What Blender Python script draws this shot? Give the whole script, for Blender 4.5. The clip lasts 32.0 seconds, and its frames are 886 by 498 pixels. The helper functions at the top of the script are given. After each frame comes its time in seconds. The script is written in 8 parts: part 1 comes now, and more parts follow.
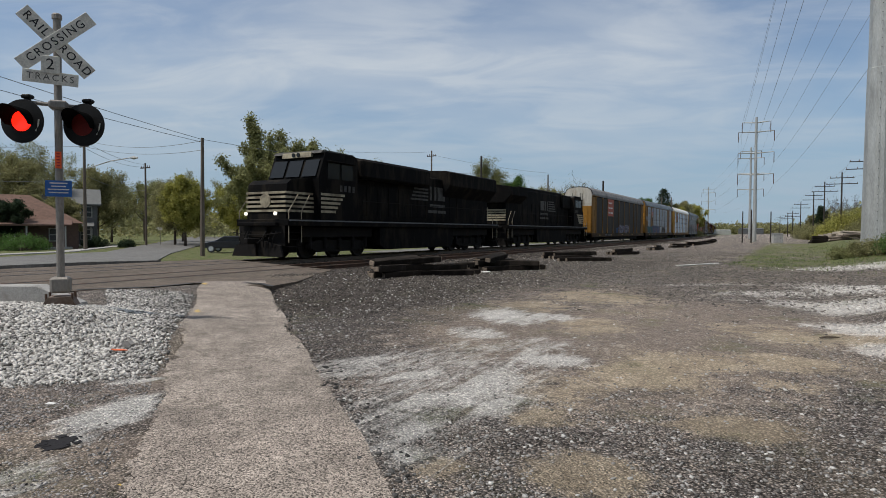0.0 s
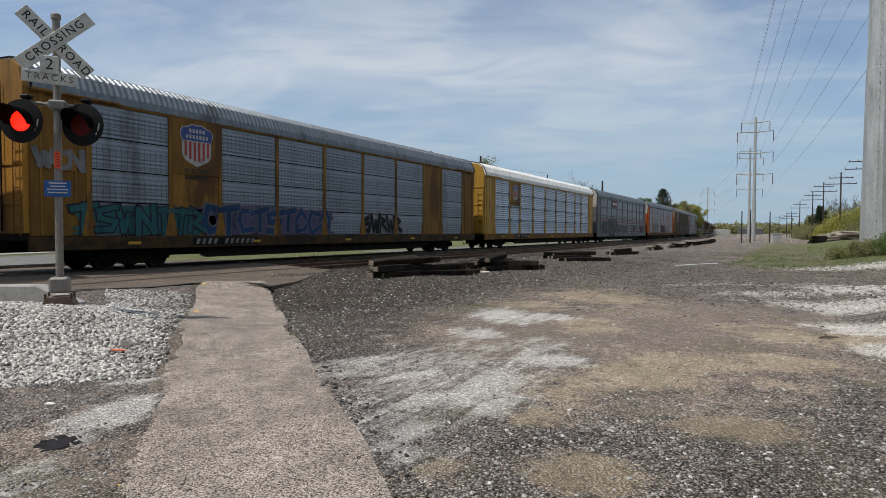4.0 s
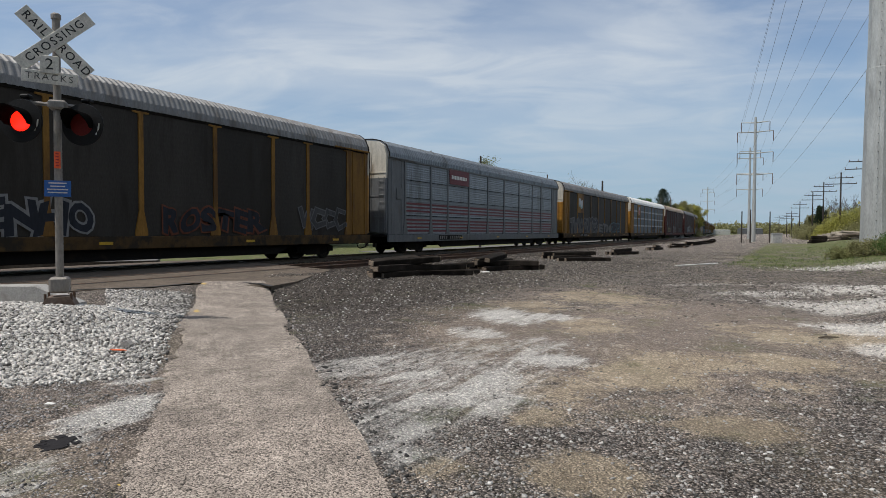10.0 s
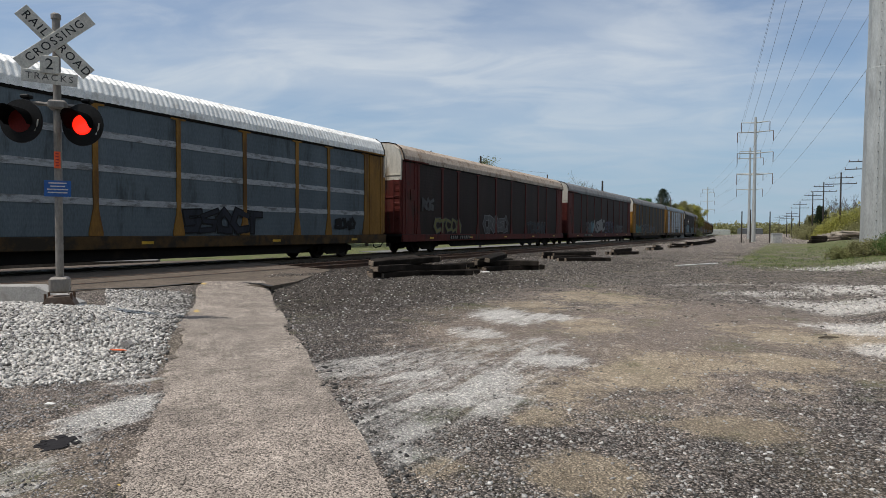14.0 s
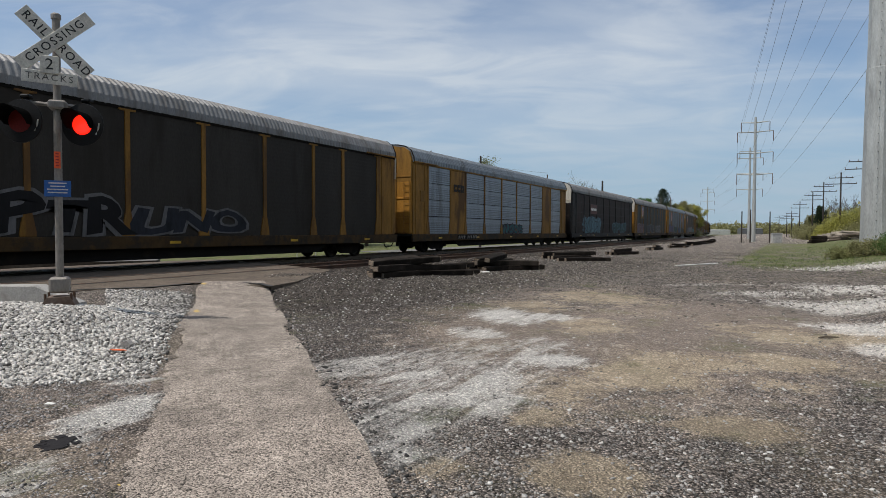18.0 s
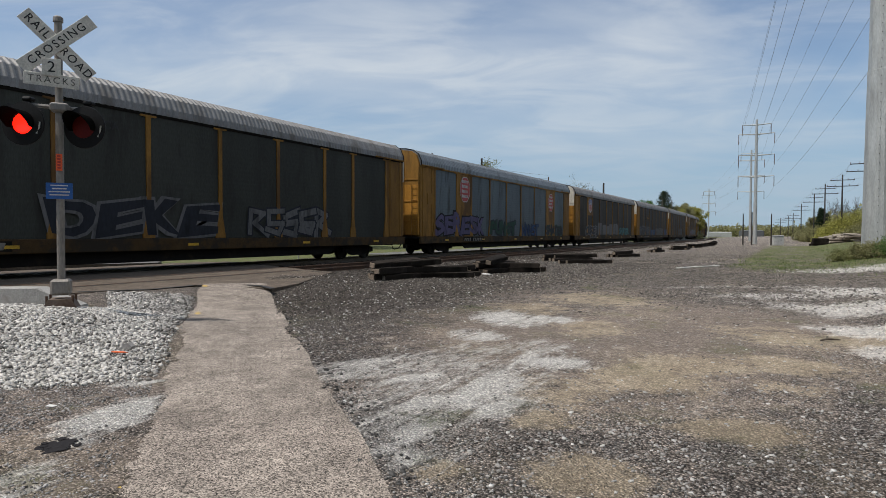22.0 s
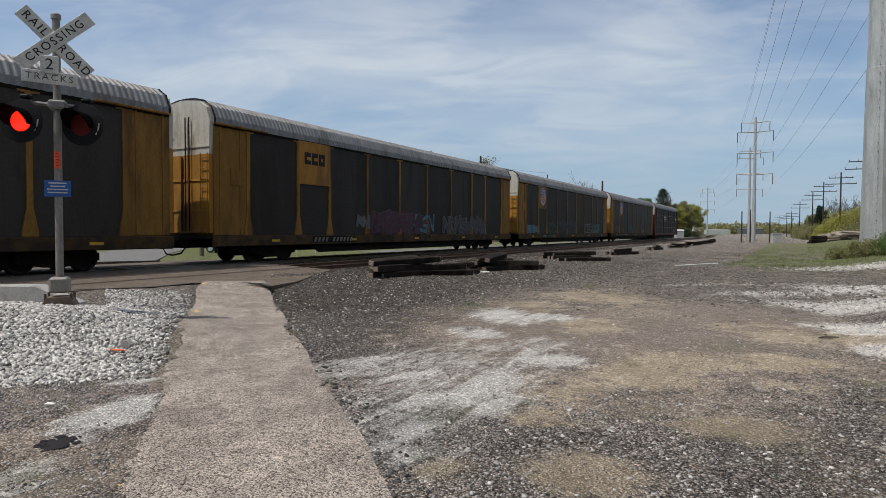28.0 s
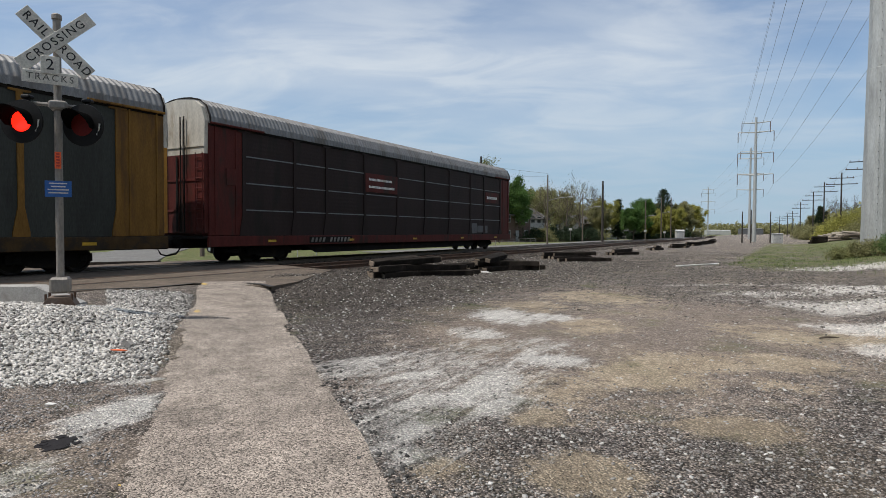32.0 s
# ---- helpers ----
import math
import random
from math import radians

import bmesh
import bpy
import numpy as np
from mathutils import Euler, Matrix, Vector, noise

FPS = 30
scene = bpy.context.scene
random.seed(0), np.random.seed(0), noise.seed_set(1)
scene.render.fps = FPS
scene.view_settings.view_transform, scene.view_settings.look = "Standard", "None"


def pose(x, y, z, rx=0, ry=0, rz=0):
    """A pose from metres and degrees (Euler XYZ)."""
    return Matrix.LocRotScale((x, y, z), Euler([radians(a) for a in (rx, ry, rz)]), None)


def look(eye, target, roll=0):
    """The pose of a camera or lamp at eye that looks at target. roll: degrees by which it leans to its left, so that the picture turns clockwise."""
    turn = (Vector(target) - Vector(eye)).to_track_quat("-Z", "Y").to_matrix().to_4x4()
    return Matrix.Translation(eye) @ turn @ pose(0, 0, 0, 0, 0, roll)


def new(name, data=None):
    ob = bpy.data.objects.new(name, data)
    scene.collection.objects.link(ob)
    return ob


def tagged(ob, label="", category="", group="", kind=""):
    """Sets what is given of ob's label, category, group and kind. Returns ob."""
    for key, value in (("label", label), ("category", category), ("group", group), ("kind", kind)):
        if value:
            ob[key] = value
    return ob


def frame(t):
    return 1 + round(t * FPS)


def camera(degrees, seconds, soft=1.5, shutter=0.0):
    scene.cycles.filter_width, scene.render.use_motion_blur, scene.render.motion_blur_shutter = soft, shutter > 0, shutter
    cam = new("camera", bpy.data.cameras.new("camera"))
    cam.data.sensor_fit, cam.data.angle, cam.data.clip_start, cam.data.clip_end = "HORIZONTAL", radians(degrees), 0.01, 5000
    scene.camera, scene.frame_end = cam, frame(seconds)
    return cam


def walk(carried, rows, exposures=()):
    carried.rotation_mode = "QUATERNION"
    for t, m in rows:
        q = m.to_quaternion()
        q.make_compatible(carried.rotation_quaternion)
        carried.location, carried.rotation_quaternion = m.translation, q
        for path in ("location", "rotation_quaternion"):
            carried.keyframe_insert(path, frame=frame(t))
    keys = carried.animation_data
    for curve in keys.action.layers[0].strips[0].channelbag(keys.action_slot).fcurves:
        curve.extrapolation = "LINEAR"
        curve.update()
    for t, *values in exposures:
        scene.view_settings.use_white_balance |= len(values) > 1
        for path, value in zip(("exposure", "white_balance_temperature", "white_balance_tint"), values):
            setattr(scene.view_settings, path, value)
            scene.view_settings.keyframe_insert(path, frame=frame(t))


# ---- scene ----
DUR = 32.0
EYE_Z = 1.27
TRACK_X, NEAR_X = -19.1, -15.0
cam = camera(72.6, DUR, soft=0.4)


def aim(dx=0.0, dy=0.0):
    """Camera pose, with a small shake in hundredths of a degree to the right and up."""
    yaw, pitch = 29.35 - dx * 0.054, -1.75 + dy * 0.054
    return pose(0, 0, EYE_Z, 0, 0, yaw) @ pose(0, 0, 0, 90 + pitch, 0, 0) @ pose(0, 0, 0, 0, 0, 0.25)


SHAKE = [(0, -1.2, 0), (1, -1.2, 0), (1.6, 0, 0), (16.5, 0, 0), (17.5, 0, -1.2), (18, 0, 0), (18.5, 0, 0.8), (19, 1.3, 1.3), (19.5, 0, 0.3),
         (20, 0, 2.2), (20.5, 0, 1.4), (21, 0, 1.5), (21.5, 1.8, 1.5), (22, -2.0, 4.0), (22.5, -0.9, 1.2), (23, 0, 1.5), (23.5, 0, 2.6),
         (24, 0, 1.6), (24.5, -0.8, 2.2), (25, 0.4, 1.6), (25.5, -0.2, 0.4), (27.5, 0, 0), (30.5, 0, 0), (31, -2.0, 0), (31.5, 0, 0), (32, -0.8, 0.5)]
walk(cam, [(t, aim(a, b)) for t, a, b in SHAKE], [(0, -0.13), (0.3, -0.12), (0.9, 0.0), (31.3, 0.0), (31.8, 0.09), (32, 0.12)])

# ---- world and sun ----
SUN_TO = Vector((-0.61, -0.79, 0)).normalized()      # level direction towards the sun
SUN_EL = radians(63)
sun = new("sun", bpy.data.lights.new("sun", "SUN"))
sun.data.energy, sun.data.angle, sun.data.color = 3.6, radians(0.6), (1.0, 0.94, 0.855)
sdir = Vector((SUN_TO.x * math.cos(SUN_EL), SUN_TO.y * math.cos(SUN_EL), math.sin(SUN_EL)))
sun.matrix_world = look((0, 0, 60), Vector((0, 0, 60)) - sdir)

world = bpy.data.worlds.new("sky")
scene.world = world
world.use_nodes = True
wn, wl = world.node_tree.nodes, world.node_tree.links
wn.clear()
sky = wn.new("ShaderNodeTexSky")
sky.sky_type, sky.sun_disc = "NISHITA", False
sky.sun_elevation, sky.sun_rotation = SUN_EL, math.atan2(SUN_TO.x, SUN_TO.y)
sky.air_density, sky.dust_density, sky.ozone_density = 1.0, 0.2, 3.0
geo = wn.new("ShaderNodeTexCoord")
sep = wn.new("ShaderNodeSeparateXYZ")
wl.new(geo.outputs["Generated"], sep.inputs[0])
# thin streaked cirrus: the direction projected on a level sheet
zc = wn.new("ShaderNodeMath"); zc.operation = "MAXIMUM"; zc.inputs[1].default_value = 0.0
wl.new(sep.outputs["Z"], zc.inputs[0])
za = wn.new("ShaderNodeMath"); za.operation = "ADD"; za.inputs[1].default_value = 0.16
wl.new(zc.outputs[0], za.inputs[0])
px = wn.new("ShaderNodeMath"); px.operation = "DIVIDE"
py = wn.new("ShaderNodeMath"); py.operation = "DIVIDE"
wl.new(sep.outputs["X"], px.inputs[0]); wl.new(za.outputs[0], px.inputs[1])
wl.new(sep.outputs["Y"], py.inputs[0]); wl.new(za.outputs[0], py.inputs[1])
comb = wn.new("ShaderNodeCombineXYZ")
wl.new(px.outputs[0], comb.inputs[0]); wl.new(py.outputs[0], comb.inputs[1])
mp = wn.new("ShaderNodeMapping"); mp.vector_type = "TEXTURE"
mp.inputs["Rotation"].default_value = (0, 0, radians(42)); mp.inputs["Scale"].default_value = (1.9, 1.0, 1.0)
mp.inputs["Location"].default_value = (3.3, 1.4, 0)
wl.new(comb.outputs[0], mp.inputs[0])
n1 = wn.new("ShaderNodeTexNoise"); n1.inputs["Scale"].default_value = 0.75; n1.inputs["Detail"].default_value = 7
n1.inputs["Roughness"].default_value = 0.5; n1.inputs["Distortion"].default_value = 0.5
wl.new(mp.outputs[0], n1.inputs["Vector"])
ramp = wn.new("ShaderNodeMapRange"); ramp.interpolation_type = "SMOOTHSTEP"
ramp.inputs["From Min"].default_value, ramp.inputs["From Max"].default_value = 0.36, 0.68
ramp.inputs["To Min"].default_value, ramp.inputs["To Max"].default_value = 0.3, 0.72
wl.new(n1.outputs["Fac"], ramp.inputs["Value"])
# fine fibres drawn across the soft veil
mp2 = wn.new("ShaderNodeMapping"); mp2.vector_type = "TEXTURE"
mp2.inputs["Rotation"].default_value = (0, 0, radians(20)); mp2.inputs["Scale"].default_value = (1.1, 0.6, 1.0)
wl.new(comb.outputs[0], mp2.inputs[0])
n2 = wn.new("ShaderNodeTexNoise"); n2.inputs["Scale"].default_value = 1.7; n2.inputs["Detail"].default_value = 12
n2.inputs["Roughness"].default_value = 0.54; n2.inputs["Distortion"].default_value = 0.9
wl.new(mp2.outputs[0], n2.inputs["Vector"])
fib = wn.new("ShaderNodeMapRange"); fib.interpolation_type = "SMOOTHSTEP"
fib.inputs["From Min"].default_value, fib.inputs["From Max"].default_value = 0.36, 0.7
fib.inputs["To Min"].default_value, fib.inputs["To Max"].default_value = -0.1, 0.17
wl.new(n2.outputs["Fac"], fib.inputs["Value"])
veil = wn.new("ShaderNodeMath"); veil.operation = "ADD"; veil.use_clamp = True
wl.new(ramp.outputs[0], veil.inputs[0]); wl.new(fib.outputs[0], veil.inputs[1])
cl = wn.new("ShaderNodeMix"); cl.data_type = "RGBA"
cl.inputs["B"].default_value = (8.2, 8.7, 9.1, 1)
wl.new(veil.outputs[0], cl.inputs["Factor"])
tint = wn.new("ShaderNodeVectorMath"); tint.operation = "MULTIPLY"; tint.inputs[1].default_value = (0.66, 0.98, 1.18)
wl.new(sky.outputs[0], tint.inputs[0]); wl.new(tint.outputs[0], cl.inputs["A"])
# pale haze that thickens towards the horizon
hz = wn.new("ShaderNodeMapRange"); hz.interpolation_type = "SMOOTHSTEP"
hz.inputs["From Min"].default_value, hz.inputs["From Max"].default_value = 0.0, 0.32
hz.inputs["To Min"].default_value, hz.inputs["To Max"].default_value = 0.85, 0.0
wl.new(zc.outputs[0], hz.inputs["Value"])
hm = wn.new("ShaderNodeMix"); hm.data_type = "RGBA"; hm.inputs["B"].default_value = (3.95, 5.3, 6.7, 1)
wl.new(hz.outputs[0], hm.inputs["Factor"]); wl.new(cl.outputs["Result"], hm.inputs["A"])
bg = wn.new("ShaderNodeBackground"); bg.inputs["Strength"].default_value = 0.085
wl.new(hm.outputs["Result"], bg.inputs["Color"])
wo = wn.new("ShaderNodeOutputWorld")
wl.new(bg.outputs[0], wo.inputs["Surface"])


# ---- materials ----
def mat(name, col, rough=0.7, metal=0.0, var=0.25, scale=4.0, fine=40.0, bump=0.15, dirt=None, dirt_amt=0.0, dirt_scale=1.5, obj_var=0.0, island=0.0, streak=1.0, emit=0.0, spec=0.5):
    m = bpy.data.materials.new(name)
    m.use_nodes = True
    n, l = m.node_tree.nodes, m.node_tree.links
    b = n["Principled BSDF"]
    b.inputs["Roughness"].default_value, b.inputs["Metallic"].default_value = rough, metal
    b.inputs["Specular IOR Level"].default_value = spec
    tc = n.new("ShaderNodeTexCoord")
    mp = n.new("ShaderNodeMapping"); mp.inputs["Scale"].default_value = (1, 1, 1 / streak)
    l.new(tc.outputs["Object"], mp.inputs[0])
    a = n.new("ShaderNodeTexNoise"); a.inputs["Scale"].default_value = scale; a.inputs["Detail"].default_value = 5
    f = n.new("ShaderNodeTexNoise"); f.inputs["Scale"].default_value = fine; f.inputs["Detail"].default_value = 3
    l.new(mp.outputs[0], a.inputs["Vector"]); l.new(mp.outputs[0], f.inputs["Vector"])
    mul = n.new("ShaderNodeMath"); mul.operation = "ADD"
    l.new(a.outputs["Fac"], mul.inputs[0]); l.new(f.outputs["Fac"], mul.inputs[1])
    fac = n.new("ShaderNodeMapRange")
    fac.inputs["From Min"].default_value, fac.inputs["From Max"].default_value = 0.7, 1.3
    fac.inputs["To Min"].default_value, fac.inputs["To Max"].default_value = 1 - var, 1 + var
    l.new(mul.outputs[0], fac.inputs["Value"])
    val = fac.outputs[0]
    if obj_var or island:
        src = n.new("ShaderNodeObjectInfo").outputs["Random"] if obj_var else n.new("ShaderNodeNewGeometry").outputs["Random Per Island"]
        amt = obj_var or island
        r = n.new("ShaderNodeMapRange"); r.inputs["To Min"].default_value, r.inputs["To Max"].default_value = 1 - amt, 1 + amt
        l.new(src, r.inputs["Value"])
        m2 = n.new("ShaderNodeMath"); m2.operation = "MULTIPLY"
        l.new(val, m2.inputs[0]); l.new(r.outputs[0], m2.inputs[1])
        val = m2.outputs[0]
    sc = n.new("ShaderNodeVectorMath"); sc.operation = "SCALE"; sc.inputs[0].default_value = col[:3]
    l.new(val, sc.inputs["Scale"])
    out = sc.outputs[0]
    if dirt is not None:
        dn = n.new("ShaderNodeTexNoise"); dn.inputs["Scale"].default_value = dirt_scale; dn.inputs["Detail"].default_value = 8; dn.inputs["Roughness"].default_value = 0.65
        l.new(mp.outputs[0], dn.inputs["Vector"])
        dr = n.new("ShaderNodeMapRange"); dr.interpolation_type = "SMOOTHSTEP"
        dr.inputs["From Min"].default_value, dr.inputs["From Max"].default_value = 0.62 - 0.3 * dirt_amt, 0.78 - 0.3 * dirt_amt
        l.new(dn.outputs["Fac"], dr.inputs["Value"])
        mx = n.new("ShaderNodeMix"); mx.data_type = "RGBA"; mx.inputs["B"].default_value = (*dirt[:3], 1)
        l.new(dr.outputs[0], mx.inputs["Factor"]); l.new(out, mx.inputs["A"])
        out = mx.outputs["Result"]
    l.new(out, b.inputs["Base Color"])
    if bump:
        bp = n.new("ShaderNodeBump"); bp.inputs["Strength"].default_value = bump; bp.inputs["Distance"].default_value = 0.02
        l.new(f.outputs["Fac"], bp.inputs["Height"]); l.new(bp.outputs[0], b.inputs["Normal"])
    if emit:
        b.inputs["Emission Color"].default_value = (*col[:3], 1)
        b.inputs["Emission Strength"].default_value = emit
    return m


# ---- mesh helpers ----
class Shape:
    """Collects faces for one mesh."""

    def __init__(self):
        self.v, self.f, self.smooth = [], [], False

    def add(self, vs, fs):
        k = len(self.v)
        self.v += [tuple(p) for p in vs]
        self.f += [tuple(i + k for i in q) for q in fs]
        return self

    def box(self, x0, x1, y0, y1, z0, z1, bev=0.0, m=None):
        if bev:
            c = bev
            vs, ring = [], []
            for z, o in ((z0, c), (z0 + c, 0), (z1 - c, 0), (z1, c)):
                a, b, p, q = x0 + o, x1 - o, y0 + o, y1 - o
                if o:
                    pts = [(a, p), (b, p), (b, q), (a, q)]
                    pts = [(a, p), (a, p), (b, p), (b, p), (b, q), (b, q), (a, q), (a, q)]
                else:
                    pts = [(a, p + c), (a + c, p), (b - c, p), (b, p + c), (b, q - c), (b - c, q), (a + c, q), (a, q - c)]
                vs += [(*pt, z) for pt in pts]
            fs = []
            for r in range(3):
                for i in range(8):
                    j = (i + 1) % 8
                    fs.append((r * 8 + i, r * 8 + j, r * 8 + 8 + j, r * 8 + 8 + i))
            fs += [(6, 4, 2, 0), (24, 26, 28, 30)]
        else:
            vs = [(x0, y0, z0), (x1, y0, z0), (x1, y1, z0), (x0, y1, z0), (x0, y0, z1), (x1, y0, z1), (x1, y1, z1), (x0, y1, z1)]
            fs = [(0, 3, 2, 1), (4, 5, 6, 7), (0, 1, 5, 4), (1, 2, 6, 5), (2, 3, 7, 6), (3, 0, 4, 7)]
        if m is not None:
            vs = [m @ Vector(p) for p in vs]
        return self.add(vs, fs)

    def tube(self, pts, radii, n=8, caps=True):
        pts = [Vector(p) for p in pts]
        if not hasattr(radii, "__len__"):
            radii = [radii] * len(pts)
        vs, fs = [], []
        for i, p in enumerate(pts):
            d = (pts[min(i + 1, len(pts) - 1)] - pts[max(i - 1, 0)]).normalized()
            u = d.orthogonal().normalized() if abs(d.z) < 0.9 else Vector((1, 0, 0)).cross(d).normalized()
            w = d.cross(u)
            for k in range(n):
                a = 2 * math.pi * k / n
                vs.append(p + radii[i] * (math.cos(a) * u + math.sin(a) * w))
        for i in range(len(pts) - 1):
            for k in range(n):
                j = (k + 1) % n
                fs.append((i * n + k, i * n + j, i * n + n + j, i * n + n + k))
        if caps:
            fs.append(tuple(reversed(range(n))))
            fs.append(tuple((len(pts) - 1) * n + k for k in range(n)))
        return self.add(vs, fs)

    def prism(self, poly, axis, a, b):
        """A closed outline drawn out along an axis from a to b."""
        n = len(poly)
        put = {"x": lambda p, t: (t, p[0], p[1]), "y": lambda p, t: (p[0], t, p[1]), "z": lambda p, t: (p[0], p[1], t)}[axis]
        vs = [put(p, a) for p in poly] + [put(p, b) for p in poly]
        fs = [(i, (i + 1) % n, n + (i + 1) % n, n + i) for i in range(n)] + [tuple(reversed(range(n))), tuple(range(n, 2 * n))]
        return self.add(vs, fs)

    def mesh(self, name, material):
        me = bpy.data.meshes.new(name)
        me.from_pydata(self.v, [], self.f)
        me.materials.append(material)
        bm = bmesh.new(); bm.from_mesh(me)
        bmesh.ops.recalc_face_normals(bm, faces=bm.faces)
        bm.to_mesh(me); bm.free()
        if self.smooth:
            me.shade_smooth()
        return me


def part(name, shape, material, parent=None, label="", m=None):
    me = shape if isinstance(shape, bpy.types.Mesh) else shape.mesh(name, material)
    ob = new(name, me)
    if parent is not None:
        ob.parent = parent
    if m is not None:
        ob.matrix_basis = m
    if label:
        ob["label"] = label
    return ob


def thing(name, label, category, group="", m=None, kind=""):
    ob = tagged(new(name), label, category, group, kind)
    if m is not None:
        ob.matrix_basis = m
    return ob


# ---- track line ----
CUR0, CUR1, CUR_R = 90.0, 200.0, 1450.0


def track_at(s, centre=TRACK_X):
    """Point and heading (radians to the left of +y) of a track at s metres along it."""
    if s <= CUR0:
        return centre, s, 0.0
    e = (min(s, CUR1) - CUR0) / CUR_R
    x, y = -CUR_R * (1 - math.cos(e)), CUR0 + CUR_R * math.sin(e)
    d = max(0.0, s - CUR1)
    x, y = x - d * math.sin(e), y + d * math.cos(e)
    return x + centre * math.cos(e), y + centre * math.sin(e), e


def train_shift(t):
    return 20.6977 * t + 0.011 * t * t
# ---- ground ----
def smooth(a, b, x):
    u = np.clip((x - a) / (b - a), 0, 1)
    return u * u * (3 - 2 * u)


MAST = (-9.11, 4.88)


def mound(x, y):
    """Gravel heaped round the signal mast."""
    u, w = x * 0.8716 + y * 0.4902, -x * 0.4902 + y * 0.8716
    return 0.40 * np.exp(-((u + 5.9) / 2.2) ** 2 - ((w - 8.3) / 1.6) ** 2)


def ground_z(x, y):
    """Height of the open ground."""
    x, y = np.asarray(x, float), np.asarray(y, float)
    p = -x
    z = -0.2 + 0.04 * smooth(8.5, 12.5, p) - 0.55 * smooth(22, 26.5, p) - 0.3 * smooth(48, 110, p)
    z = z + 0.85 * smooth(0.5, 6, x) * smooth(20, 38, y) * (1 - smooth(60, 110, y))
    z = z - 0.35 * smooth(70, 130, y) * (1 - smooth(4, 14, p)) * (p < 14)
    z = z + mound(x, y)
    z = z + 0.35 * smooth(0.6, 2.6, x) * np.exp(-((y - 13.5) / 5.5) ** 2)
    z = z + 0.12 * smooth(9.4, 11.6, p) * (1 - smooth(14.0, 17.5, y)) * (1 - smooth(22, 24, p))
    return z
# ---- train ----
PITCH_L = 28.4
S0 = 62.4            # tail of the second engine at the start
YEL, GREY_D = (0.215, 0.112, 0.026), (0.037, 0.0335, 0.03)
GRIME = (0.055, 0.048, 0.042)
M = {}
M["yellow"] = mat("rail_yellow_paint", YEL, 0.6, dirt=(0.105, 0.056, 0.022), dirt_amt=0.55, dirt_scale=1.1, streak=4, obj_var=0.18, spec=0.15)
M["grimy_yellow"] = mat("grimy_yellow_steel", (0.072, 0.043, 0.018), 0.7, dirt=(0.03, 0.024, 0.018), dirt_amt=0.6, dirt_scale=1.6, obj_var=0.2, spec=0.15)
M["grimy_orange"] = mat("grimy_orange_sill", (0.16, 0.045, 0.014), 0.7, dirt=(0.05, 0.025, 0.015), dirt_amt=0.5, dirt_scale=1.5, spec=0.15)
# lighter copy of the side yellow: sunlight on the ends is put into the colour
M["end_yellow"] = mat("cleaner_yellow_end_paint", (0.36, 0.175, 0.03), 0.6, dirt=(0.2, 0.1, 0.03), dirt_amt=0.4, dirt_scale=1.1, streak=4, obj_var=0.15, spec=0.2)
M["faded_white"] = mat("faded_white_stencil", (0.16, 0.15, 0.135), 0.7, dirt=(0.05, 0.045, 0.04), dirt_amt=0.5, dirt_scale=5, obj_var=0.3)
M["bright_yellow"] = mat("fresh_yellow_paint", (0.4, 0.225, 0.028), 0.5, dirt=(0.22, 0.125, 0.03), dirt_amt=0.3, streak=4)
M["orange"] = mat("orange_paint", (0.42, 0.085, 0.012), 0.5, dirt=(0.22, 0.07, 0.03), dirt_amt=0.3, streak=4, spec=0.15)
M["maroon"] = mat("maroon_paint", (0.085, 0.019, 0.016), 0.6, dirt=(0.04, 0.022, 0.018), dirt_amt=0.4, streak=4, spec=0.15)
M["black_body"] = mat("black_car_paint", (0.016, 0.014, 0.014), 0.55, dirt=(0.03, 0.026, 0.023), dirt_amt=0.4, streak=4, spec=0.15)
M["grey_body"] = mat("grey_car_paint", (0.115, 0.122, 0.13), 0.55, dirt=(0.09, 0.085, 0.08), dirt_amt=0.3, streak=4)
M["dark_panel"] = mat("weathered_dark_panel", GREY_D, 0.65, var=0.22, scale=0.8, dirt=(0.026, 0.0225, 0.019), dirt_amt=0.45, dirt_scale=0.9, streak=5, obj_var=0.15, spec=0.15)
M["green_panel"] = mat("weathered_greenish_panel", (0.04, 0.043, 0.039), 0.65, scale=0.8, dirt=(0.03, 0.03, 0.028), dirt_amt=0.35, streak=5, obj_var=0.12, spec=0.15)
M["blue_panel"] = mat("blue_grey_panel", (0.095, 0.12, 0.14), 0.55, scale=0.8, dirt=(0.05, 0.058, 0.062), dirt_amt=0.35, streak=5, obj_var=0.1, spec=0.15)
M["red_panel"] = mat("dark_maroon_panel", (0.028, 0.019, 0.018), 0.65, scale=0.8, dirt=(0.022, 0.018, 0.016), dirt_amt=0.4, streak=5, obj_var=0.12, spec=0.15)
M["roof_grey"] = mat("galvanised_roof", (0.19, 0.19, 0.193), 0.6, metal=0.2, dirt=(0.13, 0.122, 0.115), dirt_amt=0.45, streak=3)
M["roof_zinc"] = mat("bluish_zinc_roof", (0.165, 0.185, 0.205), 0.42, metal=0.5, dirt=(0.1, 0.105, 0.11), dirt_amt=0.35, streak=3)
M["roof_white"] = mat("white_painted_roof", (0.75, 0.75, 0.73), 0.5, dirt=(0.45, 0.43, 0.4), dirt_amt=0.25)
M["roof_tan"] = mat("rusty_tan_roof", (0.38, 0.31, 0.25), 0.6, dirt=(0.22, 0.15, 0.1), dirt_amt=0.4)
M["white"] = mat("white_paint", (0.72, 0.71, 0.68), 0.5, dirt=(0.4, 0.36, 0.3), dirt_amt=0.3, streak=3)
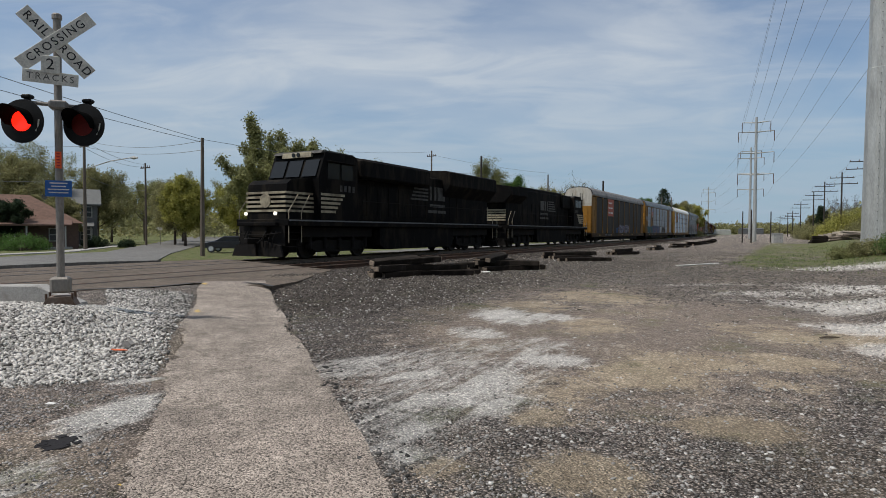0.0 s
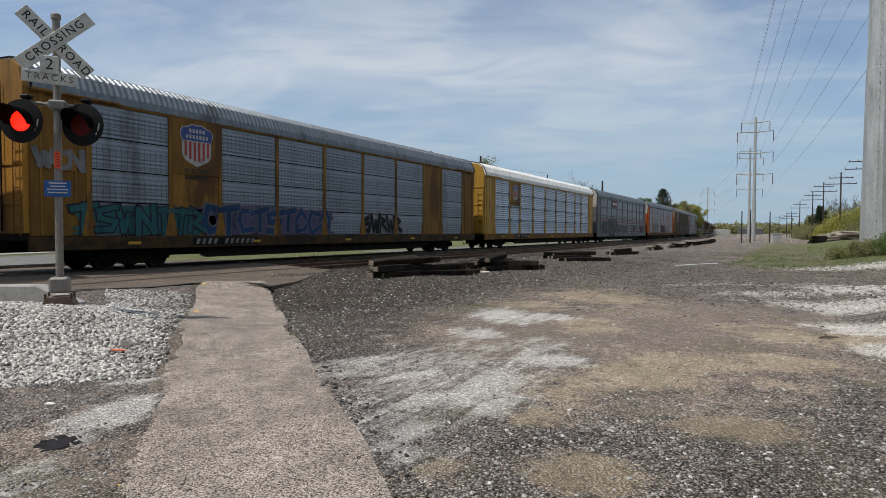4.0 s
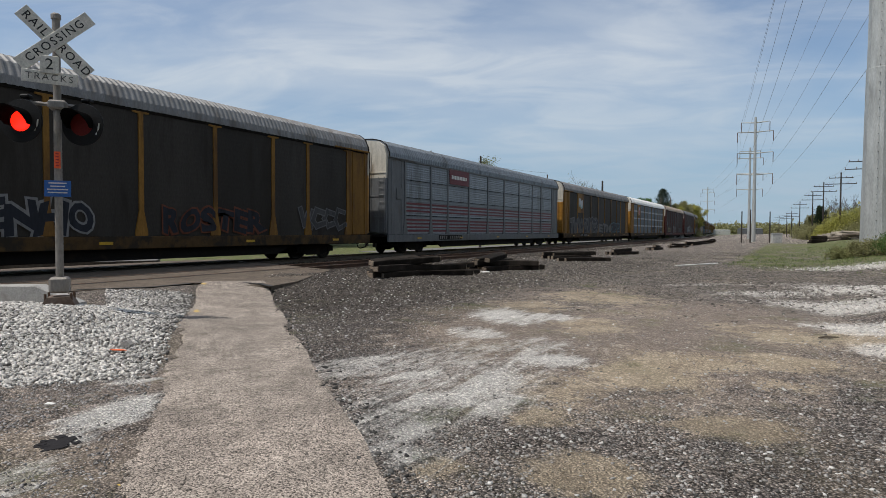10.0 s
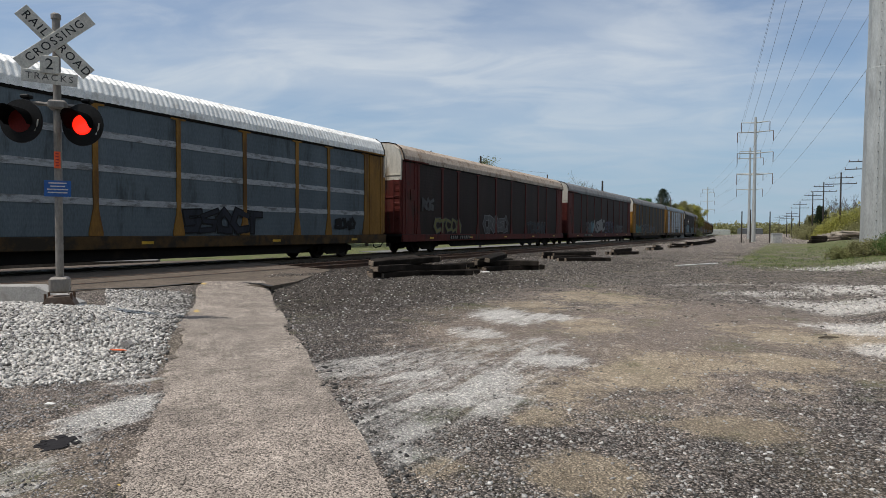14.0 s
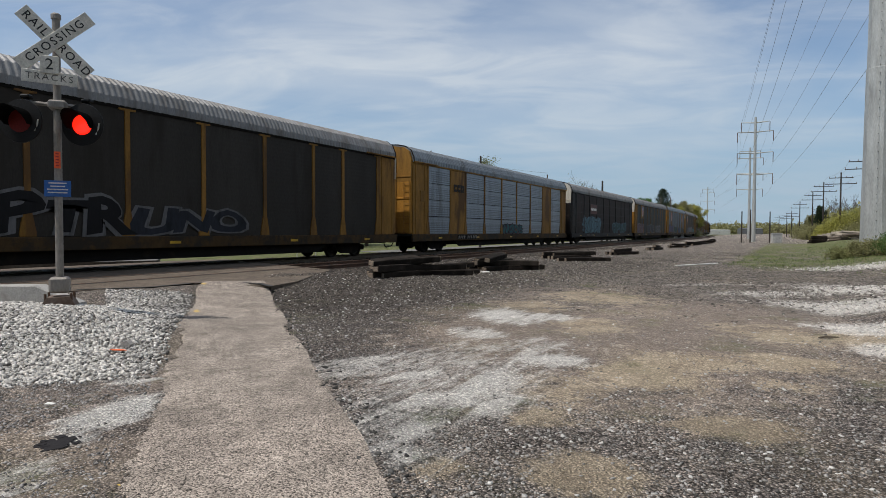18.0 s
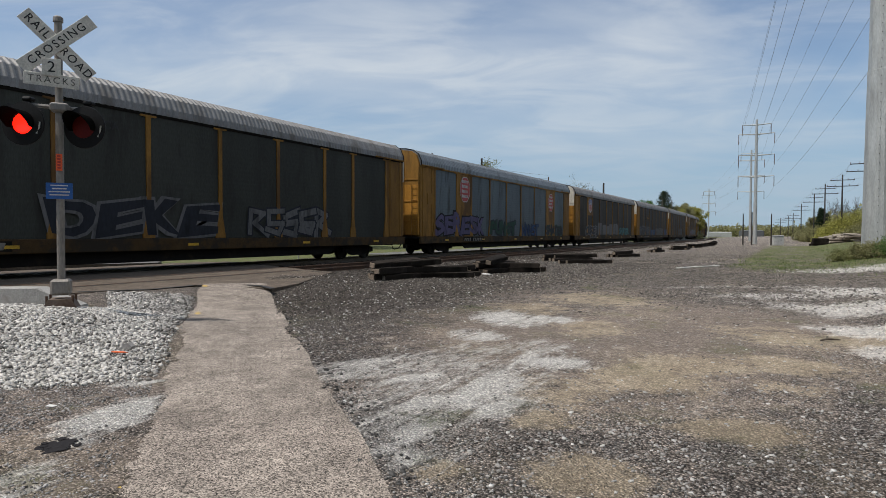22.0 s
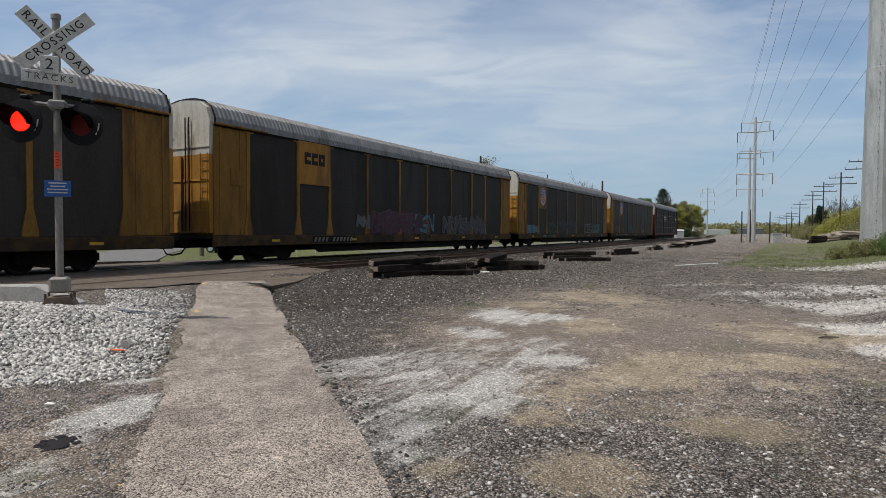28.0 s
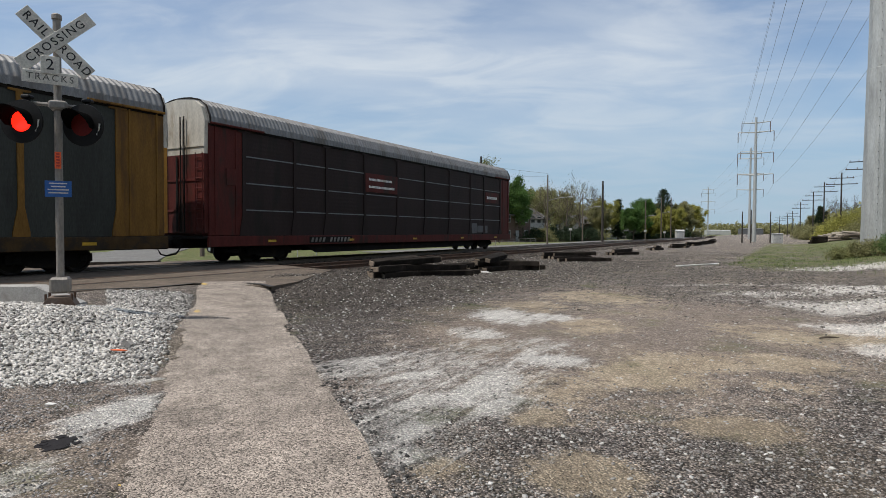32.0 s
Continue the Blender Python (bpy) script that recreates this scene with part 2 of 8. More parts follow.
M["underframe"] = mat("grimy_black_steel", (0.009, 0.008, 0.0075), 0.85, dirt=(0.02, 0.015, 0.011), dirt_amt=0.3, spec=0.2)
M["wheel"] = mat("worn_wheel_steel", (0.022, 0.018, 0.016), 0.7, metal=0.3)
M["logo_blue"] = mat("logo_blue", (0.03, 0.06, 0.22), 0.5)
M["logo_red"] = mat("logo_red", (0.34, 0.03, 0.03), 0.5, dirt=(0.2, 0.05, 0.04), dirt_amt=0.2)
M["logo_maroon"] = mat("logo_maroon", (0.12, 0.012, 0.02), 0.5)
M["faded_dark"] = mat("faded_dark_lettering", (0.02, 0.02, 0.022), 0.7)
M["flag_white"] = mat("flag_white_paint", (0.42, 0.44, 0.46), 0.6)
M["flag_green"] = mat("flag_pale_green_paint", (0.2, 0.33, 0.33), 0.6)
M["reflector"] = mat("yellow_reflector", (0.5, 0.3, 0.02), 0.4)
M["zinc_seam"] = mat("dull_zinc_seam", (0.17, 0.18, 0.19), 0.6, dirt=(0.08, 0.08, 0.08), dirt_amt=0.4, dirt_scale=2, spec=0.3)
M["faded_maroon"] = mat("faded_maroon_logo", (0.07, 0.02, 0.016), 0.6)
M["logo_white"] = mat("dull_white_logo", (0.4, 0.39, 0.38), 0.6, dirt=(0.22, 0.2, 0.18), dirt_amt=0.35, dirt_scale=3)
M["pale_seam"] = mat("pale_zinc_seam", (0.3, 0.32, 0.34), 0.6, dirt=(0.13, 0.135, 0.14), dirt_amt=0.45, dirt_scale=2.2, streak=0.3, spec=0.3)
M["cap_white"] = mat("dirty_white_end_paint", (0.5, 0.47, 0.41), 0.6, dirt=(0.3, 0.25, 0.19), dirt_amt=0.4, dirt_scale=1.6, streak=4, obj_var=0.12)
M["logo_cp"] = mat("faded_red_logo", (0.36, 0.07, 0.035), 0.6)


def galvanised(name, col, dirt_col, style):
    """Zinc side sheet: slots in bands between plain strips, or rows of round holes above plain corrugations."""
    m = mat(name, col, 0.42, metal=0.3, var=0.15, scale=0.7, dirt=dirt_col, dirt_amt=0.3, dirt_scale=0.8, streak=5, obj_var=0.08)
    n, l = m.node_tree.nodes, m.node_tree.links
    b = n["Principled BSDF"]
    base = b.inputs["Base Color"].links[0].from_socket
    tc = n.new("ShaderNodeTexCoord"); sp = n.new("ShaderNodeSeparateXYZ")
    l.new(tc.outputs["Object"], sp.inputs[0])

    def op(o, a, v=0.0):
        k = n.new("ShaderNodeMath"); k.operation = o
        for i, q in enumerate((a, v)):
            if isinstance(q, (int, float)):
                k.inputs[i].default_value = q
            else:
                l.new(q, k.inputs[i])
        return k.outputs[0]

    def off(v, per_metre):
        return op("ABSOLUTE", op("SUBTRACT", op("FRACT", op("MULTIPLY", v, per_metre)), 0.5))
    level = op("FRACT", op("ADD", sp.outputs["Z"], -0.06))
    if style == "holes":
        dz, dy = off(sp.outputs["Z"], 8.0), off(sp.outputs["Y"], 5.5)
        dot = op("LESS_THAN", op("ADD", op("MULTIPLY", dz, dz), op("MULTIPLY", dy, dy)), 0.055)
        band = op("MULTIPLY", op("GREATER_THAN", level, 0.45), op("LESS_THAN", level, 0.92))
        hole = op("MULTIPLY", op("MULTIPLY", dot, band), 0.85)
    else:
        dz, dy = off(sp.outputs["Z"], 9.0), off(sp.outputs["Y"], 5.2)
        grid = op("MAXIMUM", op("GREATER_THAN", dz, 0.38), op("MULTIPLY", op("GREATER_THAN", dy, 0.4), 0.7))
        band = op("LESS_THAN", level, 0.7)
        plain = op("MULTIPLY", op("SUBTRACT", 1.0, band), 0.4 if style == "dull" else 0.0)
        hole = op("ADD", op("MULTIPLY", op("MULTIPLY", grid, band), 0.6), plain)
    mx = n.new("ShaderNodeMix"); mx.data_type = "RGBA"; mx.inputs["B"].default_value = (0.03, 0.033, 0.04, 1)
    l.new(hole, mx.inputs["Factor"]); l.new(base, mx.inputs["A"])
    l.new(mx.outputs["Result"], b.inputs["Base Color"])
    return m


M["galv"] = galvanised("perforated_galvanised_sheet", (0.235, 0.275, 0.325), (0.14, 0.155, 0.175), "slots")
M["galv_clean"] = galvanised("clean_zinc_sheet", (0.46, 0.55, 0.65), (0.36, 0.42, 0.49), "holes")
M["galv_grey"] = galvanised("dull_zinc_sheet", (0.25, 0.28, 0.315), (0.15, 0.163, 0.175), "dull")
SEAMS = [1.06, 2.08, 3.04, 3.99, 5.02]
HALF = 1.5
# panel edges along the car, from its front end
POSTS = [2.45, 5.15, 7.15, 9.95, 12.8, 15.6, 18.45, 21.25, 23.25, 25.95]
SIDE_Z0, SIDE_Z1 = 1.06, 5.02


def corrugated(y0, y1, z0, z1, x, deep=0.035, pitch=0.11, plain=False):
    """A side sheet with level corrugations; x is its outer face (towards +x)."""
    s = Shape()
    rows = 2 if plain else int((z1 - z0) / pitch) * 2
    vs, fs = [], []
    for i in range(rows + 1):
        z = z0 + (z1 - z0) * i / rows
        d = 0 if plain else (deep if (i // 1) % 2 else 0.0)
        vs += [(x - d, y0, z), (x - d, y1, z)]
    for i in range(rows):
        fs.append((2 * i, 2 * i + 1, 2 * i + 3, 2 * i + 2))
    k = len(vs)
    vs += [(x - 0.08, y0, z0), (x - 0.08, y1, z0), (x - 0.08, y1, z1), (x - 0.08, y0, z1)]
    e = 2 * rows
    fs += [(k, k + 1, 1, 0), (e, e + 1, k + 2, k + 3), (k + 3, k + 2, k + 1, k)]
    fs += [tuple([k, *range(0, e + 1, 2), k + 3]), tuple([k + 2, *range(e + 1, 0, -2), k + 1])]
    return s.add(vs, fs)


def post_shape(y, x, w=0.16, flare=True):
    """A side post, flared at its foot, widened or with a flange under the roof."""
    a, b = w / 2, w / 2 + 0.13
    c = a + 0.2
    foot = [(y - b, SIDE_Z0), (y + b, SIDE_Z0), (y + b, SIDE_Z0 + 0.12), (y + a, SIDE_Z0 + 0.8)]
    if flare:
        poly = foot + [(y + a, SIDE_Z1 - 0.16), (y + a + 0.09, SIDE_Z1), (y - a - 0.09, SIDE_Z1), (y - a, SIDE_Z1 - 0.16), (y - a, SIDE_Z0 + 0.8), (y - b, SIDE_Z0 + 0.12)]
    else:
        poly = foot + [(y + a, SIDE_Z1 - 0.13), (y + c, SIDE_Z1 - 0.11), (y + c, SIDE_Z1 - 0.06), (y - c, SIDE_Z1 - 0.06), (y - c, SIDE_Z1 - 0.11), (y - a, SIDE_Z1 - 0.13), (y - a, SIDE_Z0 + 0.8), (y - b, SIDE_Z0 + 0.12)]
    return Shape().prism(poly, "x", x - 0.1, x + 0.015)


ROOF_LINE = [(-1.53, 5.02), (-1.51, 5.26), (-1.33, 5.64), (-1.0, 5.86), (-0.5, 5.97), (0, 6.0), (0.5, 5.97), (1.0, 5.86), (1.33, 5.64), (1.51, 5.26), (1.53, 5.02)]


def roof_shape():
    """Corrugated curved roof, ribs across the car."""
    s = Shape()
    prof = ROOF_LINE
    ys = []
    y = 0.88
    while y < 27.4:
        ys += [(y, 0), (y + 0.05, 0), (y + 0.1, 0.042), (y + 0.15, 0.042)]
        y += 0.2
    ys.append((27.52, 0))
    vs, fs, n = [], [], len(prof)
    for yy, d in ys:
        for x, z in prof:
            k = 1 + d / 3
            vs.append((x * k, yy, z + d * (z - 4.9)))
    for i in range(len(ys) - 1):
        for j in range(n - 1):
            fs.append((i * n + j, i * n + j + 1, i * n + n + j + 1, i * n + n + j))
    fs.append(tuple(range(n))); fs.append(tuple((len(ys) - 1) * n + j for j in range(n)))
    return s.add(vs, fs)


def wheelset_shape(r=0.42):
    s = Shape()
    for sx in (-1, 1):
        prof = [(0.68, 0.1), (0.70, r * 0.55), (0.69, r * 0.82), (0.67, r + 0.025), (0.70, r + 0.025), (0.715, r), (0.80, r - 0.012), (0.80, r * 0.84), (0.745, r * 0.78), (0.735, r * 0.45), (0.82, r * 0.3), (0.83, 0.09)]
        n = 20
        vs, fs = [], []
        for x, q in prof:
            for k in range(n):
                a = 2 * math.pi * k / n
                vs.append((sx * x, q * math.cos(a), q * math.sin(a)))
        for i in range(len(prof) - 1):
            for k in range(n):
                j = (k + 1) % n
                fs.append((i * n + k, i * n + j, i * n + n + j, i * n + n + k))
        fs.append(tuple((len(prof) - 1) * n + k for k in range(n)))
        s.add(vs, fs)
    s.tube([(-0.95, 0, 0), (0.95, 0, 0)], 0.085, 8)
    return s


def truck_shape(axles, r=0.42):
    """Cast side frames, bolster and springs of a truck; axles: their places along it."""
    s = Shape()
    a0, a1 = min(axles) - 0.28, max(axles) + 0.28
    for sx in (-1, 1):
        x0, x1 = sx * 0.92, sx * 1.08
        poly = [(a0, r - 0.1), (a0, r + 0.13), (a0 + 0.3, r + 0.2), (a0 + 0.6, r + 0.28), (a1 - 0.6, r + 0.28), (a1 - 0.3, r + 0.2), (a1, r + 0.13), (a1, r - 0.1), (a1 - 0.35, r - 0.1), (a1 - 0.75, r - 0.24), (a0 + 0.75, r - 0.24), (a0 + 0.35, r - 0.1)]
        s.prism(poly, "x", min(x0, x1), max(x0, x1))
        for a in axles:
            s.box(min(x0, x1) - 0.02, max(x0, x1) + 0.03, a - 0.11, a + 0.11, r - 0.11, r + 0.11, 0.02)
    mid = sum(axles) / len(axles)
    s.box(-1.0, 1.0, mid - 0.2, mid + 0.2, r, r + 0.3, 0.02)
    return s


MESH = {}
ROOFS = {k: roof_shape().mesh("roof", M[k]) for k in ("roof_grey", "roof_zinc", "roof_white", "roof_tan")}
WHEEL_MESH = wheelset_shape().mesh("wheelset", M["wheel"])
TRUCK_MESH = truck_shape((-0.89, 0.89)).mesh("truck", M["underframe"])
SPIN = []              # wheelsets, radius


def autorack(spec):
    """A covered car carrier, front end at y = 0, coupled length PITCH_L."""
    body, panel, roof, logo, extra = spec["body"], spec["panel"], spec.get("roof", "roof_grey"), spec.get("logo"), spec.get("extra", ())
    car = thing("autorack_car", spec["label"], "rail car", "train")
    wide = spec.get("wide", ())              # posts filled out to plain painted bays
    key = (body, panel, wide, spec.get("ribs", False))
    y0, y1 = 0.5, 27.9
    if key not in MESH:
        d = {}
        for sx in (1, -1):
            x = HALF * sx
        plain = panel in ("dark_panel", "green_panel", "red_panel", "blue_panel")
        d["panels"] = []
        for i in range(len(POSTS) - 1):
            a, b = POSTS[i] + 0.05, POSTS[i + 1] - 0.05
            if i in wide:
                d["panels"].append(corrugated(a, b, SIDE_Z0, SIDE_Z1, HALF - 0.01, plain=True).mesh("side_plate", M[body]))
            elif plain:
                d["panels"].append(corrugated(a, b, SIDE_Z0, SIDE_Z1, HALF - 0.03, 0.0025, 0.16).mesh("side_panel", M[panel]))
            else:
                for z0, z1 in zip(SEAMS, SEAMS[1:]):
                    d["panels"].append(corrugated(a, b, z0 + 0.02, z1 - 0.02, HALF - 0.02, 0.03 if panel == "galv_clean" else 0.008, 0.135).mesh("side_panel", M[panel]))
        d["posts"] = [post_shape(y, HALF, flare=not plain).mesh("side_post", M["red_panel" if spec.get("ribs") else body]) for y in POSTS]
        d["deck"] = Shape().box(-HALF + 0.02, HALF - 0.02, y0 + 0.1, y1 - 0.1, 0.95, 1.06).mesh("deck", M["underframe"])
        d["liner"] = Shape().box(-HALF + 0.12, HALF - 0.12, 1.0, 27.4, 1.06, SIDE_Z1).mesh("inner_lining", M["underframe"])
        d["sill"] = Shape().box(1.44, 1.56, y0 + 0.3, y1 - 0.3, 0.66, 1.05, 0.015).mesh("side_sill", M[{"yellow": "grimy_yellow", "orange": "grimy_orange", "bright_yellow": "yellow"}.get(body, body)])
        painted = body in ("bright_yellow", "grey_body") or bool(wide)
        d["chord"] = Shape().box(1.44, 1.53 if painted else 1.505, y0 + 0.4, y1 - 0.4, SIDE_Z1 - 0.08, SIDE_Z1 + 0.04, 0.01).mesh("top_chord", M[body if painted else "underframe"])
        u = Shape()
        u.box(-0.35, 0.35, y0 - 0.1, y1 + 0.1, 0.6, 0.95)
        for k in range(9):
            yy = 4.0 + k * 2.5
            u.box(-1.42, 1.42, yy - 0.06, yy + 0.06, 0.72, 0.95)
        u.box(-0.8, 0.8, 6.2, 7.6, 0.42, 0.9, 0.05)
        d["frame"] = u.mesh("underframe", M["underframe"])
        d["belly"] = Shape().prism([(5.9, 0.68), (22.5, 0.68), (21.7, 0.3), (6.7, 0.3)], "x", 1.22, 1.32).mesh("belly_sill", M["underframe"])
        d["mark"] = Shape().prism([(0, 0.77), (0.14, 0.77), (0.2, 0.96), (0.06, 0.96)], "x", 1.567, 1.571).mesh("reporting_mark", M["faded_white"])
        d["plate"] = Shape().box(1.561, 1.565, 5.95, 8.85, 0.73, 1.0).mesh("number_plate", M["underframe"])
        d["reflector"] = Shape().box(1.561, 1.566, 0, 0.42, 0.8, 0.89).mesh("reflector", M["reflector"])
        e = Shape().box(-HALF + 0.02, HALF - 0.02, 0.88, POSTS[0], 1.06, SIDE_Z1, 0.02)
        d["ribs"] = [Shape().box(1.48, 1.505, yy, yy + 0.05, 1.1, SIDE_Z1 - 0.05).mesh("end_rib", M[body]) for yy in (1.12, 2.05)]
        d["track"] = Shape().box(1.49, 1.6, 0.9, 3.4, 5.0, 5.07, 0.01).mesh("door_track", M[body])
        d["hoop"] = Shape().tube([(x * 1.01, 0.9, z + 0.02) for x, z in ROOF_LINE], 0.035, 6).mesh("roof_hoop", M["underframe"])
        d["hatch"] = Shape().box(1.48, 1.512, 1.62, 2.05, 2.9, 3.5, 0.005).mesh("side_hatch", M[body])
        d["bay"] = e.mesh("end_bay", M[body])
        g = Shape().prism([(-1.42, 1.15), (1.42, 1.15), (1.42, 3.95), (-1.42, 3.95)], "y", 0.73, 1.03)
        end_paint = M["end_yellow" if body == "yellow" else body]
        d["door"] = g.mesh("end_door", end_paint)
        d["bars"] = [Shape().box(-1.35, 1.35, 0.7, 0.733, zz, zz + 0.08, 0.005).mesh("door_bar", end_paint) for zz in (1.9, 3.0)]
        d["bars"].append(Shape().box(-0.05, 0.05, 0.685, 0.7, 1.2, 3.9, 0.005).mesh("door_seal", M["underframe"]))
        g = Shape().prism([(-1.42, 3.955), (1.42, 3.955), (1.46, 5.12), (1.29, 5.6), (0.95, 5.83), (0, 5.95), (-0.95, 5.83), (-1.29, 5.6), (-1.46, 5.12)], "y", 0.73, 1.03)
        g.box(-1.45, 1.45, 0.7, 0.76, 4.2, 4.26)
        d["cap"] = g.mesh("end_cap", M[spec.get("cap", "cap_white")])
        d["rod"] = Shape().tube([(0, 0.66, 1.2), (0, 0.66, 5.3)], 0.025, 6).mesh("lock_rod", M["underframe"])
        ld = Shape().tube([(1.02, 0.68, 1.1), (1.02, 0.68, 4.0)], 0.015, 5).tube([(1.38, 0.68, 1.1), (1.38, 0.68, 4.0)], 0.015, 5)
        for k in range(8):
            ld.tube([(1.02, 0.68, 1.3 + k * 0.36), (1.38, 0.68, 1.3 + k * 0.36)], 0.013, 5)
        d["ladder"] = ld.mesh("ladder", M[body])
        MESH[key] = d
    d = MESH[key]
    part("underframe", d["frame"], None, car)
    part("deck", d["deck"], None, car)
    part("inner_lining", d["liner"], None, car)
    part("roof", ROOFS[roof], None, car, "curved corrugated roof")
    for sx in (0, 1):
        turn = pose(0, 28.4 * sx, 0, 0, 0, 180 * sx)
        for nm, k in (("side_sill", "sill"), ("top_chord", "chord"), ("belly_sill", "belly"), ("end_bay", "bay"), ("end_door", "door"), ("end_cap", "cap"), ("ladder", "ladder")):
            part(nm, d[k], None, car, "top of the end doors in its own paint" if k == "cap" else "", turn)
        for xx in (0.25, 0.45, -0.6):
            part("lock_rod", d["rod"], None, car, m=turn @ pose(xx, 0, 0))
        for me in d["panels"]:
            part(me.name.split(".")[0], me, None, car, m=turn)
        for me in d["posts"]:
            part("side_post", me, None, car, m=turn)
        for k in (0, 1, 2, 3, 5, 6, 7, 8, 9, 10):
            part("reporting_mark", d["mark"], None, car, m=turn @ pose(0, 6.05 + 0.245 * k, 0))
        for me in d["bars"]:
            part(me.name.split(".")[0], me, None, car, m=turn)
        for far in (0, 1):
            for me in d["ribs"]:
                part("end_rib", me, None, car, m=turn @ pose(-2.985 * far, 0, 0))
            part("door_track", d["track"], None, car, m=turn @ pose(-3.09 * far, 0, 0))
        part("side_hatch", d["hatch"], None, car, m=turn)
        part("roof_hoop", d["hoop"], None, car, "dark hoop round the roof end", turn)
        part("number_plate", d["plate"], None, car, "black plate behind pale reporting marks", turn)
        for y in (3.6, 8.6, 14.2, 19.8, 24.8):
            part("reflector", d["reflector"], None, car, "small yellow reflector", turn @ pose(0, y, 0))
    if spec.get("brackets"):
        bk = Shape().tube([(1.49, 0, 0), (1.53, 0, 0)], 0.12, 10).mesh("bracket", M["grey_body"])
        for y in POSTS[1:-1]:
            for z in SEAMS[1:-1]:
                for o in (-0.17, 0.17):
                    part("bracket", bk, None, car, m=pose(0, y + o, z))
    for y in (4.2, 24.2):
        tr = part("truck", TRUCK_MESH, None, car, m=pose(0, y, 0))
        for a in (-0.89, 0.89):
            SPIN.append((part("wheelset", WHEEL_MESH, None, tr, m=pose(0, a, 0.42)), 0.42))
    for y, sgn in ((0, 1), (28.4, -1)):
        c = Shape().box(-0.09, 0.09, min(y, y + sgn * 0.7), max(y, y + sgn * 0.7), 0.62, 0.85, 0.03).box(-0.16, 0.16, min(y + sgn * 0.02, y + sgn * 0.25), max(y + sgn * 0.02, y + sgn * 0.25), 0.58, 0.9, 0.04)
        c.tube([(0.5, y + sgn * 0.55, 0.75), (0.45, y + sgn * 0.3, 0.42), (0.35, y, 0.36)], 0.03, 6)
        part("coupler", c, M["underframe"], car)
    for fn in ((logo,) if logo else ()) + tuple(extra):
        fn(car)
    return car


def plate(car, name, mt, y0, y1, z0, z1, off=0.0, label=""):
    return part(name, Shape().box(HALF + 0.016 + off, HALF + 0.024 + off, y0, y1, z0, z1), M[mt], car, label)


def shield_logo(yc, big=1.0):
    """Shield on a yellow panel: blue band above red and white bars."""
    def f(car):
        plate(car, "logo_panel", "yellow", yc - 0.95, yc + 0.95, 3.15, 5.0, 0, "yellow panel behind the shield")
        x = HALF + 0.024

        def outline(k, zlo=-9, zhi=9):
            right = [(0.0, 3.42), (0.22, 3.5), (0.46, 3.62), (0.58, 3.78), (0.6, 4.3), (0.66, 4.45), (0.66, 4.6), (0.58, 4.74), (0.4, 4.76), (0.2, 4.86), (0, 4.84)]
            k *= big
            pts = [(yc + k * a, 4.15 + k * (z - 4.15)) for a, z in right] + [(yc - k * a, 4.15 + k * (z - 4.15)) for a, z in right[-2:0:-1]]
            return [(a, min(max(z, zlo), zhi)) for a, z in pts]
        part("shield", Shape().prism(outline(1.0), "x", x, x + 0.006), M["logo_white"], car, "white shield with pointed foot")
        top = [(a, z) for a, z in outline(0.95) if z > 4.15 + 0.1 * big]
        part("shield_band", Shape().prism(top, "x", x + 0.004, x + 0.012), M["logo_blue"], car, "blue upper field with two lines of pale marks")
        for k in range(6):
            o = (-0.45 + k * 0.18) * big
            part("shield_bar", Shape().box(x + 0.004, x + 0.012, yc + o - 0.045 * big, yc + o + 0.045 * big, 4.15 - big * (0.55 - 0.2 * (o / big * 2) ** 2), 4.15 + 0.11 * big), M["logo_red"], car)
        for row in (0, 1):
            zz, n = 4.15 + (0.21 + 0.2 * row) * big, 5 if row else 7
            for k in range(n):
                yy = yc + (k - (n - 1) / 2) * 0.135 * big
                part("mark", Shape().box(x + 0.011, x + 0.018, yy - 0.042 * big, yy + 0.042 * big, zz, zz + 0.13 * big), M["logo_white"], car)
    return f


def word_bars(car, mt, y0, y1, z0, z1):
    """A line of writing as short upright bars."""
    n = max(3, round((y1 - y0) / (z1 - z0) / 0.95))
    w = (y1 - y0) / n
    for k in range(n):
        plate(car, "mark", mt, y0 + w * k, y0 + w * (k + 0.72), z0, z1 + (0.15 * (z1 - z0) if k == 0 else 0), 0.02)


def plain_logo(mt, y0, y1, z0, z1, lines=1, line_mt="white", back=None):
    def f(car):
        if back:
            plate(car, "logo_panel", back, y0 - 0.4, y1 + 0.4, 3.2, 5.0)
        plate(car, "logo", mt, y0, y1, z0, z1, 0.01)
        h = (z1 - z0)
        for k in range(lines):
            zz = z0 + h * (k + 0.6) / (lines + 0.5)
            word_bars(car, line_mt, y0 + 0.1 * (y1 - y0), y1 - (0.1 + 0.08 * k) * (y1 - y0), zz - 0.04 * h / lines, zz + 0.2 * h / lines)
    return f


def block_logo(mt, y0, y1, z0, z1, back=None):
    """Three heavy blocks side by side."""
    def f(car):
        if back:
            plate(car, "logo_panel", back, y0 - 0.35, y1 + 0.3, 3.2, 5.0)
        w = (y1 - y0) / 3
        for k in range(3):
            plate(car, "logo_block", mt, y0 + w * k, y0 + w * (k + 0.84), z0, z1, 0.01)
            plate(car, "logo_gap", back or "yellow", y0 + w * (k + 0.3), y0 + w * (k + (0.84 if k < 2 else 0.55)), z0 + 0.35 * (z1 - z0), z0 + 0.62 * (z1 - z0), 0.014)
    return f


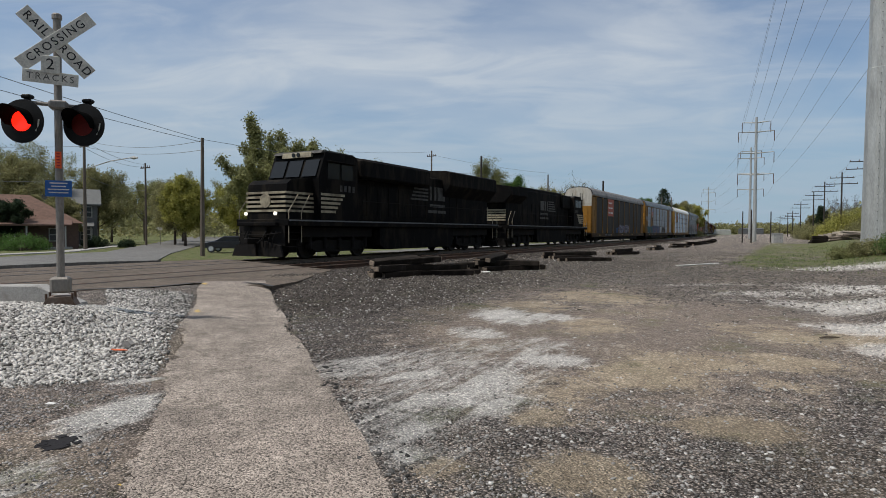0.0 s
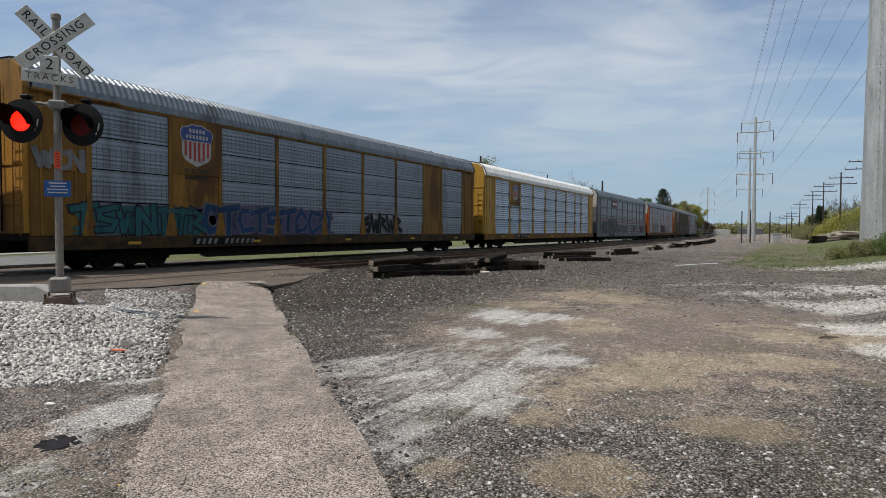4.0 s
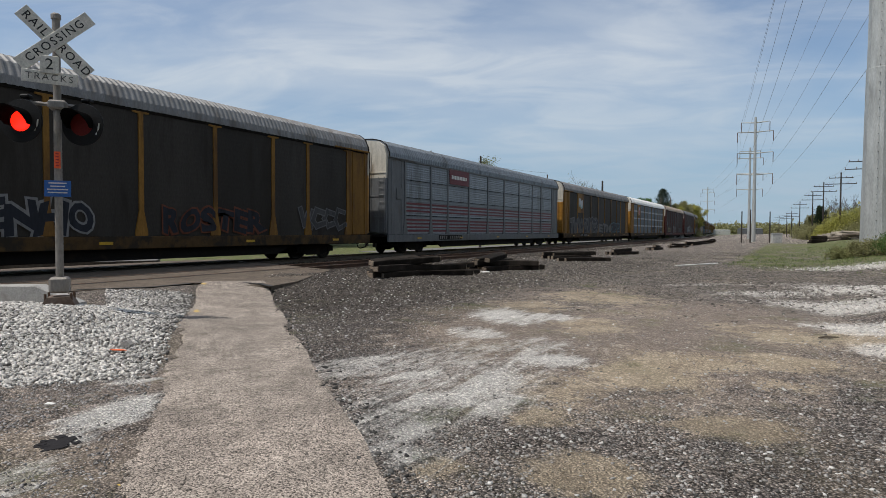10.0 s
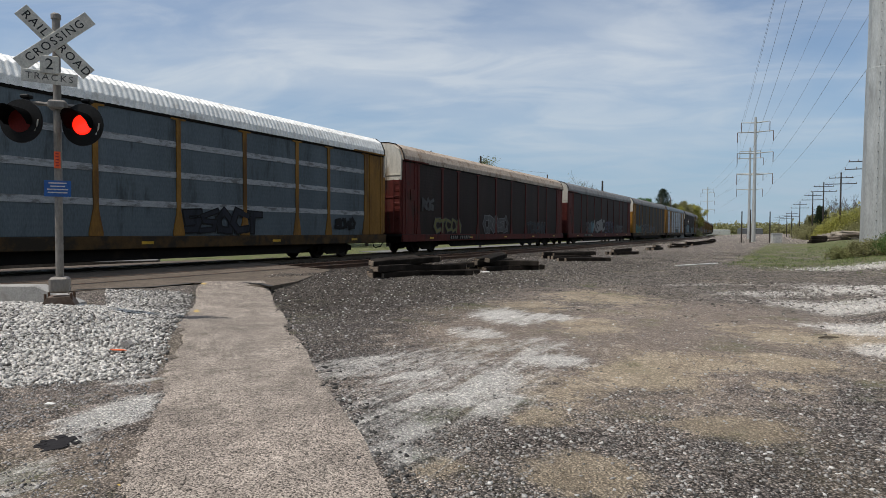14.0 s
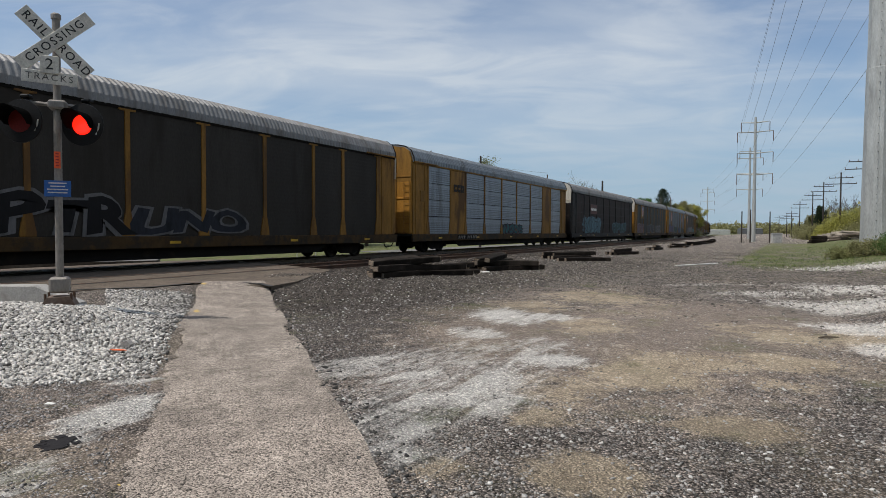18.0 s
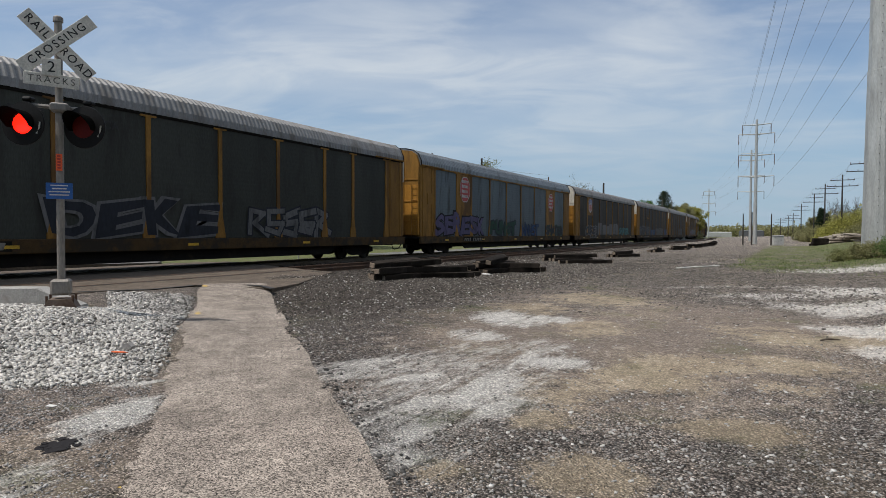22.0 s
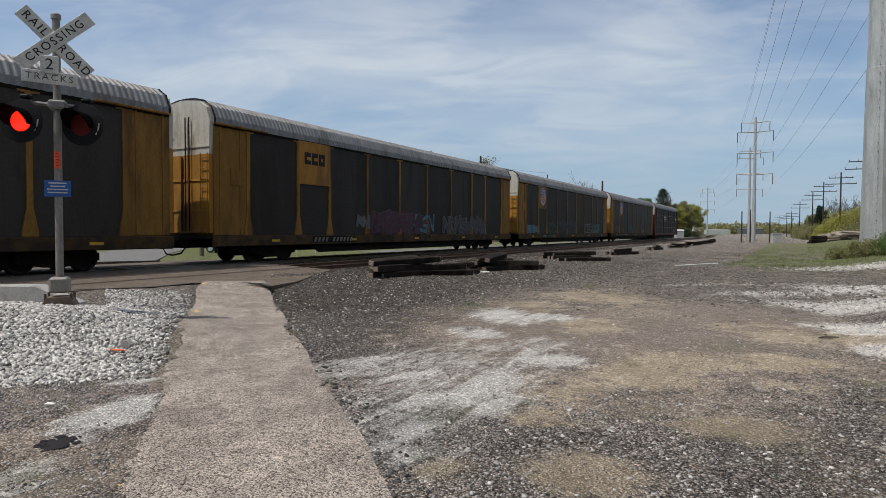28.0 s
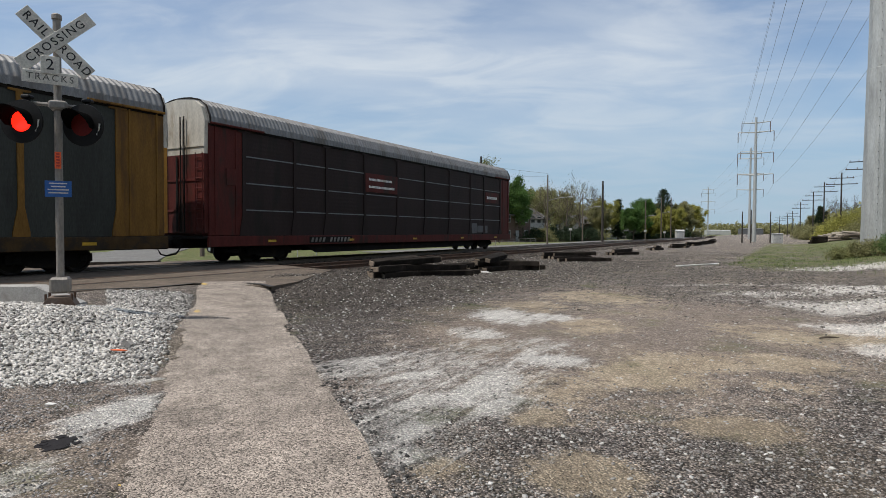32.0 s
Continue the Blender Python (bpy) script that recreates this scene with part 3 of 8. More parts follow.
def octagon_logo(yc, zc, r=0.85):
    def f(car):
        for q, mt, off in ((r, "logo_white", 0.0), (r * 0.93, "logo_red", 0.008)):
            poly = [(yc + q * 0.86 * math.cos(a), zc + q * math.sin(a)) for a in [math.pi / 8 + k * math.pi / 4 for k in range(8)]]
            part("octagon_sign", Shape().prism(poly, "x", HALF + 0.017 + off, HALF + 0.024 + off), M[mt], car)
        for k in range(4):
            word_bars(car, "logo_white", yc - 0.55 * r, yc + (0.4 + 0.1 * (k % 2)) * r, zc + r * (0.48 - 0.36 * k), zc + r * (0.68 - 0.36 * k))
    return f


def stripes(mt, z_list, h=0.06, y0=2.5, y1=25.9):
    def f(car):
        for z in z_list:
            part("stripe", Shape().box(HALF - 0.024, HALF - 0.012, y0, y1, z, z + h), M[mt], car)
    return f


def letters(text, size, depth=0.003, spacing=1.0, offset=0.0):
    """Mesh of a line of block letters, centred, lying in the x-y plane."""
    cu = bpy.data.curves.new("letters", "FONT")
    cu.body, cu.size, cu.extrude, cu.align_x, cu.align_y, cu.space_character, cu.offset = text, size, depth, "CENTER", "CENTER", spacing, offset
    cu.resolution_u = 3
    tmp = bpy.data.objects.new("letters", cu)
    scene.collection.objects.link(tmp)
    dg = bpy.context.evaluated_depsgraph_get()
    me = bpy.data.meshes.new_from_object(tmp.evaluated_get(dg))
    bpy.data.objects.remove(tmp)
    return me


GRAF = {}


def paint(name, col):
    if name not in GRAF:
        GRAF[name] = mat("spray_" + name, col, 0.6, var=0.25, scale=1.5, fine=14, dirt=tuple(c * 0.5 for c in col), dirt_amt=0.35, dirt_scale=2.5, streak=3, bump=0.05, spec=0.2)
    return GRAF[name]


PAINTS = {"white": (0.19, 0.19, 0.195), "chalk": (0.3, 0.3, 0.305), "blue": (0.02, 0.05, 0.13), "teal": (0.022, 0.1, 0.11), "purple": (0.085, 0.075, 0.15), "green": (0.014, 0.05, 0.036), "grey": (0.062, 0.062, 0.065), "black": (0.007, 0.007, 0.009),
          "red": (0.2, 0.02, 0.02), "sky": (0.075, 0.15, 0.19), "dark": (0.019, 0.022, 0.031), "pale": (0.115, 0.115, 0.12), "rust": (0.124, 0.043, 0.025), "mint": (0.11, 0.19, 0.15), "plum": (0.075, 0.03, 0.05), "bright_teal": (0.045, 0.15, 0.16), "deep": (0.016, 0.05, 0.055), "lemon": (0.13, 0.125, 0.05)}
GLYPH = {}
for ch in sorted(set("EVRUANSPLZHOTMICKBDWQGY")):
    for off in (0.05, 0.11):
        g_ = letters(ch, 1.0, 0.0, 1.0, off)
        xs, ys = [v.co.x for v in g_.vertices], [v.co.y for v in g_.vertices]
        GLYPH[ch, off] = ([((v.co.x - min(xs)) / (max(xs) - min(xs)) - 0.5, (v.co.y - min(ys)) / (max(ys) - min(ys)) - 0.5) for v in g_.vertices], [tuple(p.vertices) for p in g_.polygons])


def throw_up(text, y0, y1, z0, z1, fill, line, seed=1):
    """Fat spray-painted letters with an outline, each one leaning and swelling its own way."""
    def f(car):
        rr = random.Random(seed)
        w = (y1 - y0) / len(text)
        for k, ch in enumerate(text):
            yc, zc = y0 + w * (k + 0.5), (z0 + z1) / 2 + rr.uniform(-0.05, 0.05) * (z1 - z0)
            hh, lean, tilt, bulge = (z1 - z0) * rr.uniform(0.92, 1.08), rr.uniform(-0.12, 0.22), rr.uniform(-0.13, 0.13), rr.uniform(-0.12, 0.2)
            lt = None
            for off, mt, grow, dx in ((0.11, line, 1.0, 0.0), (0.05, fill, 0.86, 0.005)):
                vs, fs = GLYPH[ch, off]
                out = []
                for a, b in vs:
                    a2 = a * (1 + bulge * (0.5 - b) * 2) * grow
                    b2 = (b + 0.07 * math.sin(5 * a + seed + k)) * grow
                    out.append((HALF + 0.011 + dx + 0.0012 * (k % 3), yc + w * 1.14 * (a2 + lean * b2), zc + hh * (b2 + tilt * a2)))
                s = Shape().add(out, fs)
                ob = part("spray_letter" if lt is None else "letter_fill", s, paint(mt, PAINTS[mt]), car if lt is None else lt, "spray-painted letter" if lt is None else "")
                lt = lt or ob
    return f


STROKES = [((0.1, 0), (0.2, 1), (0.75, 0.8), (0.3, 0.5), (0.95, 0.05)), ((0.9, 0.95), (0.15, 0.8), (0.2, 0.5), (0.85, 0.45), (0.7, 0.05), (0.05, 0.1)), ((0.05, 0.95), (0.3, 0.05), (0.55, 0.7), (0.75, 0.0), (1.0, 1.0)),
           ((0.5, 1.0), (0.1, 0.6), (0.2, 0.05), (0.8, 0.1), (0.9, 0.6), (0.5, 1.0)), ((0.1, 0.0), (0.15, 0.95), (0.85, 0.0), (0.9, 1.05)), ((0.95, 0.9), (0.3, 1.0), (0.1, 0.45), (0.4, 0.0), (1.0, 0.2)), ((0.0, 0.9), (0.95, 1.0), (0.5, 0.95), (0.45, 0.0))]


def ribbon(s, pts, w, x, step):
    """Broad flat strokes with squared ends."""
    for i, ((a, b), (c, d)) in enumerate(zip(pts, pts[1:])):
        ln = math.hypot(c - a, d - b) or 1e-6
        ey, ez = (c - a) / ln, (d - b) / ln
        a, b, c, d = a - ey * w * 0.45, b - ez * w * 0.45, c + ey * w * 0.45, d + ez * w * 0.45
        ny, nz = -ez * w / 2, ey * w / 2
        xx = x + step * i
        s.add([(xx, a + ny, b + nz), (xx, c + ny, d + nz), (xx, c - ny, d - nz), (xx, a - ny, b - nz)], [(0, 1, 2, 3)])
    return s


def graffiti(y0, y1, z0, z1, fill, line, seed=1, haze=""):
    """Spray paint that cannot be read: crossing broad strokes with an outline, over a faint cloud of colour."""
    def f(car):
        rr = random.Random(seed)
        hgt = z1 - z0
        if haze:
            n = 40
            cy, cz = (y0 + y1) / 2, (z0 + z1) / 2
            poly = [(cy + (y1 - y0) * 0.55 * math.copysign(abs(math.cos(a)) ** 0.35, math.cos(a)) * q, max(SIDE_Z0 + 0.02, cz + hgt * 0.52 * math.copysign(abs(math.sin(a)) ** 0.5, math.sin(a)) * q)) for a, q in [(2 * math.pi * k / n, rr.uniform(0.84, 1.1)) for k in range(n)]]
            part("spray_ground", Shape().prism(poly, "x", HALF + 0.006, HALF + 0.009), paint(haze, PAINTS[haze]), car, "cloud of spray paint behind the letters")
        n = max(2, round((y1 - y0) / (hgt * 0.72)))
        w = (y1 - y0) / n
        for k in range(n):
            pts = [(y0 + w * (k - 0.05 + 1.1 * a) + rr.uniform(-0.06, 0.06) * w, z0 + hgt * (0.1 + 0.8 * b + rr.uniform(-0.08, 0.08))) for a, b in rr.choice(STROKES)]
            th = hgt * rr.uniform(0.15, 0.22)
            lt = part("spray_letter", ribbon(Shape(), pts, th * 1.55, HALF + 0.0105 + 0.004 * (k % 2), 0.0004), paint(line, PAINTS[line]), car, "spray-painted letter outline")
            part("letter_fill", ribbon(Shape(), pts, th, HALF + 0.0125 + 0.004 * (k % 2), 0.0004), paint(fill, PAINTS[fill]), lt)
    return f


def buffed(y0, y1, z0, z1, mt, seed=1):
    """Blocks of paint rolled over older graffiti."""
    def f(car):
        rr = random.Random(seed)
        y = y0
        while y < y1:
            w = rr.uniform(0.7, 1.9)
            zt = z1 - rr.uniform(0, 0.35) * (z1 - z0)
            part("rolled_paint", Shape().box(HALF + 0.006, HALF + 0.0095, y, min(y + w, y1), z0 + rr.uniform(0, 0.1), zt), paint(mt, PAINTS[mt]), car, "block of grey paint rolled over older marks")
            y += w + rr.choice((0.03, 0.05, 0.4))
    return f


def slogan(words, mt="faded_dark"):
    """Lettered words on the side: (text, middle along the car, height, size)."""
    def f(car):
        for text, yc, zc, size in words:
            me = letters(text, size, 0.002, 1.12, 0.006)
            me.materials.clear(); me.materials.append(M[mt])
            part("letters", me, None, car, "line of dark letters", pose(HALF + 0.026, yc, zc, 90, 0, 90))
    return f


def flag_panel(car):
    """Waving white flag with a faint green foot on a yellow panel."""
    plate(car, "logo_panel", "yellow", 5.2, 7.1, 3.1, 5.0)
    top = [(5.6 + 1.2 * k / 10, 4.5 + 0.1 * math.sin(k * 0.75) - 0.016 * k) for k in range(11)]
    for nm, mt, lo, hi, off in (("flag", "flag_white", 0.0, 0.82, 0.01), ("flag_foot", "flag_green", 0.6, 0.8, 0.016)):
        s = Shape().prism([(y, z - hi) for y, z in top] + [(y, z - lo) for y, z in reversed(top)], "x", HALF + 0.016 + off, HALF + 0.022 + off)
        part(nm, s, M[mt], car)


# ---- locomotives ----
M["loco_black"] = mat("loco_black_paint", (0.006, 0.0058, 0.006), 0.75, dirt=(0.02, 0.0165, 0.013), dirt_amt=0.5, streak=3, spec=0.06)
M["loco_white"] = mat("loco_white_paint", (0.34, 0.3, 0.21), 0.6, dirt=(0.16, 0.13, 0.09), dirt_amt=0.5)
M["loco_faded"] = mat("faded_hood_paint", (0.06, 0.058, 0.053), 0.7, dirt=(0.02, 0.018, 0.016), dirt_amt=0.5, dirt_scale=3)
M["rail_metal"] = mat("handrail_pale", (0.28, 0.24, 0.17), 0.5)
M["glass_dark"] = mat("cab_glass", (0.016, 0.018, 0.02), 0.22, var=0.05, bump=0, spec=0.3)
M["headlamp"] = mat("lit_headlamp", (1.0, 0.93, 0.78), 0.3, emit=1.1, bump=0)
LOCO_WHEEL = wheelset_shape(0.53).mesh("wheelset", M["wheel"])
LOCO_TRUCK = truck_shape((-1.85, 0, 1.85), 0.53).mesh("truck", M["underframe"])


def loco(label, length, cab_lead, style):
    """A six-axle road engine, front coupler at y = 0, running towards -y; cab_lead: its cab is at the front."""
    lo = thing("locomotive", label, "locomotive", "train")
    L = length
    fl = (lambda y: y) if cab_lead else (lambda y: L - y)

    def bx(s, x0, x1, a, b, z0, z1, bev=0.02):
        a, b = sorted((fl(a), fl(b)))
        return s.box(x0, x1, a, b, z0, z1, bev)

    def ps(s, poly, x0, x1):
        return s.prism([(fl(y), z) for y, z in poly], "x", x0, x1)
    deck = 1.72
    f = Shape()
    bx(f, -1.5, 1.5, 0.9, L - 0.9, deck - 0.28, deck, 0.02)
    bx(f, -0.5, 0.5, 0.7, L - 0.7, 0.95, deck - 0.28)
    part("frame", f, M["loco_black"], lo)
    bx(f := Shape(), -1.5, 1.5, 0.88, L - 0.88, deck - 0.075, deck - 0.03, 0.0)
    f = Shape()
    for sx in (-1, 1):
        bx(f, sx * 1.507 - 0.006, sx * 1.507 + 0.006, 0.95, L - 0.95, deck - 0.08, deck - 0.02, 0)
    part("deck_edge_line", f, M["grey_body"], lo, "pale line along the deck edge")
    tank = Shape()
    ps(tank, [(8.0, 0.3), (14.9, 0.3), (15.2, 0.55), (15.2, 1.42), (7.5, 1.42), (7.5, 0.55)], -1.38, 1.38)
    part("fuel_tank", tank, M["loco_black"], lo)
    for y in (4.6, L - 4.6):
        part("traction_motors", Shape().box(-0.62, 0.62, y - 2.7, y + 2.7, 0.28, 1.1, 0.05), M["underframe"], lo)
        for sx in (-1, 1):
            rod = Shape().box(sx * 1.12 - 0.05, sx * 1.12 + 0.05, y - 2.5, y + 2.5, 0.95, 1.4, 0.02)
            for k in range(5):
                rod.tube([(sx * 1.14, y - 2 + k, 0.95), (sx * 1.12, y - 2 + k, 0.45)], 0.09, 8)
            part("truck_springs", rod, M["underframe"], lo)
    # long hood with flared radiator section
    h = Shape()
    bx(h, -0.95, 0.95, 5.6, L - 1.6, deck, 4.4 if style == "a" else 4.55, 0.06)
    part("long_hood", h, M["loco_black"], lo)
    for k in range(12):
        y = 6.0 + k * 0.95
        for sx in (-1, 1):
            dz = Shape()
            bx(dz, min(sx * 0.94, sx * 0.975), max(sx * 0.94, sx * 0.975), y, y + 0.85, 2.0, 3.5, 0.01)
            part("hood_door", dz, M["loco_black"], lo)
    if style == "a":
        r = Shape()
        bx(r, -1.45, 1.45, 6.0, 12.4, 3.75, 4.72, 0.12)
        bx(r, -1.0, 1.0, 5.2, 8.5, 4.4, 4.78, 0.06)
        part("blower_housing", r, M["loco_black"], lo)
        r = Shape()
        prof = [(-0.95, 3.3), (0.95, 3.3), (1.5, 4.0), (1.5, 4.78), (1.2, 4.9), (-1.2, 4.9), (-1.5, 4.78), (-1.5, 4.0)]
        a, b = sorted((fl(14.6), fl(L - 1.3)))
        r.prism(prof, "y", a, b)
        part("radiator", r, M["loco_black"], lo)
        for k in range(3):
            part("roof_fan", Shape().tube([(0, fl(15.6 + k * 1.6), 4.85), (0, fl(15.6 + k * 1.6), 4.98)], 0.6, 18), M["underframe"], lo)
        hz = Shape()
        for dx in (-0.18, 0, 0.18):
            hz.tube([(dx, fl(13.2) - 0.3, 4.52), (dx, fl(13.2) + 0.3 + dx, 4.55)], [0.09, 0.04], 8)
        hz.box(-0.05, 0.05, fl(13.2) - 0.05, fl(13.2) + 0.05, 4.2, 4.5)
        part("air_horn", hz, M["underframe"], lo)
    else:
        r = Shape()
        prof = [(-0.95, 3.4), (0.95, 3.4), (1.55, 3.95), (1.55, 4.56), (0, 4.8), (-1.55, 4.56), (-1.55, 3.95)]
        a, b = sorted((fl(L - 4.6), fl(L - 1.2)))
        r.prism(prof, "y", a, b)
        part("radiator_wing", r, M["loco_black"], lo)
        r = Shape()
        bx(r, -0.9, 0.9, 7.4, L - 4.6, 4.4, 4.8, 0.08)
        bx(r, -1.2, 1.2, 5.6, 8.0, 3.4, 4.62, 0.06)
        part("engine_roof", r, M["loco_black"], lo)
    # cab and nose
    c = Shape()
    top = 4.72 if style == "a" else 4.6
    ps(c, [(2.9, deck), (5.5, deck), (5.5, top - 0.16), (5.3, top), (3.2, top), (2.75, 3.55)], -1.5, 1.5)
    part("cab", c, M["loco_black"], lo)
    nz = Shape()
    ps(nz, [(1.15, deck), (2.95, deck), (2.8, 3.55), (1.5, 3.4), (1.22, 3.2)], -1.12, 1.12)
    part("nose", nz, M["loco_black"], lo)
    for sx in (-1, 1):
        for a, b in ((3.35, 4.15), (4.3, 5.1)):
            w = Shape()
            bx(w, sx * 1.5 - 0.015, sx * 1.5 + 0.015, a, b, 3.55, 4.25, 0)
            part("side_window", w, M["glass_dark"], lo)
    w = Shape()
    for x0, x1 in ((-1.35, -0.55), (-0.4, 0.4), (0.55, 1.35)):
        ps(w, [(2.70, 3.62), (3.02, 4.38), (3.04, 4.37), (2.74, 3.6)], x0, x1)
    part("windshield", w, M["glass_dark"], lo)
    for sx in (-1, 1):
        awn = Shape()
        bx(awn, sx * 1.6 - 0.12, sx * 1.6 + 0.12, 3.3, 5.2, 4.3, 4.34, 0)
        part("window_awning", awn, M["underframe"], lo)
    part("cab_roof", ps(Shape(), [(3.0, top - 0.06), (5.4, top - 0.1), (5.3, top + 0.06), (3.15, top + 0.08)], -1.42, 1.42), M["loco_faded"], lo, "grey cab roof")
    # housing in pale paint, which stands in for the sunlit strip at the roof front
    hb = Shape()
    ps(hb, [(2.97, 4.5), (3.2, 4.5), (3.2, 4.76), (3.02, 4.74)], -0.85, 0.85)
    part("number_board_housing", hb, M["loco_white"], lo, "number board housing, paled to stand for sunlight")
    for dx in (-0.14, 0.14):
        hl = Shape().tube([(dx, fl(2.99), 4.62), (dx, fl(2.93), 4.62)], 0.09, 14)
        part("headlight", hl, M["glass_dark"], lo)
    for dx in (-0.85, 0.85):
        part("ditch_light", Shape().tube([(dx, fl(0.86), 1.95), (dx, fl(0.80), 1.95)], 0.075, 14), M["headlamp"] if cab_lead else M["glass_dark"], lo)
    # white stripes round the nose and on the rear end
    st = Shape()
    for k in range(5):
        st = Shape()
        z = 2.03 + k * 0.19
        bx(st, -1.14, 1.14, 1.12, 2.85, z, z + 0.095, 0)
        bx(st, -1.512, 1.512, 2.9, 3.9 + 0.16 * k, z, z + 0.11, 0)
        part("stripe", st, M["loco_white"], lo, "white stripe round the nose and ends")
        st = Shape()
        bx(st, -0.96, 0.96, L - 1.62, L - 1.57, z, z + 0.12, 0)
        part("stripe", st, M["loco_white"], lo, "white stripe across the hood end")
    part("nose_emblem", Shape().tube([(0.0, fl(1.13), 2.5), (0.0, fl(1.1), 2.5)], 0.3, 20), M["loco_white"], lo, "pale round emblem on the nose")
    part("nose_door", ps(Shape(), [(1.16, deck + 0.1), (1.2, deck + 0.1), (1.27, 3.15), (1.23, 3.15)], 0.35, 1.0), M["loco_black"], lo)
    nl = Shape()
    for k in range(4):
        bx(nl, -1.515, 1.515, 4.2 + k * 0.3, 4.36 + k * 0.3, 3.02, 3.3, 0)
    part("running_number_bars", nl, M["loco_faded"], lo)
    lg = Shape()
    y0 = 11.0 if style == "a" else 9.4
    for k in range(5):
        bx(lg, -0.985, 0.985, y0 + 0.12 * k, y0 + 1.9, 3.0 + 0.2 * k, 3.1 + 0.2 * k, 0)
    for a, b in ((2.1, 2.3), (2.6, 2.85), (3.0, 3.9)):
        bx(lg, -0.985, 0.985, y0 + a, y0 + b, 3.05, 3.85, 0)
    bx(lg, -0.985, 0.985, y0 + 2.1, y0 + 3.9, 2.65, 2.82, 0)
    bx(lg, -0.985, 0.985, y0 + 1.9, y0 + 4.0, 2.3, 2.47, 0)
    part("hood_logo", lg, M["loco_faded"], lo, "faded white emblem of bars on the hood")
    # walkway rails
    for sx in (-1, 1):
        hr = Shape()
        x = sx * 1.43
        pts = [(x, fl(6.0 + k * 1.45), 0) for k in range(10)]
        for px_, py_, _ in pts:
            hr.tube([(x, py_, deck), (x, py_, deck + 0.95)], 0.018, 5)
        hr.tube([(x, pts[0][1], deck + 0.95), (x, pts[-1][1], deck + 0.95)], 0.018, 5)
        part("handrail", hr, M["underframe"], lo)
        for y in (1.0, L - 1.0):
            g = Shape()
            dr = 1 if y < L / 2 else -1
            g.tube([(x, fl(y), 0.75), (x, fl(y), 2.05), (x, fl(y + dr * 0.55), 2.75)], 0.022, 6)
            g.tube([(x, fl(y + dr * 0.75), 0.75), (x, fl(y + dr * 0.75), 2.05), (x, fl(y + dr * 1.25), 2.75)], 0.022, 6)
            part("grab_rail", g, M["rail_metal"], lo)
            stp = Shape()
            for k in range(4):
                a, b = sorted((fl(y + dr * 0.05), fl(y + dr * 0.7)))
                stp.box(min(x, x - sx * 0.35), max(x, x - sx * 0.35), a, b, 0.55 + k * 0.3, 0.58 + k * 0.3)
            part("step_well", stp, M["underframe"], lo)
    for y in (0.72, L - 0.72):
        pl = Shape()
        sgn = 1 if fl(y) < L / 2 else -1
        yy = fl(y)
        pl.prism([(-1.4, 0.16), (1.4, 0.16), (1.25, 0.62), (0.35, 0.8), (-0.35, 0.8), (-1.25, 0.62)], "y", yy - 0.05, yy + 0.05)
        pl.prism([(-1.4, 0.16), (0, 0.16), (0, 0.7), (-1.2, 0.6)], "y", yy - sgn * 0.16, yy - sgn * 0.05)
        part("anticlimber", Shape().box(-1.1, 1.1, yy - 0.12, yy + 0.12, 1.42, 1.6, 0.03), M["loco_black"], lo)
        part("end_sheet", Shape().box(-1.3, 1.3, yy + sgn * 0.2 - 0.02, yy + sgn * 0.2 + 0.02, 0.62, 1.45), M["underframe"], lo)
        for dx in (-1.0, -0.75, -0.45, 0.45, 0.75, 1.0):
            part("air_hose", Shape().tube([(dx, yy, 1.2), (dx * 0.97, yy - sgn * 0.16, 0.9), (dx * 0.9, yy - sgn * 0.1, 0.55)], 0.025, 6), M["underframe"], lo)
        part("uncoupling_lever", Shape().tube([(-1.4, yy - sgn * 0.1, 1.15), (-0.3, yy - sgn * 0.14, 1.05), (0.3, yy - sgn * 0.14, 1.05), (1.4, yy - sgn * 0.1, 1.15)], 0.018, 6), M["underframe"], lo)
        part("pilot_plow", pl, M["underframe"], lo)
        cp = Shape()
        e = 0 if sgn > 0 else L
        cp.box(-0.12, 0.12, min(e, yy), max(e, yy), 0.68, 0.92, 0.03)
        for dx in (-0.55, 0.5):
            cp.tube([(dx, yy - sgn * 0.06, 1.2), (dx * 0.9, yy - sgn * 0.28, 0.85), (dx * 0.6, yy - sgn * 0.4, 0.7)], 0.03, 6)
        part("coupler", cp, M["underframe"], lo)
    for y in (4.6, L - 4.6):
        tr = part("truck", LOCO_TRUCK, None, lo, m=pose(0, y, 0))
        for a in (-1.85, 0, 1.85):
            SPIN.append((part("wheelset", LOCO_WHEEL, None, tr, m=pose(0, a, 0.53)), 0.53))
    return lo


LOCO_L1, LOCO_L2 = 22.65, 22.3
TRAIN = []             # thing, start along the track, length
TRAIN.append((loco("black six-axle diesel locomotive with white nose stripes leading the train", LOCO_L1, True, "a"), S0 - LOCO_L2 - LOCO_L1, LOCO_L1))
TRAIN.append((loco("black diesel locomotive running with its long hood forward", LOCO_L2, False, "b"), S0 - LOCO_L2, LOCO_L2))

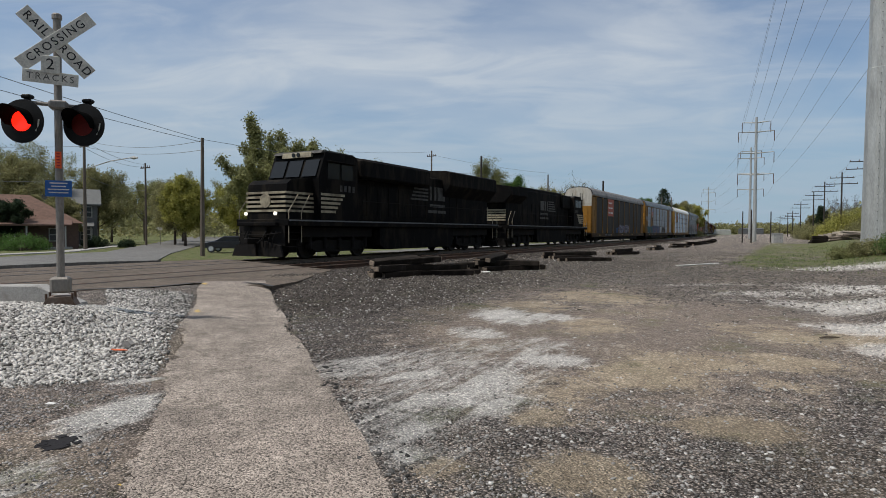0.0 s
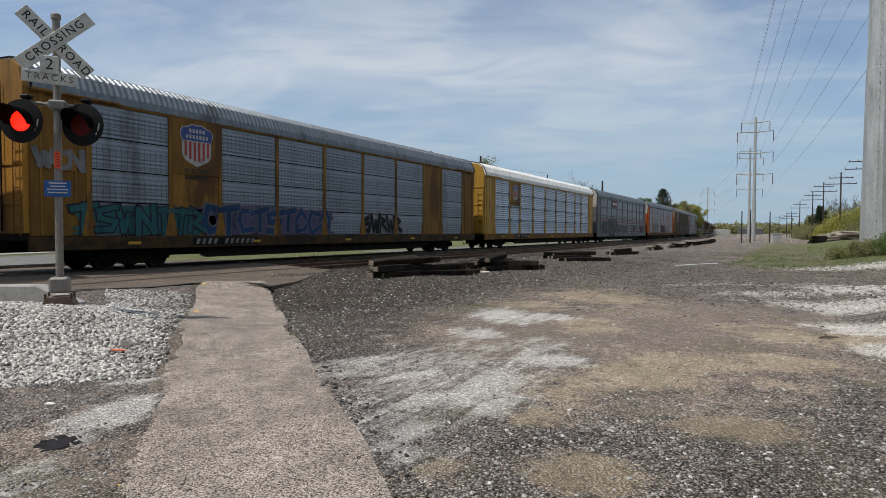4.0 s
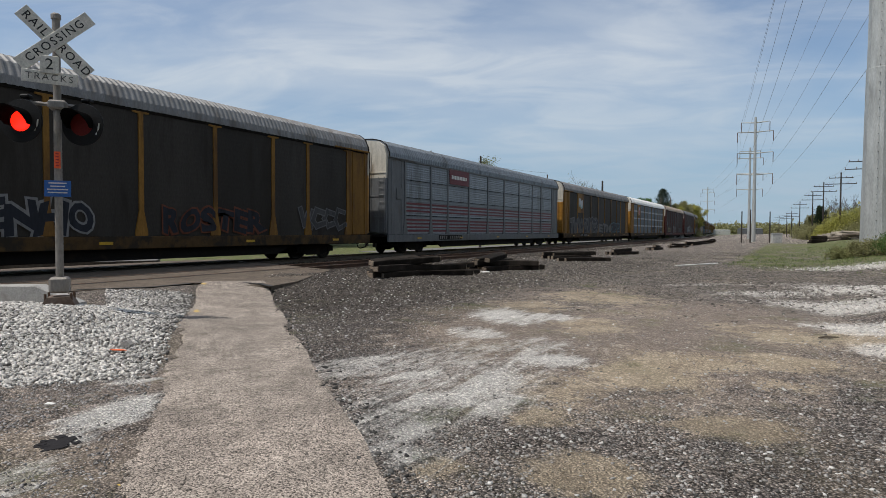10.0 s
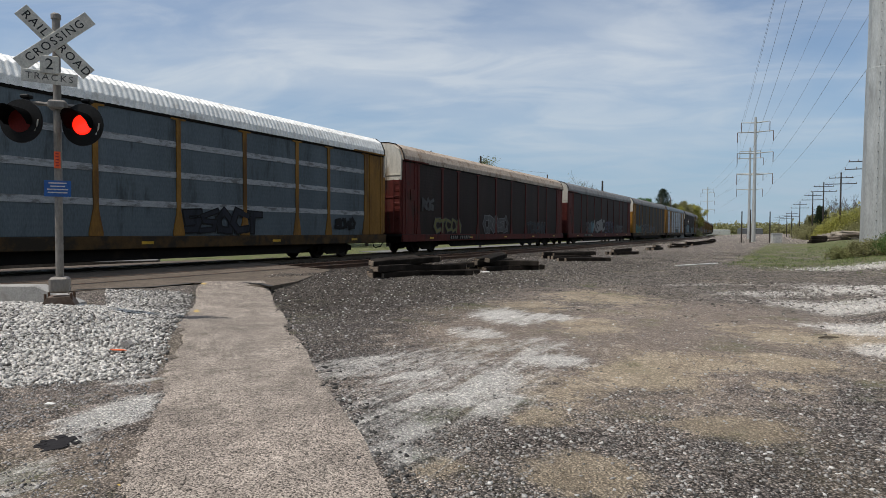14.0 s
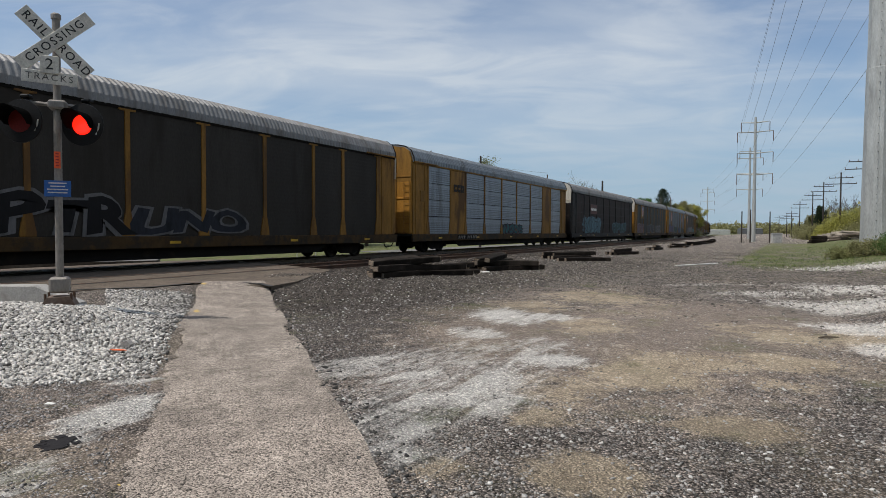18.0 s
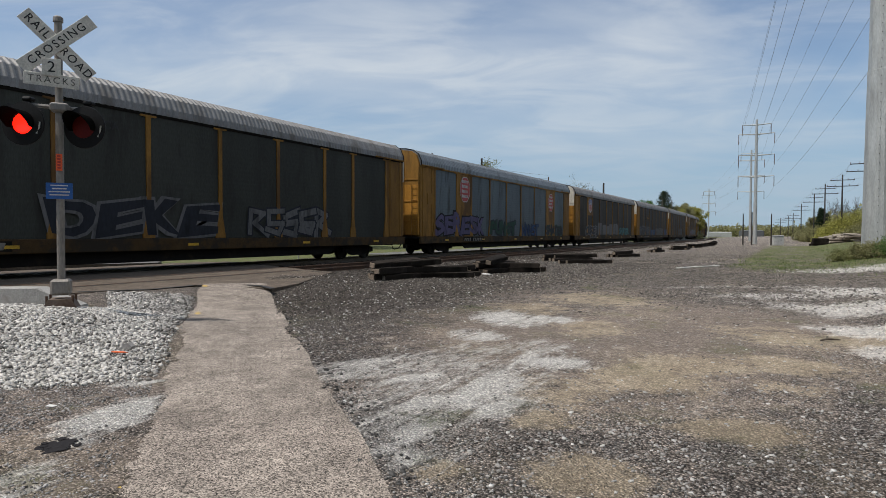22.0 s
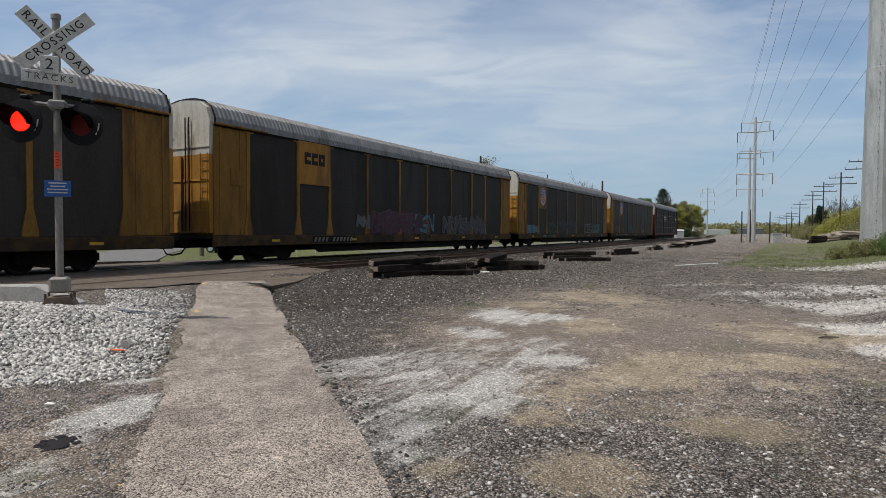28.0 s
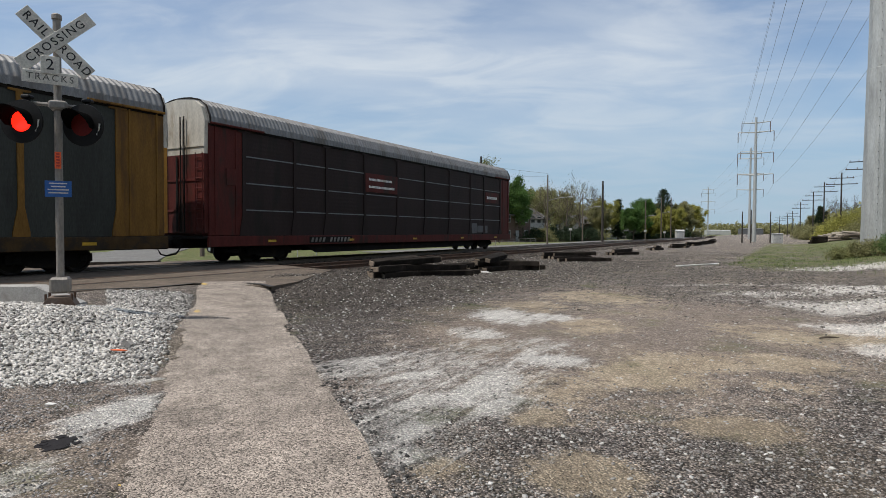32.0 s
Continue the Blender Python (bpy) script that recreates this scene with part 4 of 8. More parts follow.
Y_D = dict(body="yellow", panel="dark_panel")
BUILT = slogan([("BUILDING AMERICA", 6.15, 3.34, 0.165)])
BUILT_TWO = slogan([("BUILDING", 6.15, 3.26, 0.2), ("AMERICA", 6.15, 3.04, 0.2)])
CARS = [
    dict(Y_D, label="yellow car carrier with dark panels and a faded red emblem", logo=plain_logo("logo_cp", 7.25, 9.85, 3.02, 4.98, 3), extra=(graffiti(12.7, 18.1, 1.09, 2.0, "purple", "chalk", 1), graffiti(11.4, 12.6, 1.1, 1.7, "blue", "blue", 51))),
    dict(body="yellow", panel="galv", wide=(1, 7), cap="yellow", roof="roof_zinc", label="yellow car carrier with zinc panels and blue spray paint", logo=shield_logo(6.15), extra=(BUILT_TWO, graffiti(2.0, 6.5, 1.08, 2.0, "teal", "dark", 2, "teal"), graffiti(6.4, 13.2, 1.08, 2.15, "blue", "pale", 3, "purple"), graffiti(15.6, 18.9, 1.09, 2.05, "black", "pale", 4), graffiti(1.0, 2.3, 2.9, 3.5, "white", "white", 52))),
    dict(body="bright_yellow", panel="galv_clean", roof="roof_white", cap="bright_yellow", brackets=True, label="bright yellow car carrier with clean zinc panels, white roof", logo=shield_logo(6.15, 0.8), extra=(BUILT,)),
    dict(body="grey_body", panel="galv_grey", roof="roof_zinc", label="grey car carrier with maroon stripes and a maroon emblem", logo=plain_logo("logo_maroon", 7.3, 9.85, 4.08, 4.98, 1), extra=(stripes("logo_maroon", [1.2, 1.4, 1.6, 1.8, 2.28, 2.48, 2.68], 0.1), graffiti(3.0, 5.8, 1.09, 2.3, "pale", "black", 5, "blue"), graffiti(5.8, 9.6, 1.09, 2.6, "pale", "black", 67, "grey"), throw_up("EVER", 10.1, 15.6, 1.1, 2.0, "pale", "dark", 6), graffiti(18.9, 20.2, 1.2, 2.05, "pale", "dark", 7), graffiti(23.2, 25.3, 1.1, 2.1, "plum", "grey", 53))),
    dict(body="orange", panel="galv", roof="roof_zinc", label="orange car carrier with zinc panels and spray paint", logo=plain_logo("logo_cp", 18.7, 21.1, 3.55, 3.85, 0), extra=(throw_up("URANUS", 6.0, 10.6, 1.08, 2.45, "chalk", "black", 8), throw_up("PLEAS", 12.8, 17.3, 1.1, 2.35, "black", "dark", 9), graffiti(19.3, 20.8, 1.1, 2.1, "chalk", "black", 10))),
    dict(Y_D, label="yellow car carrier with dark panels and a shield emblem", logo=shield_logo(6.15), extra=(throw_up("ZENHO", 10.2, 14.1, 1.1, 2.12, "dark", "white", 11), throw_up("ROSTER", 16.3, 20.7, 1.1, 2.05, "dark", "rust", 12), graffiti(22.8, 25.7, 1.3, 2.2, "grey", "pale", 13))),
    dict(body="grey_body", panel="galv_grey", roof="roof_zinc", label="pale grey car carrier with maroon stripes and emblem", logo=plain_logo("logo_maroon", 7.3, 9.85, 4.08, 4.98, 1), extra=(stripes("logo_maroon", [1.2, 1.4, 1.6, 1.8, 2.28, 2.48, 2.68], 0.1),)),
    dict(Y_D, label="yellow car carrier with a flag emblem and large spray-paint letters", logo=flag_panel, extra=(graffiti(3.0, 7.1, 1.09, 2.5, "grey", "pale", 14, "dark"), graffiti(7.2, 12.8, 1.09, 2.65, "dark", "pale", 15, "grey"), throw_up("ETM", 13.0, 18.2, 1.09, 2.15, "pale", "dark", 16), throw_up("SICKS", 18.5, 22.8, 1.09, 2.25, "dark", "sky", 17))),
    dict(body="yellow", panel="blue_panel", roof="roof_white", label="yellow car carrier with blue-grey panels and a white roof", logo=shield_logo(6.15, 0.8), extra=(BUILT, stripes("pale_seam", [1.98, 2.98, 3.98], 0.2), graffiti(15.8, 19.2, 1.1, 2.0, "dark", "black", 18), graffiti(23.7, 25.1, 1.33, 1.83, "black", "black", 54))),
    dict(body="maroon", panel="red_panel", roof="roof_tan", label="dark red-brown car carrier with a rusty tan roof", extra=(graffiti(2.8, 4.1, 2.4, 3.1, "grey", "grey", 55), graffiti(4.2, 7.5, 1.12, 2.0, "lemon", "grey", 19), graffiti(10.8, 14.9, 1.1, 2.3, "grey", "pale", 20), graffiti(18.8, 22.8, 1.1, 2.0, "dark", "grey", 56))),
    dict(body="maroon", panel="red_panel", label="dark maroon car carrier with grey spray paint along its foot", extra=(graffiti(6.9, 8.7, 1.14, 2.3, "grey", "dark", 21), throw_up("ASIC", 9.4, 14.2, 1.09, 2.55, "white", "black", 22), throw_up("CLUBS", 14.4, 18.2, 1.09, 2.35, "black", "purple", 57), graffiti(18.8, 22.9, 1.1, 2.05, "grey", "dark", 58), graffiti(8.0, 10.0, 1.1, 2.2, "sky", "sky", 59))),
    dict(Y_D, label="grimy yellow car carrier with dark panels and green spray paint", extra=(throw_up("IKON", 2.6, 6.0, 1.09, 2.1, "teal", "mint", 23), throw_up("DSPTR", 6.5, 12.9, 1.09, 2.27, "black", "pale", 24), throw_up("UNO", 13.0, 17.4, 1.08, 2.0, "dark", "pale", 25))),
    dict(body="yellow", panel="galv", wide=(1, 7), cap="yellow", roof="roof_zinc", label="yellow car carrier with zinc panels and a black emblem", logo=block_logo("black_body", 5.5, 6.9, 3.65, 4.1), extra=(graffiti(12.8, 16.7, 1.08, 1.75, "teal", "plum", 26, "dark"),)),
    dict(body="black_body", panel="red_panel", label="black car carrier with red emblem and pale blue spray paint", logo=plain_logo("faded_maroon", 7.3, 9.85, 3.1, 4.1, 1), extra=(graffiti(5.0, 11.3, 1.08, 2.75, "sky", "dark", 27, "sky"), throw_up("OPUS", 16.7, 23.8, 1.08, 2.35, "deep", "sky", 28), stripes("black_body", [2.1, 3.1, 4.1], 0.07))),
    dict(body="yellow", panel="green_panel", label="yellow car carrier with greenish panels and a shield emblem", logo=shield_logo(6.15), extra=(graffiti(2.5, 7.2, 1.08, 2.35, "plum", "white", 29, "plum"), throw_up("DEKE", 9.7, 15.5, 1.08, 2.28, "dark", "pale", 30), graffiti(16.9, 21.5, 1.08, 2.3, "pale", "dark", 31), slogan([("BUILDING", 8.85, 4.45, 0.34), ("AMERICA", 11.05, 4.42, 0.34)]))),
    dict(body="yellow", panel="blue_panel", wide=(1, 7), cap="yellow", roof="roof_zinc", label="yellow car carrier with blue-grey panels, two red octagon emblems", logo=octagon_logo(6.2, 4.0), extra=(octagon_logo(22.3, 3.9, 0.8), throw_up("SERESK", 2.5, 9.1, 1.08, 2.45, "purple", "black", 32), throw_up("PUNGT", 10.0, 14.5, 1.08, 2.13, "green", "dark", 33), graffiti(15.8, 19.3, 1.08, 2.0, "blue", "dark", 34), throw_up("SHATER", 21.1, 25.6, 1.09, 2.0, "dark", "green", 35))),
    dict(Y_D, label="yellow car carrier with a shield emblem and turquoise spray paint", logo=shield_logo(6.15), extra=(throw_up("CUREZ", 4.6, 9.1, 1.09, 2.1, "dark", "white", 36), buffed(9.2, 18.4, 1.1, 2.5, "pale", 37), throw_up("SHATER", 19.0, 24.1, 1.08, 2.05, "bright_teal", "black", 38))),
    dict(body="yellow", panel="dark_panel", label="yellow car carrier with dark weathered panels and spray paint", logo=plain_logo("grimy_yellow", 7.8, 9.5, 3.2, 4.0, 1, "yellow"), extra=(graffiti(2.5, 10.9, 1.08, 2.3, "dark", "pale", 39), graffiti(11.2, 15.0, 1.08, 1.9, "blue", "dark", 40, "blue"), graffiti(15.6, 22.2, 1.08, 2.1, "grey", "pale", 41), graffiti(23.3, 25.9, 1.08, 2.0, "blue", "dark", 60, "blue"))),
    dict(Y_D, label="yellow car carrier with plain dark weathered panels", extra=(graffiti(13.4, 15.8, 1.1, 2.2, "dark", "grey", 42), throw_up("CTE", 16.4, 19.2, 1.1, 2.2, "dark", "pale", 61))),
    dict(Y_D, label="yellow car carrier with dark panels and a black emblem", logo=block_logo("black_body", 5.5, 6.85, 4.05, 4.55, back="end_yellow"), extra=(graffiti(9.1, 10.1, 1.4, 2.0, "pale", "pale", 43), graffiti(10.2, 16.0, 1.08, 2.2, "plum", "grey", 44, "plum"), graffiti(14.2, 16.4, 1.1, 2.2, "sky", "dark", 68), graffiti(17.5, 23.3, 1.08, 2.1, "grey", "pale", 62))),
    dict(Y_D, label="yellow car carrier with dark panels and a worn shield emblem", logo=shield_logo(6.15), extra=(buffed(2.5, 5.2, 1.1, 1.9, "sky", 45), graffiti(7.4, 9.7, 1.08, 2.0, "green", "grey", 46), graffiti(10.1, 15.6, 1.08, 2.1, "dark", "grey", 47), throw_up("KER", 18.6, 21.4, 1.08, 2.05, "dark", "white", 63), graffiti(21.4, 24.0, 1.08, 2.0, "teal", "sky", 64))),
    dict(body="yellow", panel="green_panel", label="yellow car carrier with dark panels and a clean shield emblem", logo=shield_logo(6.15), extra=(graffiti(2.9, 4.8, 1.1, 1.95, "grey", "dark", 48), graffiti(10.6, 12.8, 1.2, 2.0, "deep", "deep", 49), graffiti(19.1, 20.7, 1.1, 1.5, "pale", "pale", 65))),
    dict(body="maroon", panel="red_panel", ribs=True, label="dark maroon ribbed car carrier at the tail of the train", logo=plain_logo("maroon", 9.95, 12.7, 3.15, 4.05, 2), extra=(stripes("zinc_seam", [2.0, 3.0, 4.0], 0.045), plain_logo("maroon", 23.4, 25.5, 3.2, 3.9, 1), buffed(21.4, 23.8, 1.1, 1.9, "pale", 66))),
]
for k, spec in enumerate(CARS):
    TRAIN.append((autorack(spec), S0 + PITCH_L * k, PITCH_L))


def motions():
    """Keys of the train, its wheels and the signal's flashers."""
    for ob, s, length in TRAIN:
        rows = []
        for t in sorted([k * 0.5 for k in range(65)] + [11.9, 12.1]):
            a = s - train_shift(t) - (0.7 if t == 12.0 else 0.0)
            x0, y0, _ = track_at(a)
            x1, y1, _ = track_at(a + length)
            rows.append((t, pose(x0, y0, 0, 0, 0, math.degrees(math.atan2(-(x1 - x0), y1 - y0)))))
        walk(ob, rows)
    for ob, side in FLASH:
        walk(ob, flasher_rows(side))
    place = {ob: s for ob, s, _ in TRAIN}
    for ob, r in SPIN:
        base, s = ob.matrix_basis.copy(), place[ob.parent.parent]
        last, rows = None, []
        for k in range(int(DUR * FPS) + 1):
            t = k / FPS
            if k in (0, int(DUR * FPS)) or -34 < s - train_shift(t) < 85:
                rows.append((t, base @ pose(0, 0, 0, math.degrees(train_shift(t) / r) % 360)))
        walk(ob, rows)
# ---- ground sheet ----
CH, SH = math.cos(radians(29.35)), math.sin(radians(29.35))


def uw(x, y):
    """Right of and ahead of the place where the clip was filmed from."""
    return x * CH + y * SH, -x * SH + y * CH


def path_qa(x, y):
    """Left of the path's left edge (its width is 1.49 m to the other side), and along it."""
    return (x + 3.19) * -0.658 + (y - 1.94) * -0.753, (x + 3.19) * -0.753 + (y - 1.94) * 0.658


# patches on the open ground: right of, ahead of, half widths, turn, strength
CHALK = [(1.08, 10.5, 0.5, 0.95, 0, 1), (1.75, 10.3, 0.5, 0.5, 0, 0.75), (1.24, 6.85, 0.45, 0.33, 0.1, 0.95), (-0.92, 6.84, 0.5, 0.2, 0.45, 0.8), (-1.4, 6.45, 0.3, 0.22, 0.5, 0.55), (0.55, 8.6, 0.4, 0.5, 0.4, 0.75),
         (-0.36, 6.05, 0.5, 0.16, 0.6, 0.85), (-0.19, 5.25, 0.42, 0.13, 1.0, 1), (0.35, 5.6, 0.75, 0.24, 1.0, 0.95), (0.45, 5.05, 0.45, 0.22, 1.1, 0.85), (-0.2, 4.45, 0.35, 0.12, 1.2, 0.95), (-0.22, 3.93, 0.14, 0.24, 0, 0.8)]
CHALK_EDGE = [(-2.6, 4.75, 0.26, 0.5, -0.2, 1), (-3.0, 5.8, 0.3, 0.12, 0, 0.8), (-2.6, 4.15, 0.15, 0.15, 0, 0.85), (-2.5, 3.45, 0.3, 0.4, 0, 0.55), (0.0, 5.4, 2.0, 0.8, 1.15, 0.55),
              (-0.6, 6.6, 1.3, 0.55, 0.5, 0.6), (0.9, 7.6, 1.0, 0.6, 0.3, 0.5)]
LIMESTONE = [(10.1, 13.4, 1.0, 3.2, 0, 1), (8.2, 10.6, 0.9, 2.2, 0.5, 1), (6.5, 8.4, 0.55, 1.2, 0.5, 1), (5.6, 7.1, 0.4, 0.6, 0.3, 0.9), (8.3, 14.4, 1.9, 0.9, 0, 0.55), (6.3, 13.1, 0.8, 0.4, 0, 0.3), (16.3, 23.6, 2.6, 1.3, 0, 1), (7.2, 16.7, 2.2, 0.4, 0, 0.45)]
TAN_SPOTS = [(3.5, 13.5, 1.2, 1.6, 0, 0.65), (2.28, 9.44, 0.55, 0.85, 0, 0.7), (2.73, 6.8, 0.7, 0.5, 0, 0.85), (2.06, 6.1, 0.55, 0.6, 0, 0.85), (2.2, 4.45, 0.42, 0.28, -0.1, 1), (0.85, 3.6, 0.3, 0.32, 0, 1), (3.9, 6.75, 0.55, 0.5, 0, 0.9),
             (0.75, 4.72, 0.28, 0.25, 0, 0.7), (4.75, 8.7, 0.7, 0.9, 0, 0.7), (0.0, 3.72, 0.2, 0.16, 0, 0.75), (1.7, 11.8, 0.8, 1.0, 0, 0.6), (1.2, 5.6, 0.7, 0.6, 0, 0.55), (5.9, 8.0, 0.7, 0.8, 0, 0.8), (3.3, 5.7, 0.4, 0.35, 0, 0.5)]
DIRT = [(2.3, 8.3, 2.8, 3.2, 0, 1), (4.6, 10.0, 2.2, 3.0, 0, 0.9), (3.0, 14.0, 2.2, 3.0, 0, 0.6), (0.2, 6.2, 1.3, 1.5, 0, 0.8), (1.6, 5.4, 1.0, 0.8, 0, 0.7), (-3.0, 4.6, 1.2, 1.4, 0, 0.6), (-2.2, 3.6, 0.6, 1.0, 0, 0.75), (-2.6, 6.0, 0.5, 0.9, 0, 0.8)]
DARK = [(-1.2, 11.5, 2.2, 4.2, 0.2, 1), (-0.6, 18.0, 4.5, 6.0, 0, 0.9), (4.0, 26.0, 7.0, 8.0, 0, 0.7), (0.6, 4.2, 0.5, 0.5, 0, 0.5), (3.1, 3.6, 1.6, 0.9, 0, 0.6), (-0.55, 4.6, 0.2, 0.9, -0.2, 0.8), (-1.3, 7.4, 0.35, 1.6, 0.3, 0.8), (5.5, 40.0, 9.0, 9.0, 0, 0.7)]


def spots(lst, u, w):
    r = np.zeros_like(u)
    for a, b, ra, rb, rot, much in lst:
        c, s = math.cos(rot), math.sin(rot)
        du, dw = (u - a) * c + (w - b) * s, -(u - a) * s + (w - b) * c
        r = np.maximum(r, much * np.clip(1.45 - np.sqrt((du / ra) ** 2 + (dw / rb) ** 2) * 0.9, 0, 1))
    return r


def grass_mask(x, y):
    near = smooth(-2.6, -1.6, x - 0.012 * (y - 34)) * smooth(24.5, 29, y - 1.3 * np.clip(-x, 0, 9)) * (1 - smooth(85, 110, y)) * (x < 60)
    near = 0.85 * near * (1 - 0.8 * np.exp(-((x - 4) / 4) ** 2 - ((y - 27) / 2.2) ** 2))
    verge = smooth(22.2, 23.2, -x)
    right = smooth(6, 9, x) * (y > 18)
    ragged = 0.55 + 0.45 * np.sin(0.9 * x + 1.3 * np.sin(0.55 * y)) * np.sin(0.6 * y + 0.8 * np.sin(0.7 * x))
    return np.clip(np.maximum(np.maximum(near * (0.45 + 0.6 * ragged), verge), right * (0.4 + 0.6 * ragged)), 0, 1)


def white_gravel(x, y):
    q, a = path_qa(x, y)
    u, w = uw(x, y)
    return smooth(0.0, 0.25, q) * smooth(5.35, 5.8, w - 0.35 * np.clip(u + 4.2, 0, 2)) * np.where(u < -0.56 * w, 1 - smooth(10.2, 10.35, w), 1 - smooth(12.5, 12.9, w)) * (q < 12)


def tree_ground():
    m = bpy.data.materials.new("gravel_dirt_grass")
    m.use_nodes = True
    n, l = m.node_tree.nodes, m.node_tree.links
    b = n["Principled BSDF"]; b.inputs["Roughness"].default_value = 0.92; b.inputs["Specular IOR Level"].default_value = 0.2
    pos = n.new("ShaderNodeNewGeometry").outputs["Position"]

    def noise_(scale, detail=4, rough=0.55):
        k = n.new("ShaderNodeTexNoise"); k.inputs["Scale"].default_value = scale; k.inputs["Detail"].default_value = detail; k.inputs["Roughness"].default_value = rough
        l.new(pos, k.inputs["Vector"]); return k.outputs["Fac"]

    def cells(scale):
        k = n.new("ShaderNodeTexVoronoi"); k.inputs["Scale"].default_value = scale
        l.new(pos, k.inputs["Vector"]); return k

    def rng(v, a, b_, c, d, smoothstep=False):
        k = n.new("ShaderNodeMapRange")
        if smoothstep:
            k.interpolation_type = "SMOOTHSTEP"
        for nm, val in zip(("From Min", "From Max", "To Min", "To Max"), (a, b_, c, d)):
            k.inputs[nm].default_value = val
        l.new(v, k.inputs["Value"]); return k.outputs[0]

    def op(o, a, c):
        k = n.new("ShaderNodeMath"); k.operation = o
        for i, v in enumerate((a, c)):
            if isinstance(v, (int, float)):
                k.inputs[i].default_value = v
            else:
                l.new(v, k.inputs[i])
        return k.outputs[0]

    def mix(fac, a, c):
        k = n.new("ShaderNodeMix"); k.data_type = "RGBA"
        l.new(fac, k.inputs["Factor"])
        for nm, v in (("A", a), ("B", c)):
            if isinstance(v, tuple):
                k.inputs[nm].default_value = (*v, 1)
            else:
                l.new(v, k.inputs[nm])
        return k.outputs["Result"]

    def shade(col, v):
        k = n.new("ShaderNodeVectorMath"); k.operation = "SCALE"
        if isinstance(col, tuple):
            k.inputs[0].default_value = col
        else:
            l.new(col, k.inputs[0])
        l.new(v, k.inputs["Scale"]); return k.outputs[0]

    def attr(nm):
        k = n.new("ShaderNodeAttribute"); k.attribute_name = nm; return k.outputs["Fac"]
    v1, v2, v3 = cells(52), cells(120), cells(17)
    sps = []
    for v in (v1, v2, v3):
        k = n.new("ShaderNodeSeparateColor"); l.new(v.outputs["Color"], k.inputs[0]); sps.append(k.outputs[0])
    big, mid, fine = noise_(0.35, 6), noise_(2.3, 7, 0.65), noise_(70, 5, 0.75)
    # vehicle tracks draw the dust out along the railway
    mpg = n.new("ShaderNodeMapping"); mpg.inputs["Scale"].default_value = (7.0, 0.9, 1.0); mpg.inputs["Rotation"].default_value = (0, 0, radians(-7))
    l.new(pos, mpg.inputs["Vector"])
    sk = n.new("ShaderNodeTexNoise"); sk.inputs["Scale"].default_value = 1.0; sk.inputs["Detail"].default_value = 8; sk.inputs["Roughness"].default_value = 0.7; sk.inputs["Distortion"].default_value = 0.6
    l.new(mpg.outputs[0], sk.inputs["Vector"])
    streak = sk.outputs["Fac"]
    # shade between the stones, painted into their colour towards the cell borders
    gap_shade = rng(v1.outputs["Distance"], 0.3, 0.7, 1.0, 0.25)
    stone = op("ADD", rng(op("POWER", sps[0], 1.6), 0, 1, 0.22, 1.95), rng(op("POWER", sps[1], 6.0), 0, 1, 0, 1.9))
    stone = op("ADD", stone, rng(op("POWER", sps[2], 14.0), 0, 1, 0, 1.2))
    stone = op("MULTIPLY", op("MULTIPLY", stone, gap_shade), rng(fine, 0.3, 0.7, 0.35, 1.75))
    gravel = shade(mix(rng(mid, 0.38, 0.66, 0, 1, True), (0.215, 0.186, 0.168), (0.36, 0.305, 0.262)), stone)
    soft = rng(stone, 0.2, 2.0, 0.62, 1.5)
    dust = shade(mix(mid, (0.62, 0.585, 0.545), (0.8, 0.77, 0.73)), soft)
    tan = shade(mix(rng(mid, 0.3, 0.7, 0, 1), (0.36, 0.288, 0.208), (0.53, 0.435, 0.32)), soft)
    turf = shade(mix(rng(mid, 0.35, 0.65, 0, 1), (0.1, 0.145, 0.04), (0.21, 0.19, 0.1)), rng(fine, 0.25, 0.75, 0.5, 1.4))
    warp = noise_(7, 9, 0.72)
    wobble = op("ADD", op("ADD", op("MULTIPLY", op("SUBTRACT", mid, 0.5), 1.3), op("MULTIPLY", op("SUBTRACT", warp, 0.5), 1.5)), op("MULTIPLY", op("SUBTRACT", fine, 0.5), 0.7))
    drawn = op("ADD", op("ADD", op("MULTIPLY", op("SUBTRACT", streak, 0.5), 2.0), op("MULTIPLY", op("SUBTRACT", warp, 0.5), 1.3)), op("MULTIPLY", op("SUBTRACT", fine, 0.5), 0.9))

    def mask(nm, lo, hi, wob=None):
        return rng(op("ADD", attr(nm), wob or wobble), lo, hi, 0, 1, True)
    gravel = mix(op("MULTIPLY", mask("dark", 0.2, 0.9), 0.8), gravel, shade(mix(mid, (0.094, 0.08, 0.071), (0.155, 0.132, 0.116)), stone))
    dirt = shade(mix(rng(warp, 0.3, 0.7, 0, 1), (0.215, 0.173, 0.145), (0.35, 0.287, 0.241)), rng(stone, 0.2, 2.0, 0.6, 1.5))
    c = mix(op("MULTIPLY", mask("dirt", 0.3, 0.9), 0.85), gravel, dirt)
    c = mix(op("MULTIPLY", mask("tan", 0.18, 0.75), 0.9), c, tan)
    c = mix(op("MULTIPLY", rng(big, 0.5, 0.66, 0, 1, True), op("MULTIPLY", attr("open"), 0.3)), c, tan)
    c = mix(op("MULTIPLY", rng(streak, 0.6, 0.76, 0, 1, True), op("MULTIPLY", attr("open"), 0.4)), c, dust)
    chalk = op("ADD", op("MULTIPLY", attr("white"), 1.3), op("MULTIPLY", drawn, rng(attr("white"), 0.02, 0.3, 0, 1.25)))
    chalk = rng(chalk, 0.3, 1.15, 0, 1, True)
